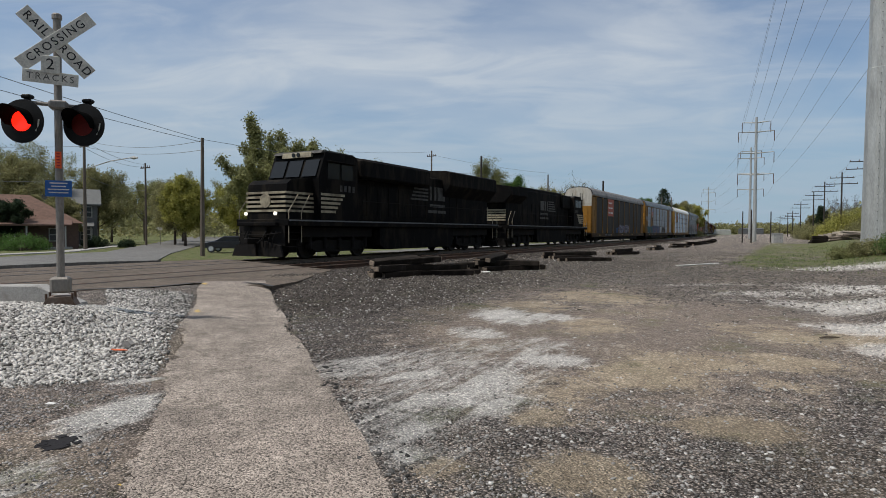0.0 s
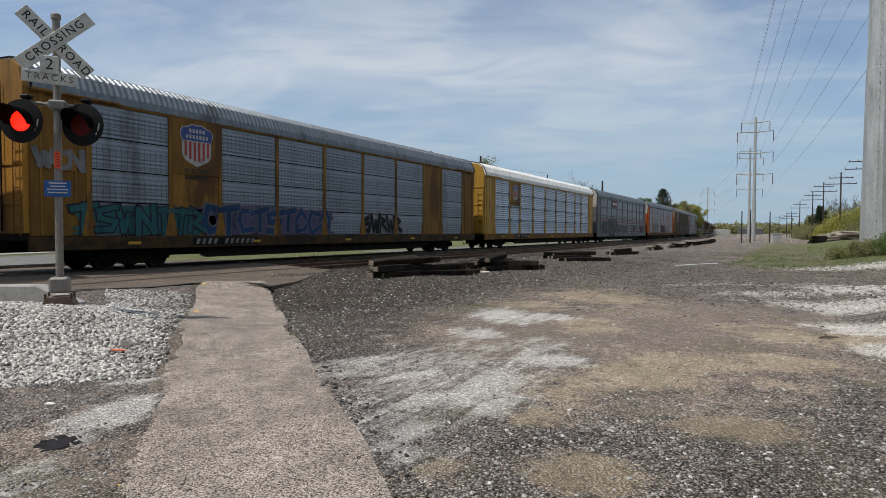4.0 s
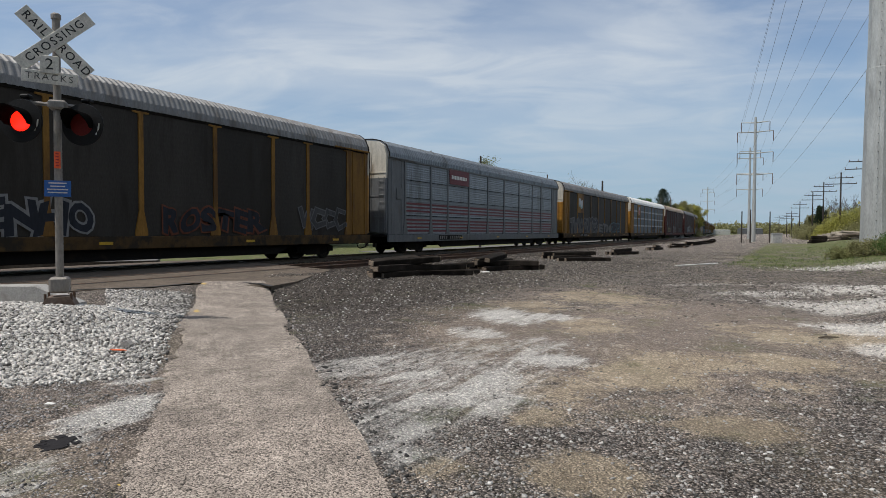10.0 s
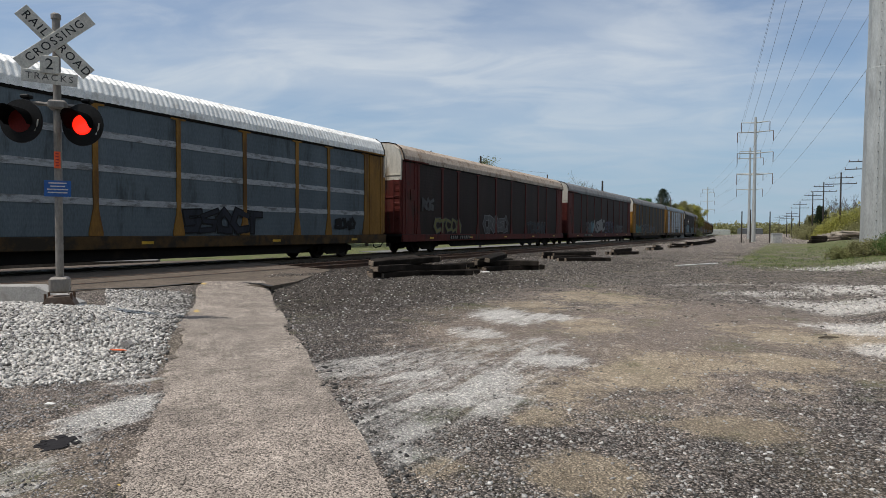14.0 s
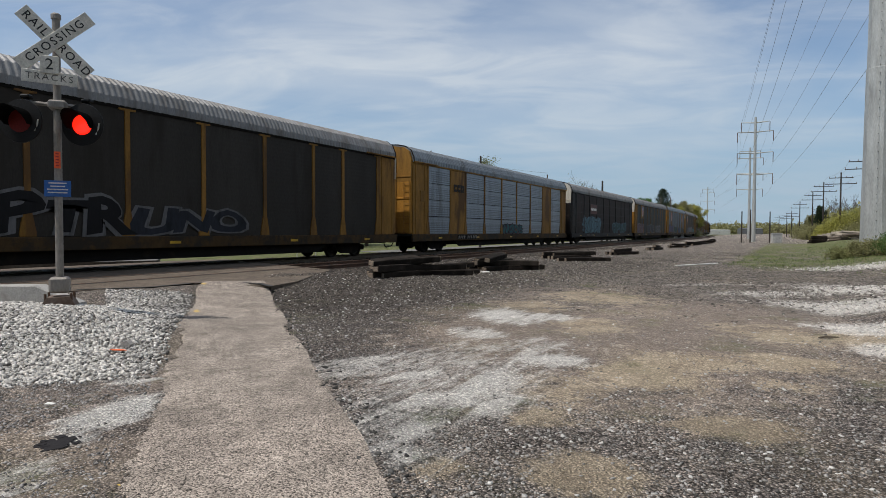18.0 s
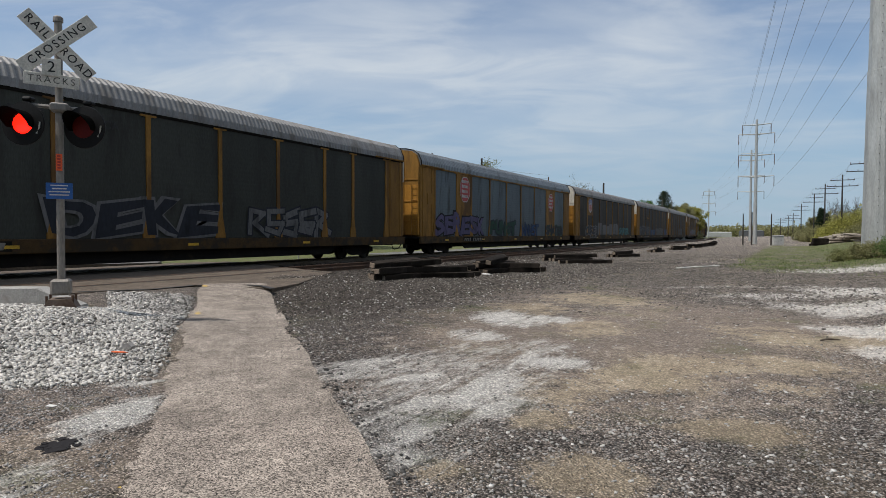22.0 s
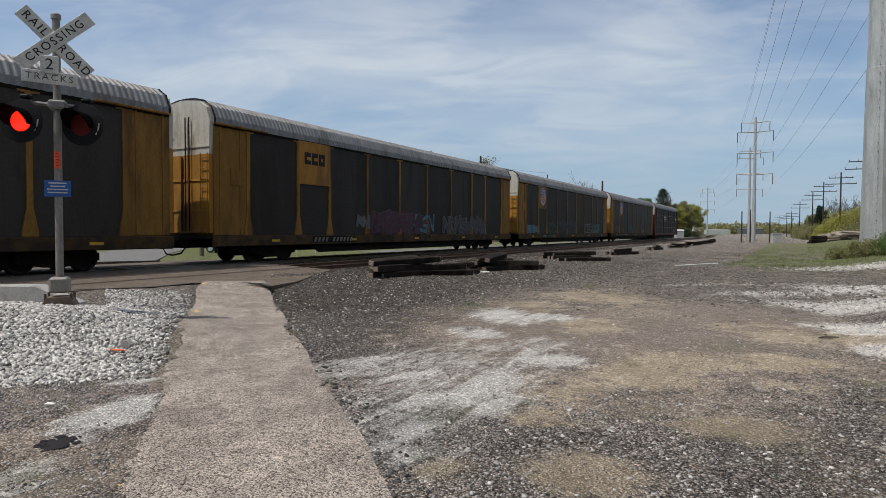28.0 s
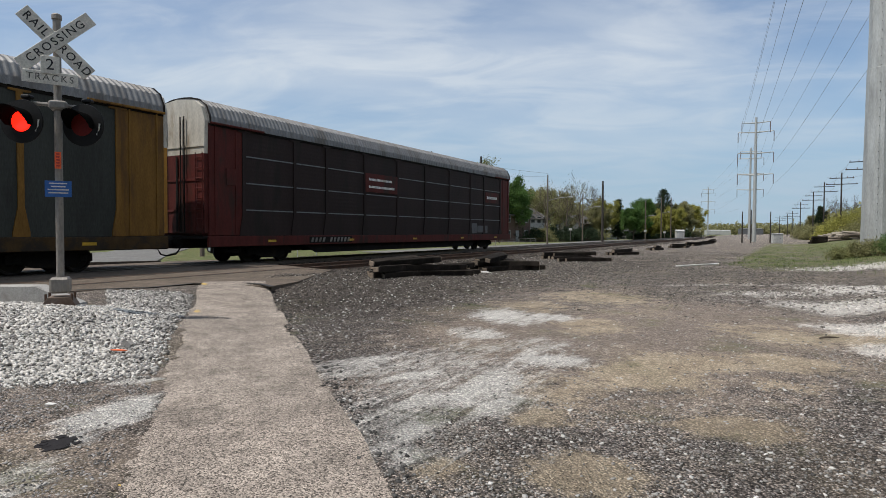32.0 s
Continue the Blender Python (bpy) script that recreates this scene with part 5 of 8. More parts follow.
    c = mix(op("MULTIPLY", chalk, 0.95), c, dust)
    c = mix(op("MULTIPLY", mask("lime", 0.2, 0.8), 0.95), c, shade((0.78, 0.73, 0.68), rng(stone, 0.2, 2.0, 0.65, 1.3)))
    c = mix(attr("pale"), c, shade((0.34, 0.315, 0.29), rng(stone, 0.3, 2.0, 0.3, 1.3)))
    tufts = op("ADD", op("MULTIPLY", op("SUBTRACT", noise_(0.8, 7, 0.7), 0.5), 2.6), op("MULTIPLY", op("SUBTRACT", fine, 0.5), 1.2))
    c = mix(mask("grass", 0.1, 0.8, tufts), c, turf)
    l.new(c, b.inputs["Base Color"])
    bp = n.new("ShaderNodeBump"); bp.inputs["Strength"].default_value = 1.0; bp.inputs["Distance"].default_value = 0.03
    hgt = op("ADD", op("MULTIPLY", rng(v1.outputs["Distance"], 0, 0.6, 1, 0), op("SUBTRACT", 1.0, op("MULTIPLY", mask("dirt", 0.3, 0.9), 0.6))), op("MULTIPLY", fine, 0.7))
    hgt = op("ADD", hgt, op("MULTIPLY", op("MULTIPLY", rng(attr("white"), 0.1, 0.6, 0, 1), streak), 3.5))
    hgt = op("ADD", hgt, op("MULTIPLY", warp, 1.2))
    l.new(hgt, bp.inputs["Height"]); l.new(bp.outputs[0], b.inputs["Normal"])
    return m


M["ground"] = tree_ground()


def axis(lo, hi, near0, near1, fine, grow=1.18):
    pts = list(np.arange(near0, near1 + 1e-6, fine))
    d, a = fine, near0
    while a > lo:
        d *= grow; a -= d; pts.append(max(a, lo))
    d, a = fine, near1
    while a < hi:
        d *= grow; a += d; pts.append(min(a, hi))
    return np.array(sorted(set(np.round(pts, 4))))


def wave(x, y):
    """Small unevenness of trodden ground."""
    return 0.018 * np.sin(1.7 * x + 0.6 * np.sin(1.1 * y)) * np.sin(1.3 * y + 0.9 * np.sin(0.8 * x)) + 0.008 * np.sin(5.1 * x + 2 * np.sin(2.3 * y)) * np.sin(4.3 * y)


gx, gy = axis(-3000, 3000, -11, 6, 0.07, 1.12), axis(-3000, 3000, 1, 16, 0.07, 1.12)
XX, YY = np.meshgrid(gx, gy)
ROADSIDE = (np.clip(-XX - 12.6, 0, 1) > 0) & (XX > -24) & (YY < 18)
ZZ = ground_z(XX, YY) + wave(XX, YY)
qq, aa = path_qa(XX, YY)
ZZ = ZZ - 0.07 * ((qq < -0.1) & (qq > -1.39)) + 0.006 * np.sin(9.1 * XX + 3 * np.sin(3.7 * YY)) * np.sin(8.3 * YY + 2 * np.sin(4.1 * XX)) * smooth(-0.4, -0.1, qq)
me = bpy.data.meshes.new("ground")
nx, ny = len(gx), len(gy)
idx = np.arange(nx * ny).reshape(ny, nx)
quads = np.stack([idx[:-1, :-1], idx[:-1, 1:], idx[1:, 1:], idx[1:, :-1]], -1).reshape(-1, 4)
me.from_pydata(np.stack([XX, YY, ZZ], -1).reshape(-1, 3).tolist(), [], quads.tolist())
me.materials.append(M["ground"])
me.shade_smooth()
UU, WW = uw(XX, YY)
for nm, val in (("white", spots(CHALK + CHALK_EDGE, UU, WW)), ("lime", spots(LIMESTONE, UU, WW)), ("dirt", spots(DIRT, UU, WW)), ("dark", spots(DARK, UU, WW)), ("tan", spots(TAN_SPOTS, UU, WW)), ("grass", grass_mask(XX, YY)), ("pale", white_gravel(XX, YY)),
                ("open", 1 - smooth(7.5, 9.5, -XX))):
    me.attributes.new(nm, "FLOAT", "POINT").data.foreach_set("value", np.ascontiguousarray(val.reshape(-1), dtype=np.float32))
ground = tagged(new("ground", me), "gravel, dirt and grass ground beside the railway", "ground", kind="structure")


# ---- stones ----
def chip(rough, rng):
    """An angular broken stone with eight corners."""
    v = np.array([(x, y, z) for z in (-1, 1) for y in (-1, 1) for x in (-1, 1)], float) * 0.78
    v = v + rough * 1.5 * (rng.random((8, 3)) - 0.5)
    q = [(0, 2, 3, 1), (4, 5, 7, 6), (0, 1, 5, 4), (2, 6, 7, 3), (0, 4, 6, 2), (1, 3, 7, 5)]
    return v, np.array([t for a, b, c, d in q for t in ((a, b, c), (a, c, d))])


def scatter(name, label, xy, size, material, seed, flat=0.65, sink=0.25, zoff=0.0):
    """Loose stones at the points xy, joined into one object."""
    rng = np.random.default_rng(seed)
    n = len(xy)
    shapes = [chip(0.45, rng) for _ in range(6)]
    vs, fs = [], []
    z = ground_z(xy[:, 0], xy[:, 1]) + wave(xy[:, 0], xy[:, 1]) + zoff
    pick = rng.integers(0, 6, n)
    for k in range(6):
        ids = np.nonzero(pick == k)[0]
        if not len(ids):
            continue
        v, f = shapes[k]
        a = rng.random(len(ids)) * 6.283
        s = size[ids][:, None] * np.stack([0.8 + 0.5 * rng.random(len(ids)), 0.6 + 0.4 * rng.random(len(ids)), flat * (0.7 + 0.6 * rng.random(len(ids)))], -1)
        p = v[None] * s[:, None, :]
        ca, sa = np.cos(a)[:, None], np.sin(a)[:, None]
        px_, py_ = p[..., 0] * ca - p[..., 1] * sa, p[..., 0] * sa + p[..., 1] * ca
        tilt = (rng.random(len(ids))[:, None] - 0.5) * 0.9
        pz = p[..., 2] + px_ * tilt
        w = np.stack([px_ + xy[ids, 0][:, None], py_ + xy[ids, 1][:, None], pz + (z[ids] + size[ids] * (0.5 - sink) * flat)[:, None]], -1)
        base = sum(len(q) for q in vs)
        vs.append(w.reshape(-1, 3))
        fs.append((f[None] + base + 8 * np.arange(len(ids))[:, None, None]).reshape(-1, 3))
    V, F = np.concatenate(vs), np.concatenate(fs)
    me = bpy.data.meshes.new(name)
    me.vertices.add(len(V)); me.vertices.foreach_set("co", V.astype(np.float32).ravel())
    me.loops.add(F.size); me.loops.foreach_set("vertex_index", F.astype(np.int32).ravel())
    me.polygons.add(len(F)); me.polygons.foreach_set("loop_start", np.arange(0, F.size, 3, dtype=np.int32))
    me.update(); me.validate()
    me.materials.append(material)
    return tagged(new(name, me), label, "gravel", kind="stuff")


def points(n, x0, x1, y0, y1, keep, seed):
    rng = np.random.default_rng(seed)
    x, y = x0 + (x1 - x0) * rng.random(n), y0 + (y1 - y0) * rng.random(n)
    k = keep(x, y) > rng.random(n)
    return np.stack([x[k], y[k]], -1)


def stone_mat(name, lo, hi, tint=(1, 0.97, 0.93)):
    """Broken stone, each piece its own grey between lo and hi."""
    m = mat(name, (1, 1, 1), 0.85, var=0.18, scale=25, fine=160, bump=0.4, spec=0.25)
    n, l = m.node_tree.nodes, m.node_tree.links
    b = n["Principled BSDF"]
    old = b.inputs["Base Color"].links[0].from_socket
    g = n.new("ShaderNodeNewGeometry")
    r = n.new("ShaderNodeValToRGB")
    r.color_ramp.elements[0].color = (*[lo * t for t in tint], 1); r.color_ramp.elements[1].color = (*[hi * t for t in tint], 1)
    l.new(g.outputs["Random Per Island"], r.inputs[0])
    mx = n.new("ShaderNodeMix"); mx.data_type = "RGBA"; mx.blend_type = "MULTIPLY"; mx.inputs["Factor"].default_value = 1
    l.new(r.outputs[0], mx.inputs["A"]); l.new(old, mx.inputs["B"])
    l.new(mx.outputs["Result"], b.inputs["Base Color"])
    return m


M["white_stone"] = stone_mat("white_limestone", 0.36, 0.8, (1, 0.96, 0.91))
M["grey_stone"] = stone_mat("grey_crushed_stone", 0.07, 0.5, (1, 0.95, 0.9))
M["pale_stone"] = stone_mat("pale_pebble", 0.35, 0.7)
M["brown_stone"] = stone_mat("brown_ballast", 0.03, 0.135, (1, 0.87, 0.76))


def on_path(x, y):
    q, a = path_qa(x, y)
    return (q < 0.02) & (q > -1.5) & (a < 13.4)


def gravel_right(x, y):
    q, _ = path_qa(x, y)
    u, w = uw(x, y)
    t = np.maximum(np.maximum(spots(TAN_SPOTS, u, w), 0.8 * spots(CHALK, u, w)), 0.55 * spots(DIRT, u, w))
    return (q < -1.5) * (0.95 - 0.9 * np.clip(t * 1.4, 0, 1)) * (w > 2.3)


def sizes(n, lo, hi, seed):
    return lo + (hi - lo) * np.random.default_rng(seed).random(n) ** 2.2


def dark_share(x, y):
    """Where dark stones lie among the white ones: towards the road and along the path."""
    u, w = uw(x, y)
    q, _ = path_qa(x, y)
    return np.clip(0.08 + 0.9 * np.exp(-((u + 4.75) / 0.55) ** 2 - ((w - 10.8) / 0.4) ** 2) + 0.25 * (np.sin(2.3 * x + 1.7 * np.sin(3.1 * y)) * np.sin(2.9 * y + 1.3 * np.sin(2.2 * x)) > 0.35) + 0.4 * smooth(9.9, 11.2, w) * smooth(-0.62, -0.56, u / w) + 0.5 * np.exp(-(q / 0.45) ** 2) * smooth(6.8, 8.4, w) + 0.1 * np.exp(-(q / 0.5) ** 2), 0, 1)


p_ = points(210000, -14, -3.4, 1.8, 10.5, lambda x, y: white_gravel(x, y) * (1 - dark_share(x, y)), 11)
scatter("white_gravel", "white crushed limestone heaped round the signal mast", p_, sizes(len(p_), 0.007, 0.024, 12), M["white_stone"], 13, flat=0.75, sink=-0.05)
p_ = points(80000, -14, -5, 2, 10.5, lambda x, y: white_gravel(x, y) * dark_share(x, y), 14)
scatter("dark_gravel", "dark stones mixed into the white gravel", p_, sizes(len(p_), 0.009, 0.026, 15), M["grey_stone"], 16, zoff=0.008, sink=0.1)
p_ = points(150000, -8, 6, 1.2, 13, lambda x, y: gravel_right(x, y) * np.exp(-np.clip(uw(x, y)[1] - 3, 0, 20) / 3.5), 17)
scatter("grey_gravel", "loose grey stones on the open ground", p_, sizes(len(p_), 0.004, 0.014, 18), M["grey_stone"], 19, sink=0.15)
p_ = points(60000, -9, -2, 0.5, 5.5, lambda x, y: (path_qa(x, y)[0] > 0.06) * (1 - white_gravel(x, y)) * (0.75 - 0.65 * np.clip(spots(CHALK_EDGE, *uw(x, y)), 0, 1)) * (0.4 + 0.6 * (np.sin(3 * x + np.sin(2 * y)) * np.sin(2.6 * y + x) > -0.1)), 71)
scatter("verge_gravel", "small grey stones trodden into the verge of the path", p_, sizes(len(p_), 0.003, 0.012, 72), stone_mat("verge_stone", 0.1, 0.5, (1, 0.95, 0.92)), 73, sink=0.2)
p_ = points(16000, -8, 7, 1.2, 16, lambda x, y: np.maximum(gravel_right(x, y), 0.25 * (path_qa(x, y)[0] < -1.5)) * np.exp(-np.clip(uw(x, y)[1] - 4, 0, 20) / 5), 20)
scatter("pale_pebbles", "scattered pale pebbles", p_, sizes(len(p_), 0.005, 0.02, 21), M["pale_stone"], 22, 0.5)
p_ = points(80000, -13.2, -4.5, 8, 34, lambda x, y: gravel_right(x, y) * smooth(5.5, 8.0, -x + 0.12 * (y - 10)) * np.exp(-np.clip(y - 12, 0, 40) / 14), 23)
scatter("ballast_spill", "dark crushed stone spilled beside the track", p_, sizes(len(p_), 0.01, 0.028, 24), M["brown_stone"], 25)
p_ = points(5000, -13.2, -4.5, 8, 34, lambda x, y: gravel_right(x, y) * smooth(5.0, 7.5, -x + 0.12 * (y - 10)) * np.exp(-np.clip(y - 12, 0, 40) / 14), 43)
scatter("light_ballast", "light stones among the dark ballast", p_, sizes(len(p_), 0.008, 0.026, 44), M["pale_stone"], 45)
p_ = points(22000, -12, 1, 1.2, 11, lambda x, y: np.exp(-((path_qa(x, y)[0] + 1.58) / 0.12) ** 2) * 1.0, 34)
scatter("asphalt_crumbs", "dark crumbled asphalt along the path's edge", p_, sizes(len(p_), 0.006, 0.022, 35), stone_mat("asphalt_crumb", 0.025, 0.1), 36)
p_ = points(80000, -2.0, 10, 5, 30, lambda x, y: spots(LIMESTONE, *uw(x, y)) ** 3 * 0.9, 26)
scatter("limestone_spread", "white crushed limestone spread by the bank", p_, sizes(len(p_), 0.01, 0.03, 27), M["white_stone"], 28)


p_ = points(100000, -11, 3, 9, 48, lambda x, y: gravel_right(x, y) * (1 - grass_mask(x, y)) * np.exp(-np.clip(y - 14, 0, 40) / 18) * smooth(9, 24, y), 53)
scatter("yard_gravel", "mixed brown and grey gravel on the yard beside the line", p_, sizes(len(p_), 0.012, 0.034, 54), stone_mat("mixed_yard_gravel", 0.05, 0.3, (1, 0.9, 0.8)), 55)


# ---- path, road, kerb ----
def aggregate(name, ca, cb, scale, speck, stain=0.12):
    m = bpy.data.materials.new(name)
    m.use_nodes = True
    n, l = m.node_tree.nodes, m.node_tree.links
    b = n["Principled BSDF"]; b.inputs["Roughness"].default_value = 0.9; b.inputs["Specular IOR Level"].default_value = 0.25
    pos = n.new("ShaderNodeNewGeometry").outputs["Position"]
    v = n.new("ShaderNodeTexVoronoi"); v.inputs["Scale"].default_value = scale; l.new(pos, v.inputs["Vector"])
    s = n.new("ShaderNodeSeparateColor"); l.new(v.outputs["Color"], s.inputs[0])
    a = n.new("ShaderNodeTexNoise"); a.inputs["Scale"].default_value = 0.9; a.inputs["Detail"].default_value = 8; a.inputs["Roughness"].default_value = 0.62; l.new(pos, a.inputs["Vector"])
    mx = n.new("ShaderNodeMix"); mx.data_type = "RGBA"; mx.inputs["A"].default_value = (*ca, 1); mx.inputs["B"].default_value = (*cb, 1)
    mr = n.new("ShaderNodeMapRange"); mr.inputs["From Min"].default_value, mr.inputs["From Max"].default_value = 0.32, 0.68; l.new(a.outputs["Fac"], mr.inputs["Value"])
    l.new(mr.outputs[0], mx.inputs["Factor"])
    r = n.new("ShaderNodeMapRange"); r.inputs["To Min"].default_value, r.inputs["To Max"].default_value = 1 - speck, 1 + speck
    l.new(s.outputs[0], r.inputs["Value"])
    # blotches and worn, dusty spots
    g = n.new("ShaderNodeTexNoise"); g.inputs["Scale"].default_value = 3.1; g.inputs["Detail"].default_value = 10; g.inputs["Roughness"].default_value = 0.75; l.new(pos, g.inputs["Vector"])
    gr = n.new("ShaderNodeMapRange"); gr.inputs["From Min"].default_value, gr.inputs["From Max"].default_value = 0.33, 0.67
    gr.inputs["To Min"].default_value, gr.inputs["To Max"].default_value = 1 - stain, 1 + stain * 0.7
    l.new(g.outputs["Fac"], gr.inputs["Value"])
    both = n.new("ShaderNodeMath"); both.operation = "MULTIPLY"; l.new(r.outputs[0], both.inputs[0]); l.new(gr.outputs[0], both.inputs[1])
    k = n.new("ShaderNodeVectorMath"); k.operation = "SCALE"; l.new(mx.outputs["Result"], k.inputs[0]); l.new(both.outputs[0], k.inputs["Scale"])
    l.new(k.outputs[0], b.inputs["Base Color"])
    bp = n.new("ShaderNodeBump"); bp.inputs["Strength"].default_value = 0.5; bp.inputs["Distance"].default_value = 0.008
    l.new(v.outputs["Distance"], bp.inputs["Height"]); bp.invert = True
    l.new(bp.outputs[0], b.inputs["Normal"])
    return m


M["path"] = aggregate("worn_pinkish_asphalt", (0.213, 0.181, 0.155), (0.325, 0.279, 0.24), 115, 0.95, 0.4)
M["road"] = aggregate("worn_grey_asphalt", (0.095, 0.076, 0.06), (0.145, 0.117, 0.094), 60, 0.45, 0.35)
M["street"] = aggregate("pale_concrete_street", (0.125, 0.122, 0.116), (0.185, 0.18, 0.172), 20, 0.2, 0.3)
M["concrete"] = mat("kerb_concrete", (0.33, 0.32, 0.305), 0.85, dirt=(0.24, 0.22, 0.2), dirt_amt=0.35, bump=0.3)
M["tar"] = mat("black_tar", (0.03, 0.028, 0.027), 0.7)
M["rust_rail"] = mat("rusty_rail_steel", (0.09, 0.05, 0.032), 0.7, metal=0.3, dirt=(0.05, 0.03, 0.022), dirt_amt=0.4)
M["old_tie"] = mat("creosoted_timber", (0.022, 0.018, 0.015), 0.95, var=0.35, scale=3, fine=50, bump=0.6, dirt=(0.045, 0.037, 0.03), dirt_amt=0.25, obj_var=0.35, spec=0.1)


def slab(name, edge_a, edge_b, top, thick, material, label, category):
    """A paved strip between two edge lines with equal numbers of points; top gives the height."""
    s = Shape()
    k = 10
    vs, fs = [], []
    n = len(edge_a)
    for (ax, ay), (bx_, by) in zip(edge_a, edge_b):
        for j in range(k + 1):
            x, y = ax + (bx_ - ax) * j / k, ay + (by - ay) * j / k
            vs.append((x, y, float(top(x, y))))
    for i in range(n - 1):
        for j in range(k):
            p = i * (k + 1) + j
            fs.append((p, p + 1, p + k + 2, p + k + 1))
    m0 = len(vs)
    vs += [(x, y, z - thick) for x, y, z in vs]
    ring = [i * (k + 1) for i in range(n)] + [(n - 1) * (k + 1) + j for j in range(1, k + 1)] + [i * (k + 1) + k for i in range(n - 2, -1, -1)] + list(range(k - 1, 0, -1))
    for a, b in zip(ring, ring[1:] + ring[:1]):
        fs.append((a, b, m0 + b, m0 + a))
    ob = new(name, s.add(vs, fs).mesh(name, material))
    return tagged(ob, label, category, kind="structure")


rp = random.Random(5)
pa, pb = [], []
for i in range(83):
    a = -3.5 + i * 0.19
    def at(q):
        return (-3.19 - 0.658 * q - 0.753 * a, 1.94 - 0.753 * q + 0.658 * a)
    pa.append(at(0.02 + 0.03 * math.sin(i * 0.45) + rp.uniform(-0.012, 0.012)))
    pb.append(at(-1.49 - 0.02 * math.sin(i * 0.37) + rp.uniform(-0.012, 0.012)))


def path_top(x, y):
    q, a = path_qa(x, y)
    return ground_z(x, y) - 0.75 * mound(x, y) * smooth(-0.3, -1.2, q) + 0.012 - 0.012 * smooth(-0.22, 0.02, q) * (1 - smooth(8.5, 9.5, a)) + 0.035 * smooth(9.6, 11.2, a)


slab("path", pa, pb, path_top, 0.2, M["path"], "worn pinkish asphalt footpath with crumbling edges", "path")
road_a = [(-26, -16), (-20.5, -6), (-13.9, 4.6), (-12.8, 7.2), (-12.2, 8.5), (-12.3, 9.7), (-10.3, 10.2), (-10.7, 11.5), (-11.9, 13.6), (-12.7, 15.2)]
road_b = [(-34, -12), (-30, -2), (-25, 6), (-23, 11), (-22.8, 12.6), (-22.7, 13.6), (-22.6, 14.6), (-22.4, 15.6), (-21.9, 17.2), (-21.0, 18.2)]


def road_top(x, y):
    return -0.012 - 0.02 * smooth(13.6, 10.5, -x) - 0.1 * smooth(21, 24, -x)


slab("road", road_a, road_b, road_top, 0.35, M["road"], "worn asphalt level crossing", "road")
far_r = [(-22.0, 15.7), (-26.5, 19.0), (-33, 23.2), (-42.6, 31.2), (-62.3, 49.6), (-105, 88), (-155, 133)]
far_l = [(-23, -14), (-30, 0), (-45.5, 19.5), (-50, 30.5), (-67, 44.7), (-110, 81), (-162, 126)]
slab("street", far_r, far_l, lambda x, y: ground_z(x, y) + 0.06 + 0.05 * smooth(26, 22, -x), 0.3, M["street"], "pale concrete street beyond the railway", "road")
side_a = [track_at(44 + 12 * k, -27.2)[:2] for k in range(10)]
side_b = [track_at(44 + 12 * k, -33.5)[:2] for k in range(10)]
slab("side_street", side_a, side_b, lambda x, y: ground_z(x, y) + 0.05, 0.3, M["street"], "pale street running along the far side of the railway", "road")
kl = Shape()
kd = Vector((0.872, 0.49, 0)).normalized()
kn = Vector((-kd.y, kd.x, 0))
k0 = Vector((-10.37, 5.96, 0)) - kd * 4.6
for a, b, z0, z1 in ((0, 1.55, 0.3, 0.3), (1.56, 3.75, 0.3, 0.3), (3.753, 4.45, 0.3, 0.0)):
    vs = []
    for t, z in ((a, z0), (b, z1)):
        for o, zz in ((0, -0.25), (0, z - 0.02), (0.02, z), (0.28, z), (0.31, z - 0.03), (0.33, -0.25)):
            p = k0 + kd * t + kn * o
            vs.append((p.x, p.y, zz))
    kl.add(vs, [(i, (i + 1) % 6, 6 + (i + 1) % 6, 6 + i) for i in range(6)] + [(5, 4, 3, 2, 1, 0), (6, 7, 8, 9, 10, 11)])
kerb = tagged(new("kerb", kl.mesh("kerb", M["concrete"])), "pale concrete kerb with tapered end", "kerb", kind="structure")
# tar-filled seam where the path meets the crossing
seam = Shape()
pts = [(-12.95, 7.3), (-12.2, 8.45), (-12.25, 9.6), (-11.7, 10.3), (-10.8, 10.35), (-10.1, 10.0)]
for (ax, ay), (bx_, by) in zip(pts, pts[1:]):
    d = Vector((bx_ - ax, by - ay, 0)).normalized() * 0.03
    o = Vector((-d.y, d.x, 0)) * 2.4
    seam.add([(ax - o.x - d.x, ay - o.y - d.y, -0.006), (bx_ - o.x + d.x, by - o.y + d.y, -0.006), (bx_ + o.x + d.x, by + o.y + d.y, -0.006), (ax + o.x - d.x, ay + o.y - d.y, -0.006)], [(0, 1, 2, 3)])
tagged(new("tar_seam", seam.mesh("tar_seam", M["tar"])), "black tar-filled seam in the paving", "seam", kind="structure")

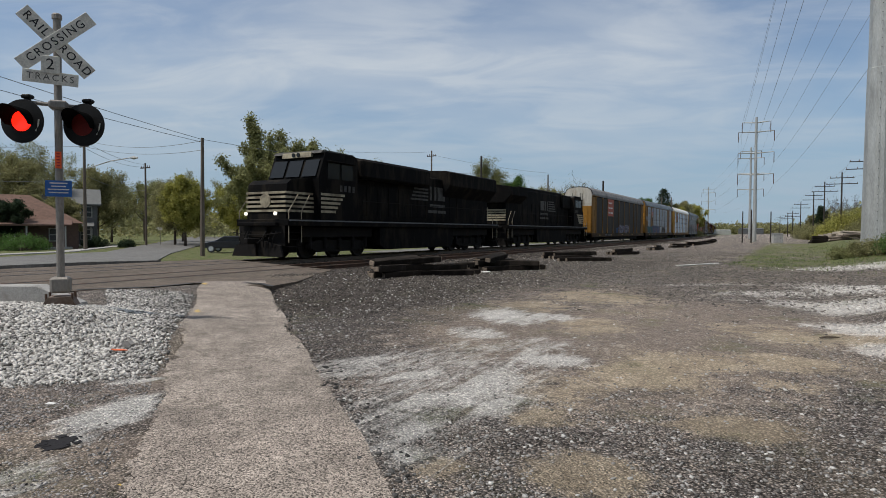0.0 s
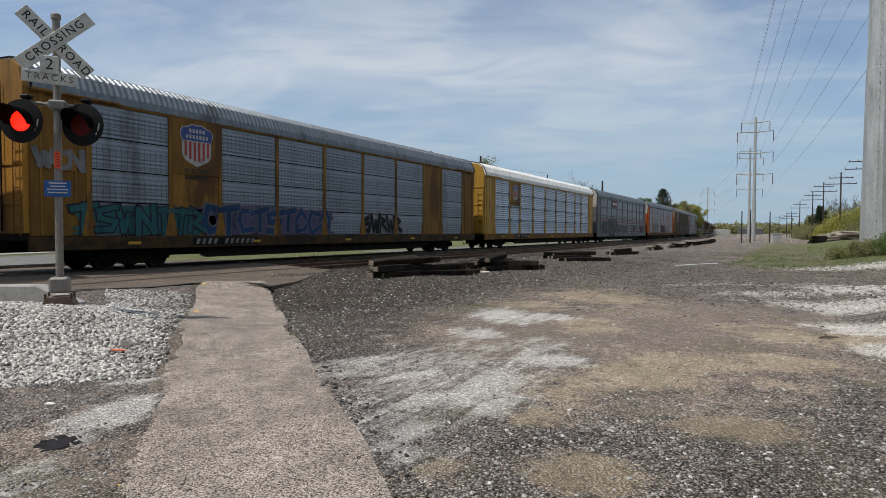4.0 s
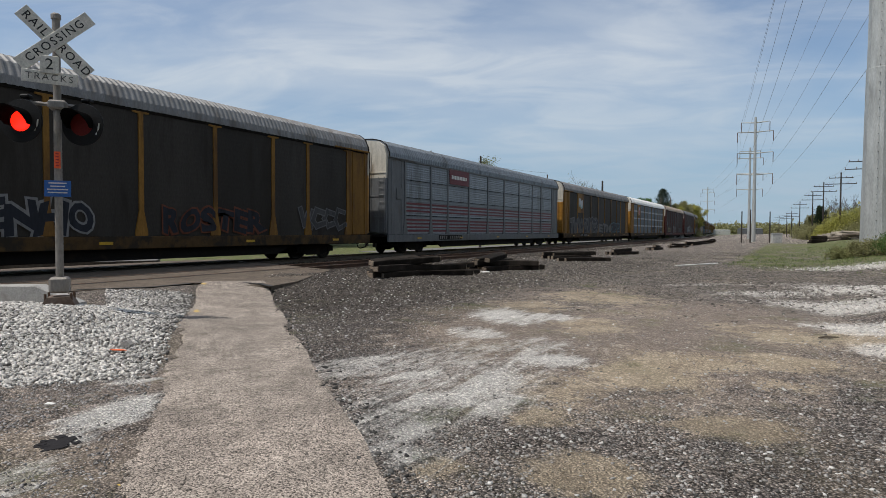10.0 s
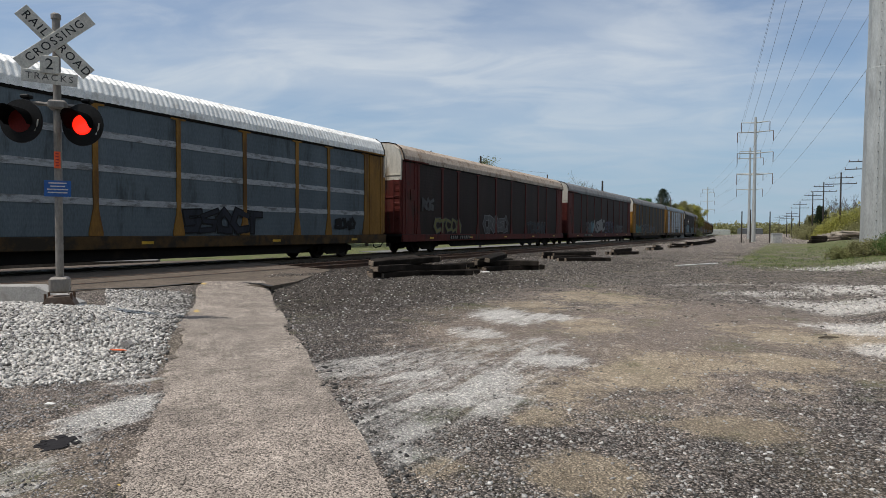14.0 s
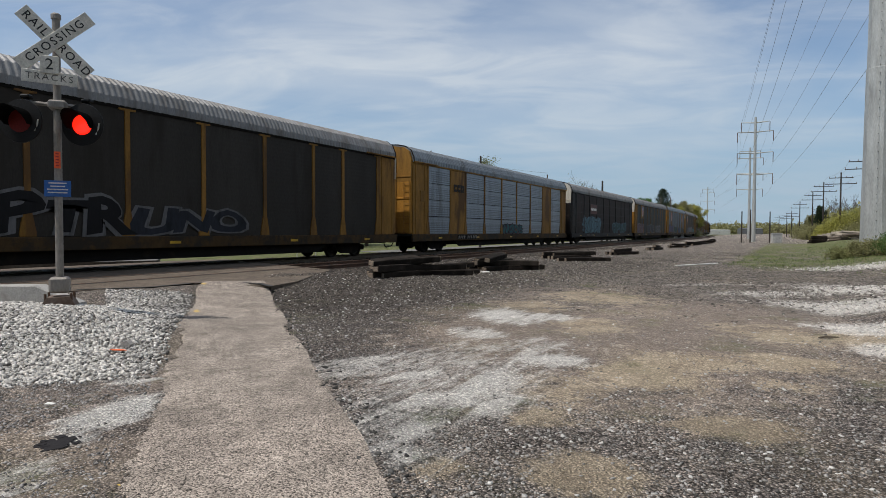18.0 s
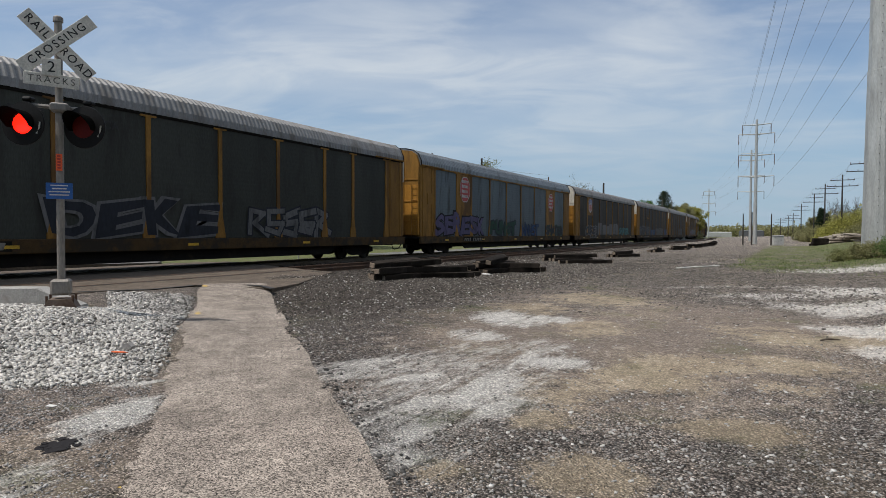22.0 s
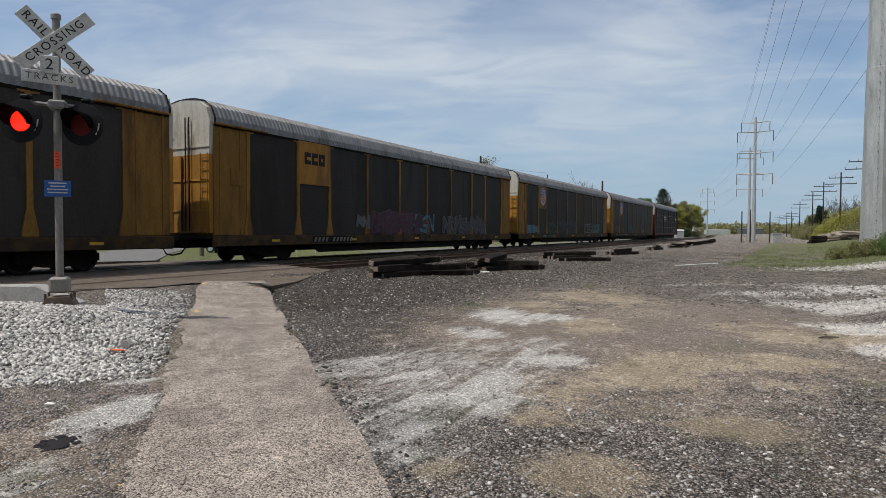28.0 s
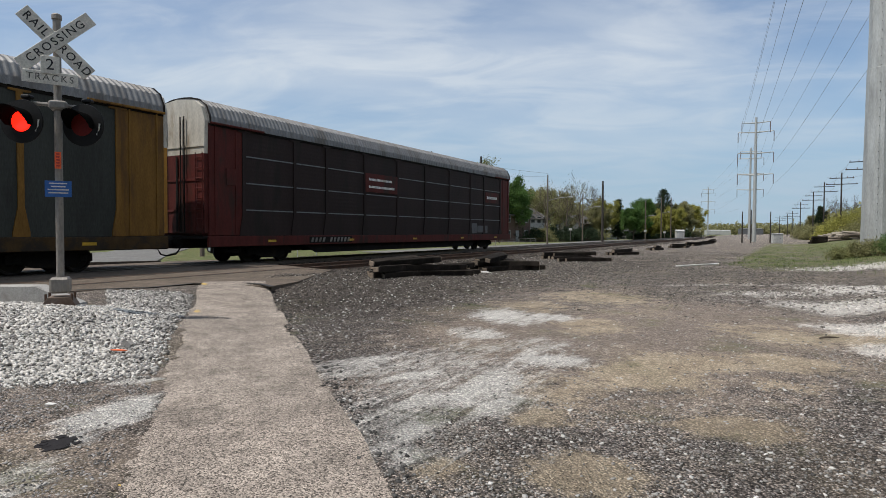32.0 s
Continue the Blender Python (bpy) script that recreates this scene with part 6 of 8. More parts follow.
# ---- tracks ----
RAIL = [(-0.07, -0.17), (0.07, -0.17), (0.07, -0.155), (0.012, -0.13), (0.010, -0.045), (0.036, -0.035), (0.036, -0.006), (0.026, 0.0), (-0.026, 0.0), (-0.036, -0.006), (-0.036, -0.035), (-0.010, -0.045), (-0.012, -0.13), (-0.07, -0.155)]
STEEL = {TRACK_X: mat("polished_rail_steel", (0.16, 0.13, 0.11), 0.45, metal=0.6), NEAR_X: M["rust_rail"]}
S_LIST = [-60, -20, 0, 20, 50, 90] + [90 + 12 * k for k in range(1, 10)] + [215, 300, 420, 600, 900]
for centre in (NEAR_X, TRACK_X):
    for side in (-1, 1):
        s = Shape()
        vs, n = [], len(RAIL)
        for sv in S_LIST:
            x, y, e = track_at(sv, centre)
            for a, z in RAIL:
                r = side * 0.7535 + a
                vs.append((x + r * math.cos(e), y + r * math.sin(e), z))
        fs = [(i * n + j, i * n + (j + 1) % n, i * n + n + (j + 1) % n, i * n + n + j) for i in range(len(S_LIST) - 1) for j in range(n)]
        tagged(new("rail", s.add(vs, fs).mesh("rail", STEEL[centre])), "steel rail of the double track", "rail", "rails", "structure")
fl = Shape()
for centre in (NEAR_X, TRACK_X):
    for side in (-1, 1):
        for o in (-0.085, 0.085):
            x = centre + side * 0.7535 + o
            fl.box(x - 0.045, x + 0.045, -8, 15.5 if centre == NEAR_X else 17.6, -0.03, -0.0075)
tagged(new("flangeway_filler", fl.mesh("flangeway_filler", M["tar"])), "black rubber flangeway strips in the crossing", "crossing", kind="structure")
tie_me = Shape().box(-1.3, 1.3, -0.115, 0.115, -0.32, -0.155, 0.012).mesh("sleeper", M["old_tie"])
track_bed = thing("track_bed", "two tracks on dark timber sleepers and crushed stone", "railway track", kind="structure")
k_far = Shape()
for centre in (NEAR_X, TRACK_X):
    for k in range(420):
        sv = (16.6 if centre == NEAR_X else 18.6) + k * 0.56
        x, y, e = track_at(sv, centre)
        if k < 120:
            part("sleeper", tie_me, None, track_bed, m=pose(x, y, 0, 0, 0, math.degrees(e)))
        else:
            k_far.box(-1.3, 1.3, -0.115, 0.115, -0.32, -0.155, 0, pose(x, y, 0, 0, 0, math.degrees(e)))
part("far_sleepers", k_far, M["old_tie"], track_bed)["kind"] = "stuff"
rb = np.random.default_rng(31)
n_b = 26000
sv = 15 + 80 * rb.random(n_b) ** 1.6
lat = -22.3 + 10.3 * rb.random(n_b)
keep = ~((lat < -18) & (sv < 18.5)) & ~((lat < -13.6) & (sv < 16.4))
for c0 in (NEAR_X, TRACK_X):
    keep &= (np.abs(np.abs(lat - c0) - 0.7535) > 0.07)
p_ = np.stack([lat[keep], sv[keep]], -1)
scatter("track_ballast", "brown crushed-stone ballast between the rails", p_, sizes(len(p_), 0.025, 0.055, 32), M["brown_stone"], 33, zoff=0.0)
# ---- crossing signal ----
M["mast"] = mat("weathered_galvanised_mast", (0.235, 0.215, 0.195), 0.6, metal=0.3, dirt=(0.2, 0.17, 0.14), dirt_amt=0.35, streak=3)
M["sign_white"] = mat("aged_white_sign", (0.58, 0.555, 0.5), 0.5, dirt=(0.36, 0.34, 0.30), dirt_amt=0.35, scale=8)
M["sign_black"] = mat("black_sign_letters", (0.02, 0.02, 0.02), 0.6)
M["faded"] = mat("faded_black_letters", (0.09, 0.085, 0.08), 0.7, dirt=(0.3, 0.29, 0.27), dirt_amt=0.35, dirt_scale=14)
M["lamp_black"] = mat("matt_black_lamp_metal", (0.008, 0.008, 0.008), 0.55, spec=0.15)
M["blue_sign"] = mat("blue_notice", (0.02, 0.10, 0.34), 0.4)
M["orange_tag"] = mat("orange_reflective_tag", (0.75, 0.11, 0.03), 0.4)
M["lamp_lit"] = mat("lit_red_lamp", (1.0, 0.012, 0.004), 0.3, emit=2.4, var=0.05, bump=0)
M["lamp_dark"] = mat("unlit_red_lens", (0.1, 0.01, 0.008), 0.5, var=0.2, bump=0, spec=0.1)
M["hood_black"] = mat("matt_black_hood", (0.006, 0.006, 0.006), 1.0, spec=0.0, bump=0)
M["chrome"] = mat("bare_aluminium", (0.6, 0.6, 0.6), 0.35, metal=0.8)
FLASH = []


def word(name, text, size, material, parent, m, label="", depth=0.003, spacing=1.0, offset=0.0):
    me = letters(text, size, depth, spacing, offset)
    me.materials.clear(); me.materials.append(material)
    return part(name, me, None, parent, label, m)


sig = thing("crossing_signal", "railroad crossing signal with crossbuck and red flashing lamps", "crossing signal",
            m=pose(MAST[0], MAST[1], float(ground_z(*MAST)) - 0.02, 0, 0, 53))
# in the signal's space -y looks to the viewer's side, z is up
part("mast", Shape().tube([(0, 0, 0.25), (0, 0, 4.13)], 0.051, 14), M["mast"], sig)
part("mast_cap", Shape().tube([(0, 0, 4.12), (0, 0, 4.18), (0, 0, 4.2)], [0.065, 0.065, 0.045], 14), M["mast"], sig)
bs = Shape()
bs.prism([(-0.22, 0), (0.22, 0), (0.2, 0.05), (0.14, 0.15), (-0.14, 0.15), (-0.2, 0.05)], "y", -0.18, 0.18)
part("base_casting", bs, mat("rusty_base_casting", (0.17, 0.125, 0.1), 0.85, dirt=(0.1, 0.06, 0.04), dirt_amt=0.4), sig)
part("junction_box", Shape().box(-0.125, 0.125, -0.12, 0.12, 0.2, 0.43, 0.03), M["mast"], sig)
for dx in (-0.16, 0.16):
    for dy in (-0.14, 0.14):
        part("anchor_bolt", Shape().tube([(dx, dy, 0.1), (dx, dy, 0.2)], 0.018, 6), M["rust_rail"], sig)
ZC = 3.77
for k, (txt, rot) in enumerate(((("RAIL", -0.335, "ROAD", 0.325), -45), (("CROSSING", 0.0), 41))):
    bl = part("crossbuck_blade", Shape().box(-0.58, 0.58, -0.006, 0.006, -0.103, 0.103, 0.004), M["sign_white"], sig, "aged white blade with black letters", pose(0.0, -0.075 - 0.014 * k, ZC + 0.02 * k, 0, -rot, 0))
    for wd, at_x in zip(txt[::2], txt[1::2]):
        word("letters", wd, 0.158, M["sign_black"], bl, pose(at_x, -0.0085, 0.0, 90, 0, 0), "black block letters", 0.0015, 1.27, 0.001)
t2 = part("number_plate_sign", Shape().box(-0.115, 0.115, -0.005, 0.005, -0.125, 0.125, 0.004), M["sign_white"], sig, "small white plate", pose(-0.07, -0.115, 3.44))
word("letters", "2", 0.22, M["sign_black"], t2, pose(0, -0.0075, 0, 90, 0, 0), "black figure", 0.0015)
t3 = part("tracks_plate", Shape().box(-0.34, 0.34, -0.005, 0.005, -0.088, 0.088, 0.004), M["sign_white"], sig, "white plate with black letters", pose(-0.07, -0.1, 3.26, 0, 2.5, 0))
word("letters", "TRACKS", 0.13, M["faded"], t3, pose(0, -0.0075, 0, 90, 0, 0), "faded black letters", 0.0015, 1.3)
arm = Shape()
arm.box(-0.11, 0.13, -0.1, 0.1, 2.83, 2.96, 0.03)
arm.tube([(-0.44, 0, 2.91), (0.42, 0, 2.89)], 0.028, 8)
part("cross_arm", arm, M["mast"], sig)
part("orange_tag", Shape().box(-0.04, 0.04, -0.064, -0.058, 1.99, 2.23), M["orange_tag"], sig, "orange reflective tag")
for k in range(5):
    part("tag_mark", Shape().box(-0.02, 0.02, -0.067, -0.063, 2.02 + 0.042 * k, 2.04 + 0.042 * k), M["logo_red"], sig)
nb = part("blue_notice", Shape().box(-0.165, 0.165, -0.07, -0.062, 1.585, 1.815, 0.003), M["blue_sign"], sig, "blue notice with lines of white writing")
for k in range(4):
    w_ = (0.11, 0.09, 0.13, 0.12)[k]
    part("text_bar", Shape().box(-w_, w_, -0.074, -0.069, 1.77 - 0.045 * k, 1.786 - 0.045 * k), M["sign_white"], nb)
for side, (dx, lamp_turn) in enumerate(((-0.4, -26), (0.34, -26))):
    lampo = part("lamp_unit", Shape().tube([(0, 0.10, 0), (0, 0.02, 0), (0, -0.02, 0)], [0.12, 0.2, 0.2], 24), M["lamp_black"], sig, "round black lamp housing with hood", pose(dx, -0.12, 2.62, 0, 0, lamp_turn))
    disc = Shape()
    n = 32
    vs = []
    for r_, y in ((0.30, 0.0), (0.305, -0.015), (0.30, -0.03), (0.155, -0.045), (0.15, -0.03)):
        vs += [(r_ * math.cos(2 * math.pi * k / n), y, r_ * math.sin(2 * math.pi * k / n)) for k in range(n)]
    disc.add(vs, [(i * n + k, i * n + (k + 1) % n, i * n + n + (k + 1) % n, i * n + n + k) for i in range(4) for k in range(n)])
    part("background_disc", disc, M["lamp_black"], lampo)
    hood = Shape()
    vs, fs = [], []
    for k in range(19):
        a = radians(-20 + 220 * k / 18)
        deep = 0.10 + 0.24 * max(0.0, math.sin(a) * 0.75 + 0.25)
        for r_ in (0.165, 0.172):
            vs += [(r_ * math.cos(a), -0.03, r_ * math.sin(a)), (r_ * 1.02 * math.cos(a), -0.03 - deep, r_ * 1.02 * math.sin(a))]
    for k in range(18):
        p = k * 4
        fs += [(p, p + 1, p + 5, p + 4), (p + 2, p + 6, p + 7, p + 3), (p + 1, p + 3, p + 7, p + 5)]
    part("hood", hood.add(vs, fs), M["hood_black"], lampo)
    part("hanger", Shape().tube([(0, 0.06, 0.2), (0, 0.09, 0.3), (0, 0.1, 0.36)], [0.06, 0.05, 0.035], 10).box(-0.07, 0.07, 0.03, 0.15, 0.33, 0.39, 0.02), M["lamp_black"], lampo)
    lens = Shape().tube([(0, -0.03, 0), (0, -0.036, 0), (0, -0.04, 0)], [0.142, 0.142, 0.12], 24)
    part("lamp_glass", lens, M["lamp_lit"], lampo, "glowing red lens")
    # added disc, no real part: covers the glowing lens to imitate the lamp going out
    sh = part("shutter", Shape().tube([(0, 0.004, 0), (0, -0.004, 0)], 0.16, 24), M["lamp_dark"], lampo, "dark red disc added to hide the lens while unlit")
    FLASH.append((sh, side))
    # bright metal sliver added in place of light reflected off the disc's rim
    part("rim_glint", Shape().tube([(0.2, -0.032, -0.14), (0.24, -0.034, -0.06), (0.25, -0.034, 0.02)], 0.012, 6), M["chrome"], lampo)


def flasher_rows(side):
    """The added disc stands before the lens to imitate its lamp going dark, and behind it while lit."""
    lit, dark = pose(0, -0.012, 0), pose(0, -0.05, 0)
    rows, state = [(0.0, lit if side == 0 else dark)], side == 0
    t, k = 0.56, 0
    ev = []
    while t < DUR:
        ev += [(t, side == 1), (t + 0.645 if t + 0.645 < DUR else DUR, side == 0)]
        t += 1.212
    for t, on in ev:
        rows.append((t - 0.034, lit if state else dark))
        state = on
        if t + 0.0 < DUR:
            rows.append((t, lit if on else dark))
    rows.append((DUR, lit if state else dark))
    out = []
    for r in rows:
        if not out or r[0] > out[-1][0] + 0.01:
            out.append(r)
    return out


# ---- old sleepers in heaps ----
M["tie_end"] = mat("sawn_tie_end", (0.2, 0.16, 0.125), 0.9, var=0.4, scale=8, fine=60, bump=0.5, obj_var=0.4, spec=0.1)
TIE_END = Shape().box(-0.02, 0.02, -0.095, 0.095, -0.072, 0.072, 0.012).mesh("sawn_end", M["tie_end"])


def old_tie(x, y, z, turn, tilt=0.0, roll=0.0, length=2.3):
    rr = random.Random(int(x * 131 + y * 17 + z * 7))
    s = Shape().box(-length / 2, length / 2, -0.115, 0.115, -0.09, 0.09, 0.014)
    s.v = [(a + (rr.uniform(-0.03, 0.03) if abs(a) > 1 else 0), b + rr.uniform(-0.012, 0.012), c + rr.uniform(-0.012, 0.012)) for a, b, c in s.v]
    ob = new("railway_sleeper", s.mesh("railway_sleeper", M["old_tie"]))
    for sx in (-1, 1):
        part("sawn_end", TIE_END, None, ob, "paler sawn end", pose(sx * (length / 2 + 0.02), 0, 0))
    ob.matrix_basis = pose(x, y, float(ground_z(x, y)) + z, roll, tilt, turn)
    return tagged(ob, "old dark creosoted sleeper dumped beside the track", "sleeper", "discarded sleepers")


rt = random.Random(3)
# heaps: place, turn, ties in the lower, middle and upper row
HEAPS = [(-10.55, 15.95, 80, (4, 3, 2)), (-9.75, 17.1, 50, (3, 2, 0)), (-9.45, 20.7, 88, (4, 3, 2)), (-8.75, 21.2, 36, (2, 1, 0)), (-9.8, 31.1, 48, (3, 2, 0)), (-8.5, 29.0, 46, (2, 0, 0)), (-8.9, 38.8, 62, (3, 2, 0)),
         (-8.9, 50.8, 78, (3, 1, 0)), (-8.5, 59.0, 66, (2, 1, 0)), (-7.8, 60.0, 84, (1, 0, 0)), (-8.3, 69.5, 70, (3, 2, 0)), (-8.3, 76.5, 80, (3, 1, 0)), (-8.3, 84.0, 75, (3, 2, 0)), (-9.2, 95.0, 80, (3, 1, 0)), (-10.0, 108.0, 80, (3, 1, 0))]
for hx, hy, ha, rows_ in HEAPS:
    d = Vector((math.cos(radians(ha)), math.sin(radians(ha)), 0))
    o = Vector((-d.y, d.x, 0))
    for lay, hn in enumerate(rows_):
        for k in range(hn):
            off = (k - (hn - 1) / 2) * 0.26 + rt.uniform(-0.02, 0.02)
            sl = rt.uniform(-0.35, 0.35)
            p = Vector((hx, hy, 0)) + o * off + d * sl
            old_tie(p.x, p.y, 0.088 + lay * 0.185, ha + rt.uniform(-8, 8) * (1 + lay), rt.uniform(-0.6, 0.6) * (1 + 3 * lay), rt.uniform(-4, 4) + (12 if lay == 2 else 0))

# ---- poles, towers and wires ----
M["pole_wood"] = mat("grey_brown_pole_wood", (0.12, 0.095, 0.075), 0.9, var=0.3, scale=3, fine=30, streak=12, bump=0.4)
M["pole_dark"] = mat("dark_pole_wood", (0.04, 0.033, 0.028), 0.9, var=0.3, streak=10)
M["tower_steel"] = mat("galvanised_tower_steel", (0.42, 0.43, 0.42), 0.55, metal=0.3, dirt=(0.3, 0.3, 0.29), dirt_amt=0.3, streak=6)
M["wire"] = mat("dull_wire", (0.2, 0.21, 0.22), 0.6, bump=0)
M["insulator"] = mat("brown_insulator", (0.12, 0.07, 0.05), 0.3, bump=0)
M["lamp_grey"] = mat("lamp_arm_grey", (0.35, 0.34, 0.32), 0.5, metal=0.4)


def steel_pole(x, y, h, r0, r1, arms, bolts=False):
    """Tapered twelve-sided transmission pole with cross arms (height, half span) and hanging insulators."""
    z0 = float(ground_z(x, y))
    p = thing("transmission_pole", "tall tapered galvanised steel transmission pole with cross arms", "transmission pole", "power line", pose(x, y, z0, 0, 0, TOW_TURN))
    cuts = [0, h * 0.33, h * 0.33 + 0.02, h * 0.66, h * 0.66 + 0.02, h]
    rad = [r0 + (r1 - r0) * c / h for c in cuts]
    rad[2] *= 0.96; rad[4] *= 0.96
    part("shaft", Shape().tube([(0, 0, c) for c in cuts], rad, 12), M["tower_steel"], p)
    for z, sp in arms:
        a = Shape()
        for sx in (-1, 1):
            a.tube([(0, 0, z), (sx * sp, 0, z + 0.15)], [0.13, 0.06], 6)
        part("cross_arm", a, M["tower_steel"], p)
        for sx in (-1, 1):
            part("insulator", Shape().tube([(sx * sp, 0, z + 0.12), (sx * sp, 0, z - 1.75)], 0.07, 6), M["insulator"], p)
    if bolts:
        bolt = Shape().tube([(0, 0, 0), (0, -0.07, 0)], 0.016, 6).mesh("step_bolt", M["underframe"])
        for k in range(42):
            zz = 0.6 + k * 0.42
            a = -1.86
            rr = (r0 + (r1 - r0) * zz / h) * 0.975
            part("step_bolt", bolt, None, p, m=pose(rr * math.cos(a), rr * math.sin(a), zz, 0, 0, math.degrees(a) + 90))
        part("base_plate", Shape().tube([(0, 0, -0.3), (0, 0, 0.06)], r0 * 1.25, 12), M["concrete"], p)
    return p


TOW_TURN = 3
LINE = [(4.15, 36.7, 27.0), (-4.6, 123.7, 22.6), (-7.3, 168.0, 22.6), (-30.5, 304.5, 22.6)]
ARMS = [(21.6, 2.3), (19.9, 2.9), (16.1, 2.9), (12.2, 2.9)]
steel_pole(*LINE[0], 0.78, 0.45, [(z + 4.4, s) for z, s in ARMS], True)
for x, y, h in LINE[1:]:
    steel_pole(x, y, h, 0.36, 0.2, ARMS)


def wire(name, a, b, sag, r=0.018, label="thin dark overhead wire", group="overhead wires", n=14):
    pts = []
    for k in range(n + 1):
        t = k / n
        p = Vector(a).lerp(Vector(b), t)
        pts.append((p.x, p.y, p.z - sag * 4 * t * (1 - t)))
    return tagged(new(name, Shape().tube(pts, r, 4, False).mesh(name, M["wire"])), label, "wire", group)


ends = LINE[:1] + LINE[1:]
back = (12.9, -50.0, 27.0)
for i, (p, q) in enumerate(zip([back] + LINE[:-1], LINE)):
    for z, sp in ARMS:
        for sx in (-1, 1):
            dz = (4.4 if p in (LINE[0], back) else 0, 4.4 if q is LINE[0] else 0)
            drop = 0 if sp < 2.5 else 1.75
            a = (p[0] + sx * sp, p[1] + sx * sp * 0.05, float(ground_z(p[0], p[1])) + z + dz[0] - drop)
            b = (q[0] + sx * sp, q[1] + sx * sp * 0.05, float(ground_z(q[0], q[1])) + z + dz[1] - drop)
            wire("power_line_wire", a, b, 1.2 if i != 2 else 0.5, 0.009 if i < 1 else 0.013)


def wood_pole(x, y, h, arms=(), r=0.15, dark=False, label="brown wooden utility pole with cross arms", lamp=None, turn=0, lean=0.0):
    z0 = float(ground_z(x, y)) - 0.3
    p = thing("utility_pole", label, "utility pole", "utility poles", pose(x, y, z0, 0, lean, turn))
    part("pole", Shape().tube([(0, 0, 0), (0, 0, h * 0.5), (0, 0, h)], [r, r * 0.85, r * 0.65], 10), M["pole_dark" if dark else "pole_wood"], p)
    for z, sp in arms:
        part("cross_arm", Shape().box(-sp, sp, -0.06, 0.06, z - 0.06, z + 0.06, 0.01), M["pole_dark"], p)
        for dx in (-sp + 0.1, -sp * 0.45, sp * 0.45, sp - 0.1):
            part("insulator", Shape().tube([(dx, 0, z + 0.05), (dx, 0, z + 0.28)], [0.05, 0.03], 6), M["insulator"], p)
    if lamp:
        lz, ln, up, at_ = lamp
        d = Vector((math.cos(radians(at_)), math.sin(radians(at_)), 0))
        part("lamp_arm", Shape().tube([(0, 0, lz), tuple(d * ln * 0.55 + Vector((0, 0, lz + up * 0.7))), tuple(d * ln + Vector((0, 0, lz + up)))], 0.045, 6), M["lamp_grey"], p)
        h0 = d * ln + Vector((0, 0, lz + up))
        part("lamp_head", Shape().tube([tuple(h0), tuple(h0 + d * 0.35 + Vector((0, 0, -0.02))), tuple(h0 + d * 0.75)], [0.07, 0.16, 0.08], 8), M["lamp_grey"], p)
    return p


# right-hand line of poles beside the wood
RP = [(8.3, 119.5, 12.0, 1), (7.0, 141.7, 12.1, 1), (6.0, 164.0, 11.5, 1), (4.3, 203.2, 11.0, 1), (2.6, 231.0, 9.2, 1), (1.4, 265.0, 9.2, 1), (-1.3, 298.0, 9.2, 1)]
for i, (x, y, h, _) in enumerate(RP):
    wood_pole(x, y, h, ((h - 0.9, 1.7), (h - 1.9, 2.2)), 0.16, True, "dark wooden utility pole with two cross arms")
RP = [(9.6, 98.0, 12.0, 1)] + RP
wood_pole(9.6, 98.0, 12.3, ((11.3, 2.0), (10.3, 2.4)), 0.16, True, "dark wooden utility pole with two cross arms")
for (x, y, h, _), (x2, y2, h2, _) in zip(RP, RP[1:]):
    for sp, dz in ((-1.9, 1.0), (1.9, 1.0), (-2.2, 2.0), (2.2, 2.0)):
        wire("utility_wire", (x + sp, y, float(ground_z(x, y)) + h - dz), (x2 + sp, y2, float(ground_z(x2, y2)) + h2 - dz), 0.5, 0.012, n=6)
for x, y, h in ((-5.6, 106.0, 5.2), (-4.4, 106.5, 5.5), (-1.8, 112.5, 5.4)):
    wood_pole(x, y, h, (), 0.12, True, "short dark wooden post pole")
# poles beyond the railway
wood_pole(-58.4, 33.6, 11.0, ((10.2, 0.7),), 0.17, label="grey wooden utility pole with a street lamp", lamp=(8.0, 4.6, 1.1, 25))
wood_pole(-69.3, 47.4, 10.6, ((10.0, 0.9),), 0.15, label="slim wooden utility pole by the street")
wood_pole(-37.9, 30.5, 9.1, (), 0.17, label="plain wooden utility pole beside the crossing", lean=0.6)
wood_pole(-28.9, 81.2, 10.2, (), 0.13, label="wooden pole with a street lamp", lamp=(6.6, 3.4, 0.6, 50))
wood_pole(-33.3, 113.3, 9.5, (), 0.13, label="wooden pole with a street lamp", lamp=(6.3, 3.2, 0.8, 50))
wood_pole(-20.9, 80.2, 8.4, (), 0.17, True, "short dark wooden pole beside the track")
wood_pole(-25.8, 134.5, 9.0, (), 0.13, label="pale wooden pole with a lamp", lamp=(5.5, 2.0, 0.3, 60))
wood_pole(-23.5, 140.0, 9.6, (), 0.14, label="pale wooden pole with a lamp", lamp=(6.0, 2.0, 0.3, 60))
wood_pole(-22.4, 146.0, 9.6, (), 0.13, label="pale wooden pole beside the track")
wood_pole(-46.0, 78.0, 14.2, ((13.4, 0.8),), 0.16, label="wooden utility pole with a transformer")
wood_pole(-30.5, 63.0, 10.9, (), 0.16, True, "dark wooden utility pole behind the track")
W0, W1, W2 = (-58.4, 33.6), (-69.3, 47.4), (-37.9, 30.5)
zz = lambda p: float(ground_z(*p))
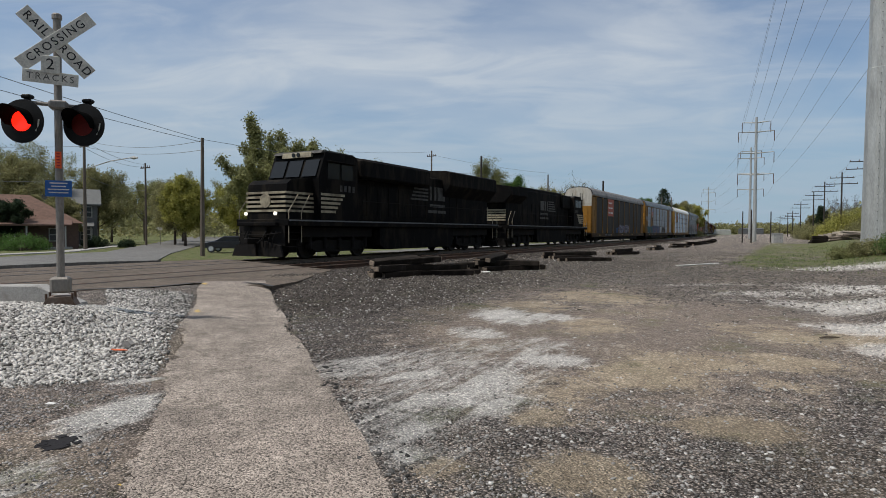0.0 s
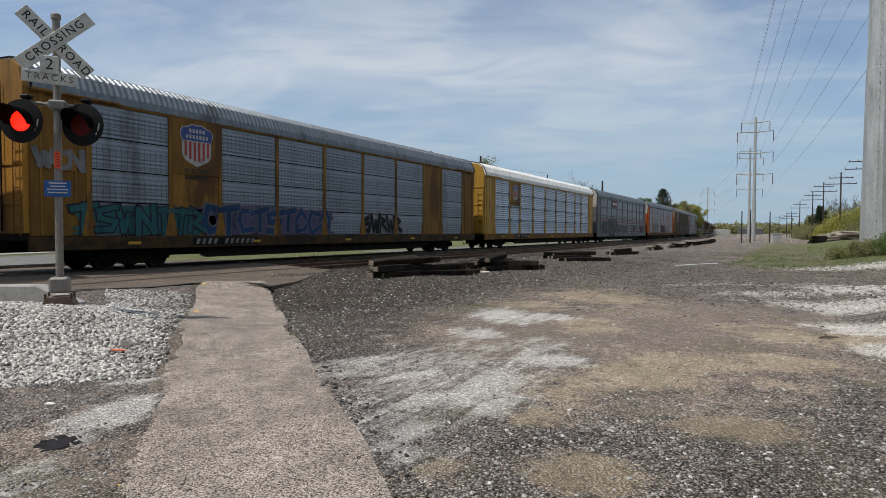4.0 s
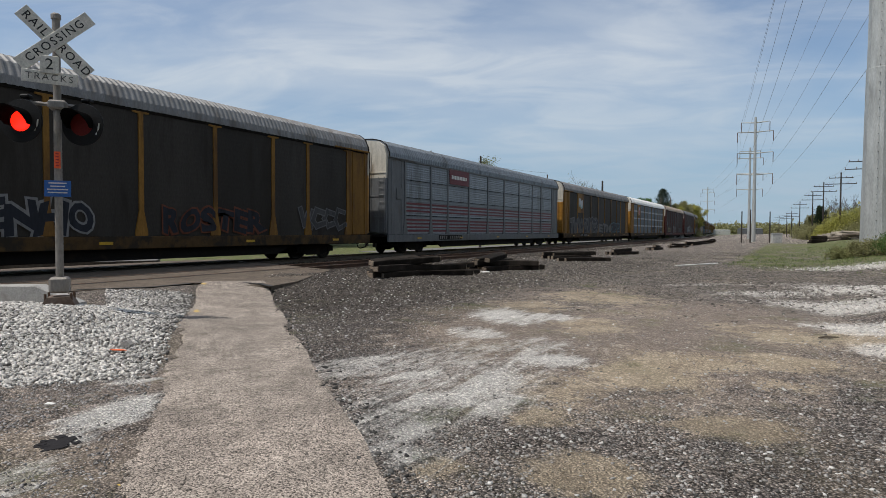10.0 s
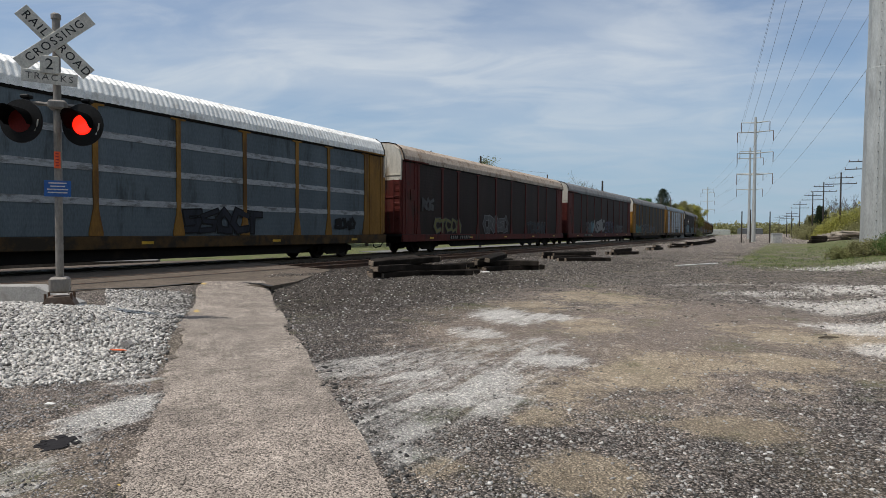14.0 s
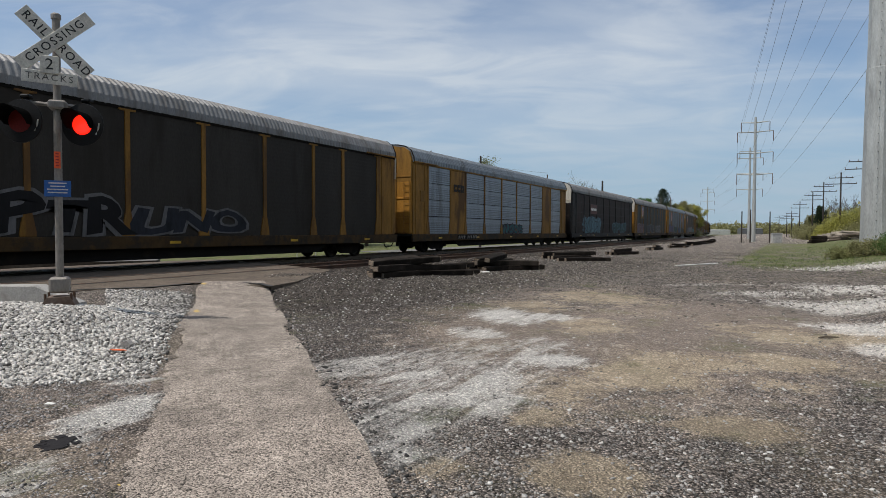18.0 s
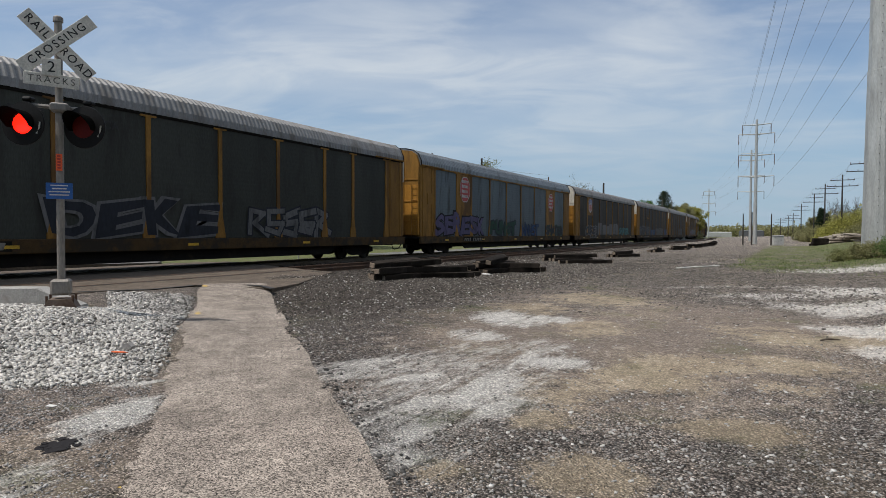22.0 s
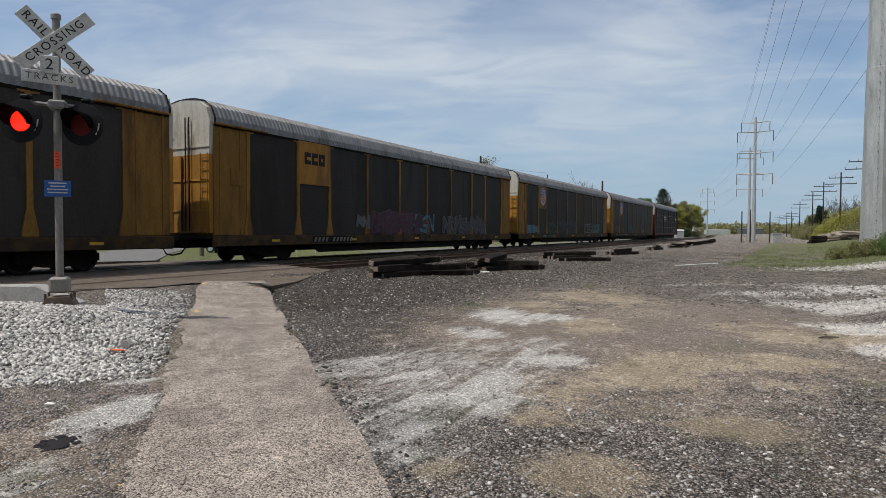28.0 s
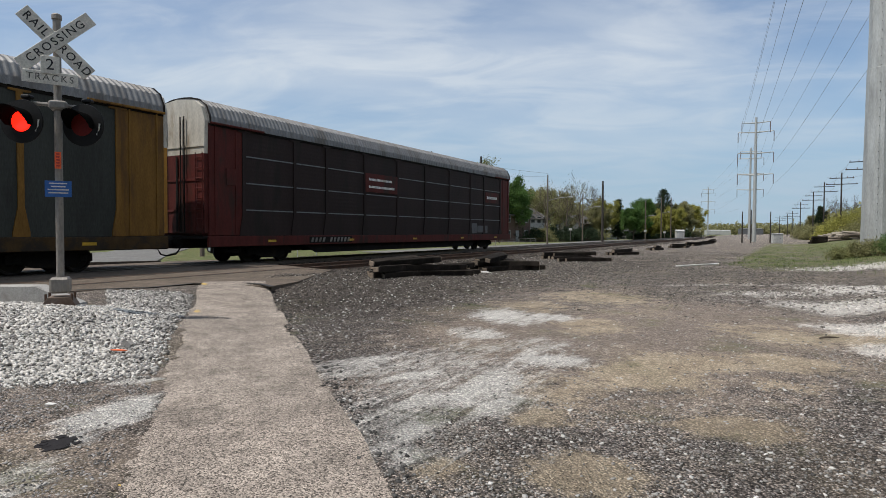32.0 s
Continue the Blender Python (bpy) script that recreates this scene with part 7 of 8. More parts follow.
for a, b, s in (((*W0, zz(W0) + 10.5), (*W2, zz(W2) + 8.6), 0.6), ((*W0, zz(W0) + 9.9), (*W2, zz(W2) + 7.9), 0.5), ((*W0, zz(W0) + 7.2), (*W1, zz(W1) + 6.9), 0.5), ((*W0, zz(W0) + 10.4), (*W1, zz(W1) + 10.1), 0.4),
                ((*W0, zz(W0) + 9.8), (*W1, zz(W1) + 9.8), 0.5), ((-90, 5, 9.5), (*W0, zz(W0) + 9.9), 0.7), ((-90, 5, 6.3), (*W0, zz(W0) + 6.7), 0.7), ((*W2, zz(W2) + 8.7), (-28.9, 81.2, 9.0), 0.8),
                ((*W2, zz(W2) + 8.7), (-30, -20, 14.5), 0.8), ((*W2, zz(W2) + 8.5), (-31.5, -20, 13.2), 0.9), ((*W1, zz(W1) + 6.6), (-110, 100, 6), 0.8), ((-46, 78, 12.6), (-28.9, 81.2, 9.4), 0.3), ((-46, 78, 13.0), (-60, 60, 12.5), 0.4)):
    wire("street_wire", a, b, s, 0.02)
# ---- trees and bushes ----
M["bark"] = mat("grey_brown_bark", (0.10, 0.078, 0.06), 0.9, var=0.35, scale=2, fine=25, streak=5, bump=0.5)


def leaf_mat(name, col):
    m = mat(name, col, 0.7, var=0.3, scale=0.6, fine=4, bump=0, island=0.35, spec=0.2)
    b = m.node_tree.nodes["Principled BSDF"]
    n, l = m.node_tree.nodes, m.node_tree.links
    tr = n.new("ShaderNodeBsdfTranslucent")
    ms = n.new("ShaderNodeMixShader"); ms.inputs["Fac"].default_value = 0.45
    l.new(b.inputs["Base Color"].links[0].from_socket, tr.inputs["Color"])
    l.new(b.outputs[0], ms.inputs[1]); l.new(tr.outputs[0], ms.inputs[2])
    l.new(ms.outputs[0], n["Material Output"].inputs["Surface"])
    return m


LEAF = {"spring": leaf_mat("young_green_leaves", (0.225, 0.23, 0.1)), "green": leaf_mat("green_leaves", (0.1, 0.18, 0.05)), "yellow": leaf_mat("yellow_green_leaves", (0.33, 0.32, 0.085)),
        "dark": leaf_mat("dark_conifer_needles", (0.032, 0.05, 0.025)), "olive": leaf_mat("olive_leaves", (0.26, 0.25, 0.12)), "rust": leaf_mat("brownish_buds", (0.10, 0.08, 0.05))}


def leaf_mesh(name, centres, spread, per, size, material, rng):
    """Many small leaf blades in loose clumps round the given centres."""
    c = np.repeat(centres, per, 0) + rng.normal(0, 1, (len(centres) * per, 3)) * spread
    n = len(c)
    a, b = rng.normal(0, 1, (n, 3)), rng.normal(0, 1, (n, 3))
    a /= np.linalg.norm(a, axis=1)[:, None]
    b -= (a * b).sum(1)[:, None] * a
    b /= np.linalg.norm(b, axis=1)[:, None]
    s = (size * (0.6 + 0.8 * rng.random(n)))[:, None]
    V = np.stack([c - a * s, c + b * s * 0.55, c + a * s, c - b * s * 0.55], 1).reshape(-1, 3)
    me = bpy.data.meshes.new(name)
    me.vertices.add(4 * n); me.vertices.foreach_set("co", V.astype(np.float32).ravel())
    me.loops.add(4 * n); me.loops.foreach_set("vertex_index", np.arange(4 * n, dtype=np.int32))
    me.polygons.add(n); me.polygons.foreach_set("loop_start", np.arange(0, 4 * n, 4, dtype=np.int32))
    me.update(); me.validate()
    me.materials.append(material)
    return me


def tree(x, y, h, w, leaf, label, dense=1.0, seed=1, low=0.28, size=0.2, deep=2):
    """Tapered trunk with forking limbs and a loose crown."""
    rng, rr = np.random.default_rng(seed), random.Random(seed)
    t = thing("tree", label, "tree", "trees", pose(x, y, float(ground_z(x, y)) - 0.1))
    s, tips = Shape(), []
    r0 = 0.022 * h
    lean = Vector((rr.uniform(-0.04, 0.04), rr.uniform(-0.04, 0.04), 0))
    tp = [Vector((0, 0, 0)) + lean * (h * k / 5) + Vector((0, 0, h * 0.75 * k / 5)) for k in range(6)]
    s.tube(tp, [r0 * (1 - 0.16 * k) for k in range(6)], 8)

    def limb(p, d, ln, r, lev):
        pts, q = [p], p
        for k in range(3):
            d = (d + Vector((rr.uniform(-0.25, 0.25), rr.uniform(-0.25, 0.25), rr.uniform(-0.05, 0.25)))).normalized()
            q = q + d * ln / 3
            pts.append(q)
        s.tube(pts, [r, r * 0.75, r * 0.5, r * 0.3], 5 if lev else 6, False)
        if lev < 3:
            tips.append(q); tips.append(pts[2])
        if lev < deep:
            for k in range(3 if lev in (0, 2) else 2 if deep < 3 else 3):
                b = pts[1 + k % 3]
                dd = (d + Vector((rr.uniform(-0.9, 0.9), rr.uniform(-0.9, 0.9), rr.uniform(-0.2, 0.6)))).normalized()
                limb(b, dd, ln * rr.uniform(0.45, 0.65), max(r * 0.55, 0.022 if deep > 2 else 0), lev + 1)
    for k in range(11):
        f = low + (1 - low) * (k + rr.random()) / 11
        p = tp[0].lerp(tp[5], f)
        a = k * 2.4 + rr.uniform(-0.4, 0.4)
        up = 0.15 + 1.0 * f
        prof = math.sin(math.pi * min(1, 0.25 + 0.8 * (f - low) / (1 - low))) ** 0.7
        limb(p, Vector((math.cos(a), math.sin(a), up)).normalized(), max(0.16 * h, w * 0.5 * prof * rr.uniform(0.75, 1.1)), r0 * 0.38 * (1.1 - f * 0.6), 0)
    s.smooth = True
    part("trunk", s, M["bark"], t, "grey-brown trunk and branches")
    if dense:
        c = np.array([tuple(q) for q in tips])
        if dense > 0.5:
            e = rng.normal(0, 1, (110, 3))
            e *= (rng.random((110, 1)) ** 0.45) / np.linalg.norm(e, axis=1)[:, None]
            e = e * np.array([w * 0.46, w * 0.46, h * 0.36]) * (0.85 + 0.3 * rng.random((110, 1))) + np.array([0, 0, h * 0.6])
            c = np.concatenate([c, e])
        part("crown", leaf_mesh("crown", c, 0.03 * h, max(4, int(95 * dense)), size, LEAF[leaf], rng), None, t, "loose spring foliage")
    return t


def conifer(x, y, h, w, label, seed=1, leaf="dark"):
    rng, rr = np.random.default_rng(seed), random.Random(seed)
    t = thing("conifer", label, "tree", "trees", pose(x, y, float(ground_z(x, y)) - 0.1))
    s, cs = Shape().tube([(0, 0, 0), (0, 0, h * 0.98)], [0.02 * h, 0.02], 8), []
    for k in range(26):
        f = 0.12 + 0.86 * k / 26
        for j in range(6):
            a = j * 1.047 + k * 0.7 + rr.uniform(-0.3, 0.3)
            ln = w * 0.5 * (1 - f) ** 0.8 * rr.uniform(0.7, 1.15) + 0.15
            e = Vector((math.cos(a) * ln, math.sin(a) * ln, h * f - ln * 0.15))
            s.tube([(0, 0, h * f), tuple(e)], [0.03, 0.01], 4, False)
            for g in (0.4, 0.7, 1.0):
                cs.append((e.x * g, e.y * g, h * f - ln * 0.15 * g))
    part("trunk", s, M["bark"], t)
    part("crown", leaf_mesh("crown", np.array(cs), 0.02 * h, 18, 0.14, LEAF[leaf], rng), None, t, "dark needle foliage")
    return t


def bush(x, y, h, w, leaf, label, seed, size=0.07, n=60, per=45):
    rng = np.random.default_rng(seed)
    size, per = size * 0.7, int(per * 1.6)
    b = thing("bush", label, "bush", "bushes", pose(x, y, float(ground_z(x, y)) - 0.05))
    a = rng.random(n) * 6.283
    r = np.sqrt(rng.random(n)) * w * 0.5
    z = h * (0.15 + 0.8 * rng.random(n) * np.sqrt(np.clip(1 - (r / (w * 0.55)) ** 2, 0.05, 1)))
    c = np.stack([r * np.cos(a), r * np.sin(a), z], -1)
    s = Shape()
    for k in range(0, n, 2):
        s.tube([(c[k][0] * 0.3, c[k][1] * 0.3, 0), tuple(c[k])], [0.02 * h + 0.01, 0.008], 4, False)
    part("stems", s, M["bark"], b)
    part("foliage", leaf_mesh("foliage", c, 0.1 * h + 0.05, per, size, LEAF[leaf], rng), None, b)
    return b


SP, GR, YE = "tall tree with sparse young spring leaves", "leafy green tree behind the railway", "yellow-green budding tree behind the railway"
for i, a in enumerate([
        (-93, 45, 13.5, 13, "spring", SP, 0.8), (-101, 36, 12, 11, "olive", SP, 0.8), (-58, 62, 10, 9, "olive", SP, 1.2), (-52, 58.5, 11.5, 11, "spring", SP, 1.3), (-46.5, 99, 15.0, 7, "spring", GR, 1.4), (-62, 47.5, 8.5, 5.5, "yellow", YE, 1.6),
        (-100, 62, 10, 10, "olive", YE, 1.0), (-92, 70, 10.5, 11, "olive", YE, 1.0), (-86, 78, 10, 9, "yellow", YE, 1.0), (-110, 75, 12, 11, "spring", SP, 0.9), (-97, 88, 12, 12, "olive", SP, 1.0), (-104, 52, 9, 9, "olive", YE, 0.9),
        (-72, 38.5, 6.0, 5, "olive", "small garden tree by the houses", 1.2), (-66, 30, 5.0, 4.5, "dark", "dark garden tree by the house", 1.6), (-80, 38, 11, 10, "olive", SP, 1.2), (-84, 50, 11, 9, "olive", SP, 1.3), (-70, 52, 7.5, 6, "olive", YE, 1.2), (-78, 58, 9, 8, "olive", SP, 1.3), (-66, 60, 9, 7, "yellow", YE, 1.2), (-60, 62, 10, 8, "olive", SP, 1.2), (-54, 66, 11, 9, "olive", SP, 1.2), (-46, 62, 11, 8, "spring", SP, 1.0), (-74, 66, 8.5, 8, "yellow", YE, 1.2), (-80, 92, 12, 11, "spring", SP, 1.0), (-66, 98, 11, 10, "olive", SP, 1.0),
        (-42.4, 102.4, 12.0, 6.5, "green", GR, 1.6), (-46.5, 104, 11, 7, "olive", GR, 1.4), (-40.4, 112.7, 11.2, 9, "olive", "broad tree with dense bare twigs", 0.06), (-39.2, 121.4, 12.4, 9, "olive", "broad tree with dense bare twigs", 0.04), (-38.2, 127.7, 13.2, 9, "olive", "broad tree with dense bare twigs", 0.03),
        (-46, 122, 11.5, 9, "olive", SP, 1.3), (-44, 132, 11, 9, "olive", SP, 1.3), (-40.6, 149.3, 13.5, 6, "rust", "pale bare tree behind a house", 0.1), (-38.5, 150, 9.8, 8, "yellow", YE, 1.4), (-38.5, 143, 8.5, 6, "olive", YE, 1.3),
        (-30.6, 145.5, 8.0, 7.0, "green", "dense dark green round tree", 3.0), (-31.2, 160.4, 11.2, 6.5, "green", GR, 1.7), (-27.2, 151, 5.6, 5.5, "yellow", YE, 1.6), (-24.2, 158.4, 7.4, 7, "yellow", YE, 1.6), (-23.4, 170.4, 9.6, 7.5, "olive", YE, 1.7), (-22.3, 182.4, 9.2, 7, "yellow", YE, 1.5), (-27.5, 175, 10, 8, "olive", SP, 1.4), (-33, 178, 10, 9, "olive", SP, 1.4),
        (11.5, 178.6, 9.6, 9, "rust", "bare spreading tree on the bank", 0.02), (14.8, 180.5, 9.8, 9, "rust", "bare spreading tree on the bank", 0.02), (19, 170, 9, 8, "olive", SP, 1.0), (13, 205, 8, 8, "olive", SP, 1.0), (8.5, 210, 7.5, 6, "olive", SP, 1.0)]):
    tree(*a, seed=40 + i, size=0.095, deep=3 if a[6] < 0.5 else 2)
tree(-51.4, 51.4, 10.9, 13.5, "spring", "broad tree with dense young spring leaves by the street", 2.6, 33, 0.25, 0.13, 3)
for i, a in enumerate([(-27.7, 168, 13.6, 11.5, "tall dark spruce above the other trees"), (-35.7, 152, 10.3, 3.4, "narrow dark spruce between other trees"), (8.05, 176.7, 8.6, 4.2, "dark cedar beside the poles"), (9.4, 182, 7.4, 4.0, "dark cedar beside the poles")]):
    conifer(*a, seed=90 + i)
for i, a in enumerate([(5.8, 29.6, 1.5, 2.6, "spring"), (4.9, 33.0, 1.1, 2.4, "green"), (3.6, 33.6, 0.75, 1.9, "olive"), (7.6, 30.5, 1.8, 3.0, "green"), (2.6, 34.8, 0.5, 1.5, "spring"), (9.2, 33.5, 2.0, 3.4, "spring"), (6.2, 33.5, 1.2, 2.6, "olive")]):
    bush(*a, "leafy green bush at the foot of the steel pole", 120 + i, 0.055, 60, 60)
for i, a in enumerate([(7.2, 124.5, 3.4, 5, "yellow"), (8.1, 119.3, 4.4, 6, "yellow"), (9.8, 124.9, 5.2, 7, "yellow"), (10.7, 120.8, 5.6, 7, "olive"), (11.7, 119.0, 6.0, 8, "yellow"), (14.4, 134.4, 7.0, 9, "olive"), (5.0, 174.9, 3.4, 6, "olive"), (6.4, 164.2, 3.6, 6, "olive"), (13.5, 84, 5.6, 8.5, "yellow"), (17.5, 88, 6.4, 9, "yellow"), (11.0, 92, 3.2, 6, "olive"), (21, 92, 6.0, 9, "olive"), (15, 100, 5.5, 9, "yellow"), (10.3, 112, 3.2, 6, "olive"), (9.5, 128, 3.0, 6, "yellow"), (8.5, 150, 2.8, 6, "olive"), (6.8, 172, 3.0, 6, "spring"), (26, 104, 7.5, 10, "olive"), (20, 118, 7.0, 10, "olive"), (30, 90, 8, 10, "green")]):
    bush(*a, "yellow-green shrub on the bank", 140 + i, 0.16, 90, 60)
for i, a in enumerate([(-42, 104.9, 3.0, 7, "dark"), (-40.5, 109, 2.6, 6, "olive"), (-38.5, 113.8, 3.0, 7, "dark"), (-37.0, 117.5, 2.4, 6, "dark"), (-36.5, 123, 3.0, 7, "dark"), (-36.5, 129, 2.6, 6, "dark"), (-37, 136, 2.4, 6, "olive"), (-29.3, 150, 2.2, 5, "dark"), (-26.2, 158, 2.2, 6, "dark"), (-23.5, 166, 2.4, 6, "dark"), (-22, 176, 2.4, 6, "olive"), (-33.5, 165, 2.0, 6, "dark")]):
    bush(*a, "dark shrubs below the trees beyond the street", 180 + i, 0.17, 70, 50)
bush(-61.5, 29.5, 1.5, 4.2, "green", "clipped green hedge in front of the house", 170, 0.1, 90, 40)
bush(-64.5, 27.0, 1.5, 4.2, "green", "clipped green hedge in front of the house", 171, 0.1, 90, 40)
bush(-66, 39, 1.3, 2.2, "dark", "dark round garden shrub", 172, 0.1, 60, 40)
bush(-63, 40.8, 0.8, 1.6, "dark", "dark round garden shrub", 173, 0.1, 60, 40)


def woods(name, label, x0, x1, y0, y1, n, h0, h1, leaf, seed, size=0.6):
    rng = np.random.default_rng(seed)
    x, y = x0 + (x1 - x0) * rng.random(n), y0 + (y1 - y0) * rng.random(n)
    h = h0 + (h1 - h0) * rng.random(n)
    c = []
    for k in range(9):
        c.append(np.stack([x + rng.normal(0, 2.2, n), y + rng.normal(0, 2.2, n), ground_z(x, y) + h * (0.15 + 0.85 * (k + rng.random(n)) / 9)], -1))
    me = leaf_mesh(name, np.concatenate(c), 1.1, 14, size, LEAF[leaf], rng)
    return tagged(new(name, me), label, "woods", kind="stuff")


woods("far_woods", "distant belt of budding trees behind the houses", -240, -120, 60, 200, 170, 5, 10, "olive", 201)
woods("far_woods", "distant belt of budding trees along the railway", -75, -42, 165, 330, 130, 5, 11, "olive", 202)
woods("far_woods", "distant trees beyond the yards", -60, 160, 520, 640, 260, 4, 9, "olive", 203, 0.9)
woods("bank_woods", "overgrown wooded bank beside the line", 16, 60, 105, 320, 170, 4, 8, "olive", 204)
# unseen woods added to cut the low sky light on the train's near side
woods("rear_woods", "unseen trees added behind the filming place to block low sky", 15, 40, -70, 22, 150, 11, 16, "green", 205, 0.7)
woods("rear_woods", "unseen trees added beside the filming place to block low sky", 19, 45, 22, 100, 130, 9, 14, "olive", 206, 0.7)

# grass blades
rng_g = np.random.default_rng(7)
gxy = points(60000, -4, 9, 22, 62, lambda x, y: grass_mask(x, y) * np.clip(0.55 + 0.9 * np.sin(1.9 * x + np.sin(1.1 * y)) * np.sin(0.9 * y + 1.3 * np.sin(0.7 * x)), 0.03, 1) * np.exp(-np.clip(y - 30, 0, 40) / 16), 8)
gz = ground_z(gxy[:, 0], gxy[:, 1])
gh = 0.03 + 0.1 * rng_g.random(len(gxy)) ** 2
ga = rng_g.random(len(gxy)) * 6.283
gw = np.stack([np.cos(ga), np.sin(ga)], -1) * 0.018
tip = gxy + rng_g.normal(0, 0.04, gxy.shape)
GV = np.stack([np.column_stack([gxy - gw, gz - 0.02]), np.column_stack([gxy + gw, gz - 0.02]), np.column_stack([tip, gz + gh])], 1).reshape(-1, 3)
me = bpy.data.meshes.new("grass")
me.vertices.add(len(GV)); me.vertices.foreach_set("co", GV.astype(np.float32).ravel())
me.loops.add(len(GV)); me.loops.foreach_set("vertex_index", np.arange(len(GV), dtype=np.int32))
me.polygons.add(len(GV) // 3); me.polygons.foreach_set("loop_start", np.arange(0, len(GV), 3, dtype=np.int32))
me.update(); me.validate()
M["blade"] = mat("grass_blades", (0.13, 0.17, 0.05), 0.8, var=0.3, island=0.4, bump=0)
me.materials.append(M["blade"])
tagged(new("grass", me), "thin green grass and weeds on gravel", "grass", kind="stuff")

# ---- houses ----
M["shingle_brown"] = mat("brown_shingles", (0.13, 0.075, 0.055), 0.9, var=0.3, scale=3, fine=20)
M["shingle_grey"] = mat("grey_shingles", (0.12, 0.123, 0.12), 0.9, var=0.25, scale=3, fine=20)
M["shingle_dark"] = mat("dark_shingles", (0.075, 0.07, 0.068), 0.9, var=0.25, scale=3, fine=20)
M["siding_white"] = mat("white_siding", (0.42, 0.42, 0.40), 0.7, dirt=(0.3, 0.29, 0.27), dirt_amt=0.3)
M["siding_grey"] = mat("grey_siding", (0.1, 0.103, 0.105), 0.7)
M["brick_wall"] = mat("dark_brick_wall", (0.11, 0.07, 0.055), 0.85, var=0.25, fine=30)
M["window"] = mat("window_glass", (0.05, 0.055, 0.06), 0.1, var=0.1, bump=0)
M["trim"] = mat("white_trim", (0.36, 0.36, 0.35), 0.6)


def house(x, y, turn, w, d, hw, hr, wall, roof, label, storeys=1, porch=False, hip=False, chimney=False, bays=3):
    """Gabled or hipped house; its front looks along local -y."""
    hs = thing("house", label, "house", "houses", pose(x, y, float(ground_z(x, y)) - 0.1, 0, 0, turn))
    a, b = w / 2, d / 2
    s = Shape().box(-a, a, -b, b, 0, hw)
    if not hip:
        s.prism([(-b, hw), (b, hw), (0, hw + hr)], "x", -a, a)
    part("wall", s, M[wall], hs)
    o = 0.45
    r = Shape()
    if hip:
        k = min(a, b) * 0.95
        r.add([(-a - o, -b - o, hw - 0.05), (a + o, -b - o, hw - 0.05), (a + o, b + o, hw - 0.05), (-a - o, b + o, hw - 0.05), (-a + k, 0, hw + hr), (a - k, 0, hw + hr)],
              [(0, 1, 5, 4), (1, 2, 5), (2, 3, 4, 5), (3, 0, 4), (3, 2, 1, 0)])
        part("roof", r, M[roof], hs)
    else:
        sl = hr / b
        for sg in (-1, 1):
            r = Shape().prism([(sg * (b + o), hw - sl * o), (0, hw + hr), (0, hw + hr + 0.16), (sg * (b + o), hw - sl * o + 0.16)], "x", -a - o, a + o)
            part("roof", r, M[roof], hs)
    for st in range(storeys):
        z0 = 0.9 + 2.75 * st
        for k in range(bays):
            if st == 0 and k == bays // 2:
                dr = part("door", Shape().box(-0.48, 0.48, -0.04, 0.04, 0.15, 2.2, 0.01), M["trim"], hs, m=pose(0, -b - 0.02, 0))
                continue
            xx = -a + w * (k + 0.5) / bays
            fr = part("window", Shape().box(-0.65, 0.65, -0.05, 0.05, 0, 1.35, 0.01), M["trim"], hs, m=pose(xx, -b - 0.02, z0))
            part("pane", Shape().box(-0.55, 0.55, -0.06, -0.052, 0.1, 0.63), M["window"], fr)
            part("pane", Shape().box(-0.55, 0.55, -0.06, -0.052, 0.7, 1.25), M["window"], fr)
        for sx in (-1, 1):
            fr = part("window", Shape().box(-0.05, 0.05, -0.6, 0.6, 0, 1.3, 0.01), M["trim"], hs, m=pose(sx * (a + 0.02), 0, z0))
            part("pane", Shape().box(-0.06, 0.06, -0.5, 0.5, 0.1, 1.2), M["window"], fr)
    if porch:
        for xx in (-a * 0.8, -a * 0.25, a * 0.25, a * 0.8):
            part("porch_post", Shape().box(xx - 0.07, xx + 0.07, -b - 2.07, -b - 1.93, 0, 2.5), M["trim"], hs)
        part("porch_roof", Shape().prism([(-b - 2.3, 2.45), (-b, 2.95), (-b, 3.1), (-b - 2.3, 2.6)], "x", -a * 0.9, a * 0.9), M[roof], hs)
        part("porch_floor", Shape().box(-a * 0.9, a * 0.9, -b - 2.1, -b, 0, 0.35), M["concrete"], hs)
    if chimney:
        part("chimney", Shape().box(-a * 0.4 - 0.35, -a * 0.4 + 0.35, 0.2, 0.9, hw, hw + hr + 0.8, 0.03), M["brick_wall"], hs)
    return hs


house(-69.5, 32.5, 62, 11.5, 9, 2.8, 2.9, "brick_wall", "shingle_brown", "one-storey brick house with a brown hipped roof", 1, True, True, True)
house(-79.5, 43.2, 60, 7.0, 9, 5.3, 1.9, "siding_grey", "shingle_grey", "two-storey pale house with grey roof and porch", 2, True, False, True)
house(-88, 33, 60, 10, 9, 5.3, 2.3, "brick_wall", "shingle_dark", "dark-roofed house behind the others", 2, False, False, True)
house(-78, 83, 55, 8, 8, 4.6, 2.3, "siding_white", "shingle_grey", "white house at the end of the street", 2)
house(-46.5, 103.5, 75, 8, 9, 5.0, 2.0, "brick_wall", "shingle_dark", "dark two-storey house behind the trees", 2)
house(-45.5, 113, 75, 6, 8, 4.6, 2.0, "siding_white", "shingle_dark", "white house between trees", 2)
house(-43.2, 165, 70, 8, 6, 2.5, 0.3, "siding_white", "siding_white", "low white flat-roofed building", 1, False, False, False, 3)
house(-39.8, 172.7, 160, 7, 6, 2.1, 1.7, "siding_grey", "shingle_grey", "small pale house with a grey gabled roof", 1)
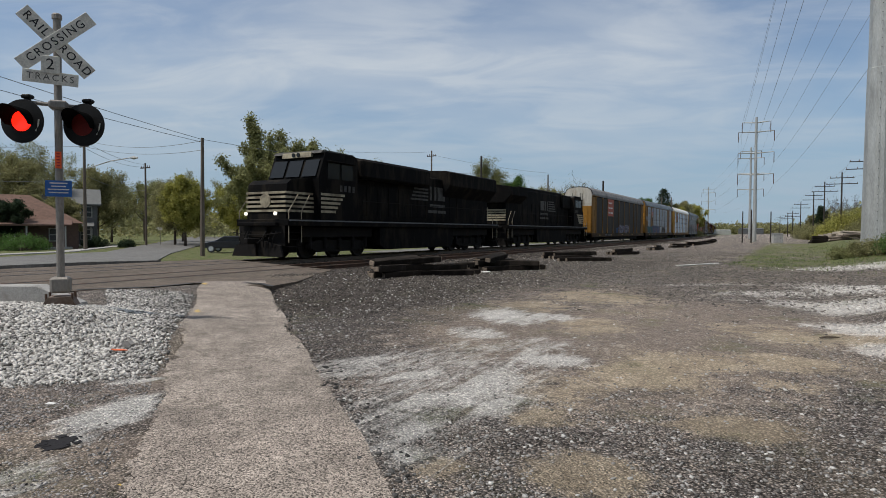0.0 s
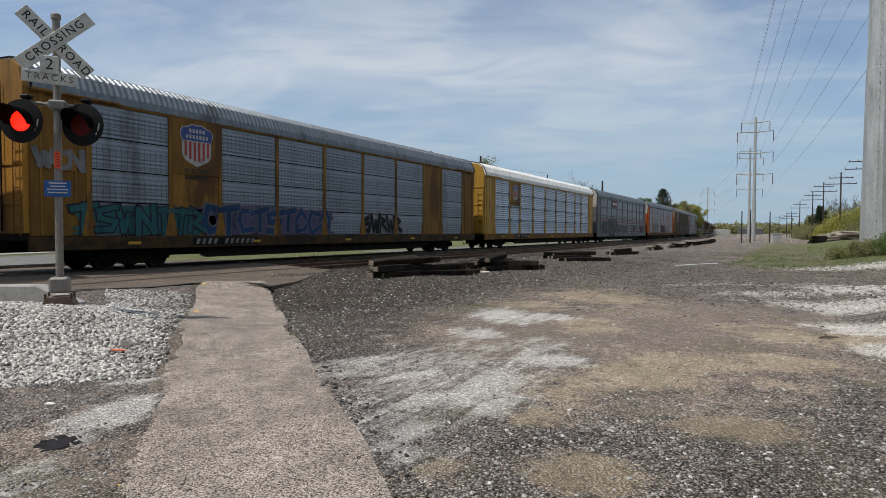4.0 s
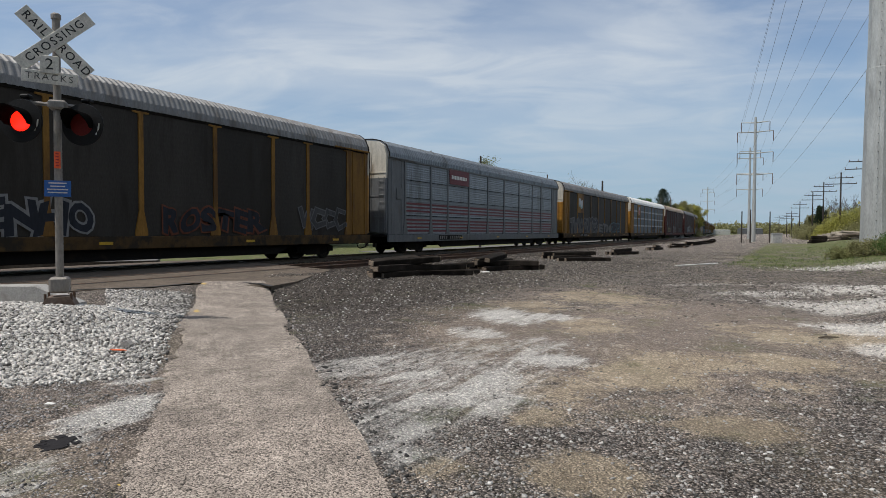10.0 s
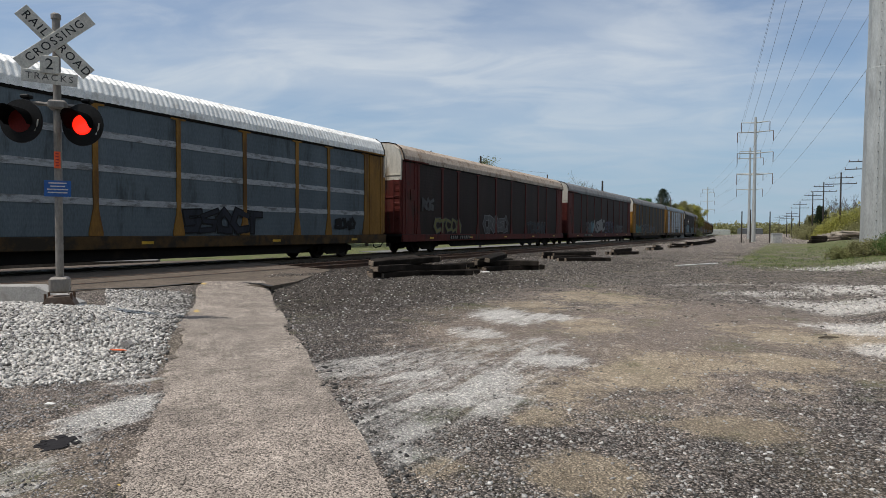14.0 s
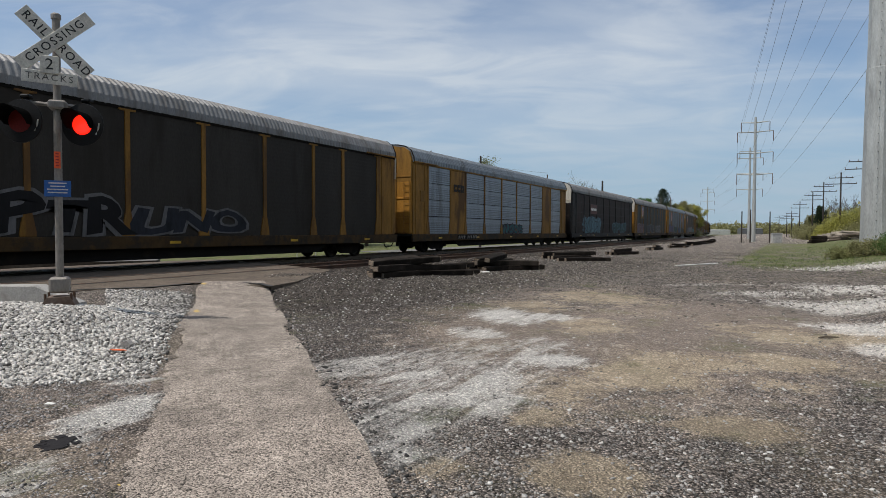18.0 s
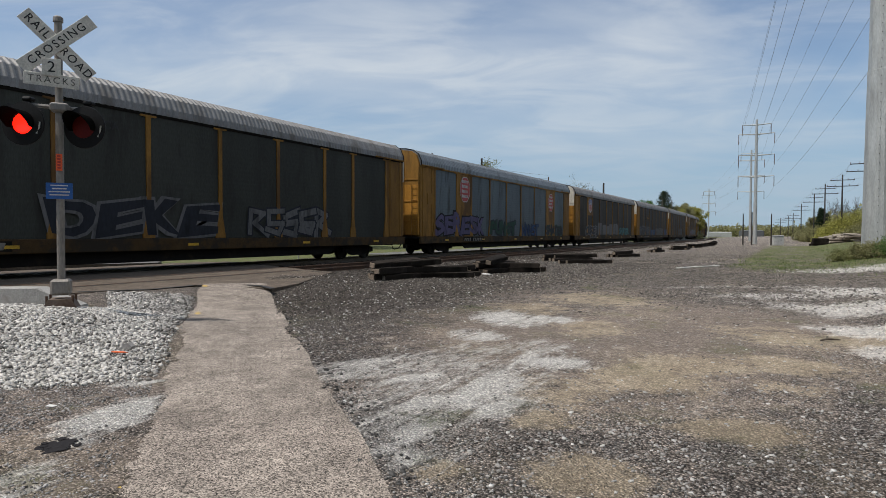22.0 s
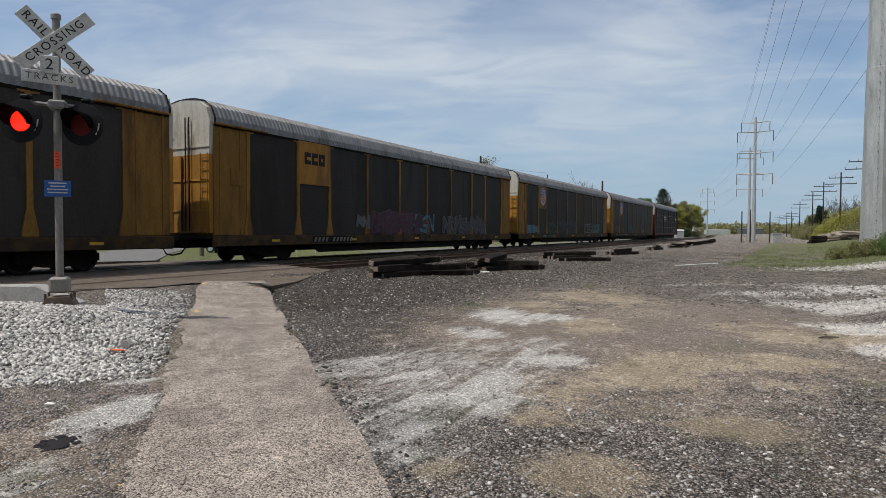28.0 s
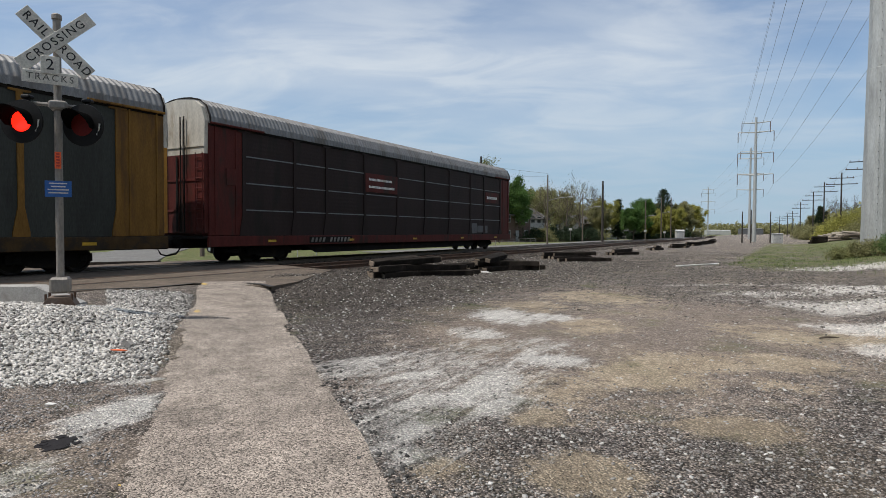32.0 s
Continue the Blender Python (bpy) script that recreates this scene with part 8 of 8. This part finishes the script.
house(-44.5, 148, 70, 8, 8, 4.0, 2.0, "siding_grey", "shingle_dark", "grey gabled house behind bare trees", 2)

M["log"] = mat("bleached_log", (0.3, 0.26, 0.21), 0.9, var=0.3, scale=3, fine=20, bump=0.4)
# ---- kerbside things beyond the railway ----
M["car_paint"] = mat("black_car_lacquer", (0.012, 0.012, 0.014), 0.18, var=0.1, bump=0)
M["tyre"] = mat("tyre_rubber", (0.02, 0.02, 0.02), 0.85)
M["headlight_glass"] = mat("clear_headlamp", (0.6, 0.6, 0.58), 0.15, bump=0)


def sedan(x, y, turn):
    c = thing("car", "black sedan waiting at the crossing", "car", m=pose(x, y, float(ground_z(x, y)) + 0.06, 0, 0, turn))
    prof = [(-2.3, 0.35), (-2.35, 0.6), (-2.25, 0.78), (-1.2, 0.95), (-0.45, 1.38), (0.9, 1.42), (1.75, 1.02), (2.3, 0.98), (2.38, 0.6), (2.3, 0.33)]
    s = Shape()
    vs, n = [], len(prof)
    for yy, k in ((-0.88, 0.94), (-0.78, 1.0), (0.78, 1.0), (0.88, 0.94)):
        for px_, pz in prof:
            q = yy * (0.82 if pz > 1.1 else 1.0)
            vs.append((px_ * (0.985 if abs(yy) > 0.8 else 1), q, 0.33 + (pz - 0.33) * (k if pz > 0.5 else 1)))
    fs = [(i * n + j, i * n + (j + 1) % n, i * n + n + (j + 1) % n, i * n + n + j) for i in range(3) for j in range(n)] + [tuple(reversed(range(n))), tuple(range(3 * n, 4 * n))]
    part("body", s.add(vs, fs), M["car_paint"], c)
    for sy in (-1, 1):
        g = Shape().prism([(-1.0, 0.98), (-0.45, 1.28), (0.85, 1.31), (1.5, 1.0)], "y", min(sy * 0.80, sy * 0.885), max(sy * 0.80, sy * 0.885))
        part("side_glass", g, M["glass_dark"], c)
        part("headlight", Shape().box(-2.33, -2.0, min(sy * 0.5, sy * 0.84), max(sy * 0.5, sy * 0.84), 0.62, 0.76, 0.03), M["headlight_glass"], c)
        for px_ in (-1.45, 1.45):
            w_ = part("wheel", Shape().tube([(0, -0.1, 0), (0, 0.1, 0)], 0.32, 20), M["tyre"], c, m=pose(px_, sy * 0.80, 0.32))
            part("rim", Shape().tube([(0, -0.108, 0), (0, 0.108, 0)], 0.21, 16), M["chrome"], w_)
    part("windscreen", Shape().prism([(-1.12, 1.0), (-0.47, 1.36), (-0.45, 1.33), (-1.08, 0.97)], "y", -0.66, 0.66), M["glass_dark"], c)
    return c


sedan(-41.0, 36.0, 30)


def box_hut(name, x, y, w, d, h, turn, label, category, roof=0.25, mt="siding_white"):
    t = thing(name, label, category, m=pose(x, y, float(ground_z(x, y)) - 0.03, 0, 0, turn))
    part("body", Shape().box(-w / 2, w / 2, -d / 2, d / 2, 0, h, 0.03), M[mt], t)
    part("roof", Shape().prism([(-d / 2 - 0.1, h), (d / 2 + 0.1, h), (0, h + roof)], "x", -w / 2 - 0.1, w / 2 + 0.1), M[mt], t)
    part("door", Shape().box(-0.42, 0.42, -d / 2 - 0.03, -d / 2, 0.1, min(h - 0.15, 2.0), 0.008), M["trim"], t)
    part("door_handle", Shape().box(0.28, 0.33, -d / 2 - 0.06, -d / 2 - 0.03, h * 0.45, h * 0.45 + 0.12), M["underframe"], t)
    return t


box_hut("signal_hut", -19.7, 140.5, 1.6, 1.6, 1.6, 25, "small white signal hut beside the track", "signal hut", 0.35)
box_hut("equipment_cabinet", -0.8, 108.6, 1.4, 1.0, 1.55, 20, "pale grey equipment cabinet on gravel", "cabinet", 0.05, "siding_white")
for x, y, w, d, h, lab, mt in ((-58, 420, 12, 8, 2.6, "long white warehouse in the distance", "siding_white"), (-38, 440, 14, 10, 3.0, "low white industrial building far off", "siding_white"), (-47, 400, 5, 4, 2.4, "small white building far off", "siding_white"), (-18, 430, 12, 10, 3.4, "tan industrial building far off", "siding_grey")):
    box_hut("warehouse", x, y, w, d, h, 20, lab, "warehouse", 0.5, mt)
rod = new("plastic_conduit", Shape().tube([(-3.91, 26.97, -0.17), (-3.2, 28.5, -0.165), (-2.53, 29.98, -0.17)], 0.03, 8).mesh("plastic_conduit", M["white"]))
tagged(rod, "thin white plastic conduit lying on the gravel", "conduit")
lf = random.Random(9)
for k in range(22):
    L_ = lf.uniform(2.4, 4.6)
    lay = k // 6
    x, y = 6.2 + lf.uniform(-1.9, 1.9) * (1 - 0.2 * lay), 77.5 + lf.uniform(-1.2, 1.2)
    ob = new("timber", Shape().tube([(-L_ / 2, 0, 0), (0, 0, lf.uniform(-0.05, 0.05)), (L_ / 2, 0, 0)], [0.13, 0.12, 0.1], 8).mesh("timber", M["log" if k % 4 else "pole_wood"]))
    ob.matrix_basis = pose(x, y, float(ground_z(x, y)) + 0.12 + 0.24 * lay, 0, lf.uniform(-5, 5), lf.uniform(-10, 55))
    tagged(ob, "weathered grey log in a heap of old wood", "log", "timber heap")
for k in range(8):
    x, y = 3.2 + lf.uniform(-0.2, 0.2), 73.5 + (k % 2) * 0.5
    ob = new("timber", Shape().box(-0.8, 0.8, -0.12, 0.12, -0.09, 0.09, 0.012).mesh("timber", M["old_tie"]))
    ob.matrix_basis = pose(x, y, float(ground_z(x, y)) + 0.09 + 0.18 * (k // 2), 0, 0, 30 + lf.uniform(-6, 6))
    tagged(ob, "dark sawn timber in a small stack", "timber", "timber stack")
for x, y, hh, nm in ((-73, 52.0, 2.4, "street sign on a thin post"), (-31.5, 100.0, 2.6, "white notice board on two posts"), (-24.6, 128, 2.2, "small red and white road sign"), (-21.5, 132, 1.6, "white marker on a post")):
    sg = thing("road_sign", nm, "sign", m=pose(x, y, float(ground_z(x, y)) - 0.05, 0, 0, 40))
    part("post", Shape().tube([(0, 0, 0), (0, 0, hh)], 0.035, 6), M["mast"], sg)
    part("panel", Shape().box(-0.3, 0.3, -0.06, -0.04, hh - 0.4, hh, 0.005), M["sign_white"], sg)
slab("sidewalk", [(-50, 22.5), (-53, 29.5), (-70, 45.0)], [(-51.6, 21.8), (-54.4, 28.6), (-71, 44.0)], lambda x, y: ground_z(x, y) + 0.07, 0.2, M["concrete"], "pale concrete sidewalk along the lawns", "sidewalk")
for x, y in ((-29.8, 32.0), (-29.3, 33.4)):
    mk = thing("marker_post", "thin white marker post standing in the lawn", "marker post", "marker posts", pose(x, y, float(ground_z(x, y)) - 0.1))
    part("shaft", Shape().tube([(0, 0, 0), (0, 0, 0.62)], 0.035, 8), M["siding_white"], mk)
    part("cap", Shape().tube([(0, 0, 0.62), (0, 0, 0.65), (0, 0, 0.67)], [0.04, 0.04, 0.02], 8), M["siding_white"], mk)
fence = thing("guard_rail", "low steel pipe rail beside the side street", "guard rail")
for k in range(9):
    part("post", Shape().tube([(0, 0, 0), (0, 0, 0.85)], 0.035, 6), M["mast"], fence, m=pose(-34.6, 74 + k * 2.2, float(ground_z(-34.6, 74))))
for z in (0.45, 0.82):
    part("rail_bar", Shape().tube([(-34.6, 74, float(ground_z(-34.6, 74)) + z), (-34.6, 74 + 17.6, float(ground_z(-34.6, 74)) + z)], 0.03, 6), M["mast"], fence)
# ---- small marks and litter ----
M["old_tar"] = mat("splashed_tar", (0.018, 0.016, 0.017), 0.75, spec=0.2)
M["spray_yellow"] = mat("faded_yellow_spray", (0.55, 0.37, 0.09), 0.9, dirt=(0.25, 0.215, 0.175), dirt_amt=0.5, dirt_scale=9)
M["spray_orange"] = mat("orange_spray", (0.75, 0.16, 0.06), 0.7)


def flat_mark(name, x, y, rx, ry, turn, material, label, seed, lift=0.006, top=None):
    """An irregular thin patch lying on the ground."""
    rr = random.Random(seed)
    z = (top(x, y) if top else float(ground_z(x, y)) + float(wave(x, y))) + lift
    n = 18
    poly = [(rx * rr.uniform(0.6, 1.15) * math.cos(2 * math.pi * k / n), ry * rr.uniform(0.6, 1.15) * math.sin(2 * math.pi * k / n)) for k in range(n)]
    ob = new(name, Shape().prism(poly, "z", 0, 0.003).mesh(name, material))
    ob.matrix_basis = pose(x, y, z, 0, 0, turn)
    return tagged(ob, label, "mark", kind="structure")


for k, (x, y, rx, ry, turn) in enumerate([(-8.85, 7.0, 0.26, 0.05, 140), (-11.76, 9.52, 0.3, 0.06, 140), (-3.3, 2.02, 0.05, 0.16, 50), (-3.05, 1.78, 0.04, 0.14, 60)]):
    flat_mark("paint_mark", x, y, rx, ry, turn, M["spray_yellow"], "faded yellow survey paint on the path edge", 300 + k, 0.004, path_top)
rs = random.Random(31)
for k in range(11):
    big = k < 3
    flat_mark("tar_stain", -4.27 + rs.uniform(-0.07, 0.07) * (1 if big else 2), 2.28 + rs.uniform(-0.07, 0.07) * (1 if big else 2), 0.08 if big else rs.uniform(0.012, 0.04), 0.1 if big else rs.uniform(0.015, 0.05), rs.uniform(0, 180), M["old_tar"], "splashed black tar stain on the gravel", 310 + k, 0.006 + 0.0004 * k)
flag = new("orange_flag", Shape().prism([(-0.09, -0.01), (-0.03, -0.025), (0.05, -0.012), (0.09, 0.01), (0.03, 0.022), (-0.04, 0.012)], "z", 0, 0.01).mesh("orange_flag", M["spray_orange"]))
flag.matrix_basis = pose(-6.5, 4.1, float(ground_z(-6.5, 4.1)) + 0.05, 8, 5, 30)
tagged(flag, "torn orange marker tape on white gravel", "marker tape")
pap = new("paper_scrap", Shape().box(-0.06, 0.06, -0.025, 0.025, 0, 0.006).mesh("paper_scrap", M["white"]))
pap.matrix_basis = pose(-5.26, 2.75, float(ground_z(-5.26, 2.75)) + 0.01, 0, 6, 30)
tagged(pap, "white scrap of litter on the gravel", "litter")
st = new("stick", Shape().tube([(-0.16, 0, 0), (-0.03, 0.02, 0.01), (0.14, -0.01, 0)], [0.012, 0.016, 0.008], 6).mesh("stick", M["bark"]))
st.matrix_basis = pose(0.59, 9.86, float(ground_z(0.59, 9.86)) + 0.015, 0, 0, 40)
tagged(st, "short dark stick lying on dirt", "stick")
slb = new("concrete_scrap", Shape().box(-0.35, 0.35, -0.12, 0.12, 0, 0.07, 0.015).mesh("concrete_scrap", M["white"]))
slb.matrix_basis = pose(-9.15, 18.9, float(ground_z(-9.15, 18.9)), 0, 4, 30)
tagged(slb, "pale broken slab beside the old sleepers", "rubble")

rk = new("stone", Shape().prism([(-0.06, 0), (0.05, -0.01), (0.07, 0.03), (0.02, 0.075), (-0.04, 0.05)], "y", -0.04, 0.04).mesh("stone", M["grey_stone"]))
rk.matrix_basis = pose(-6.7, 4.33, float(ground_z(-6.7, 4.33)) + 0.01, 0, 0, 25)
tagged(rk, "larger grey stone lying on white gravel", "stone")


motions()
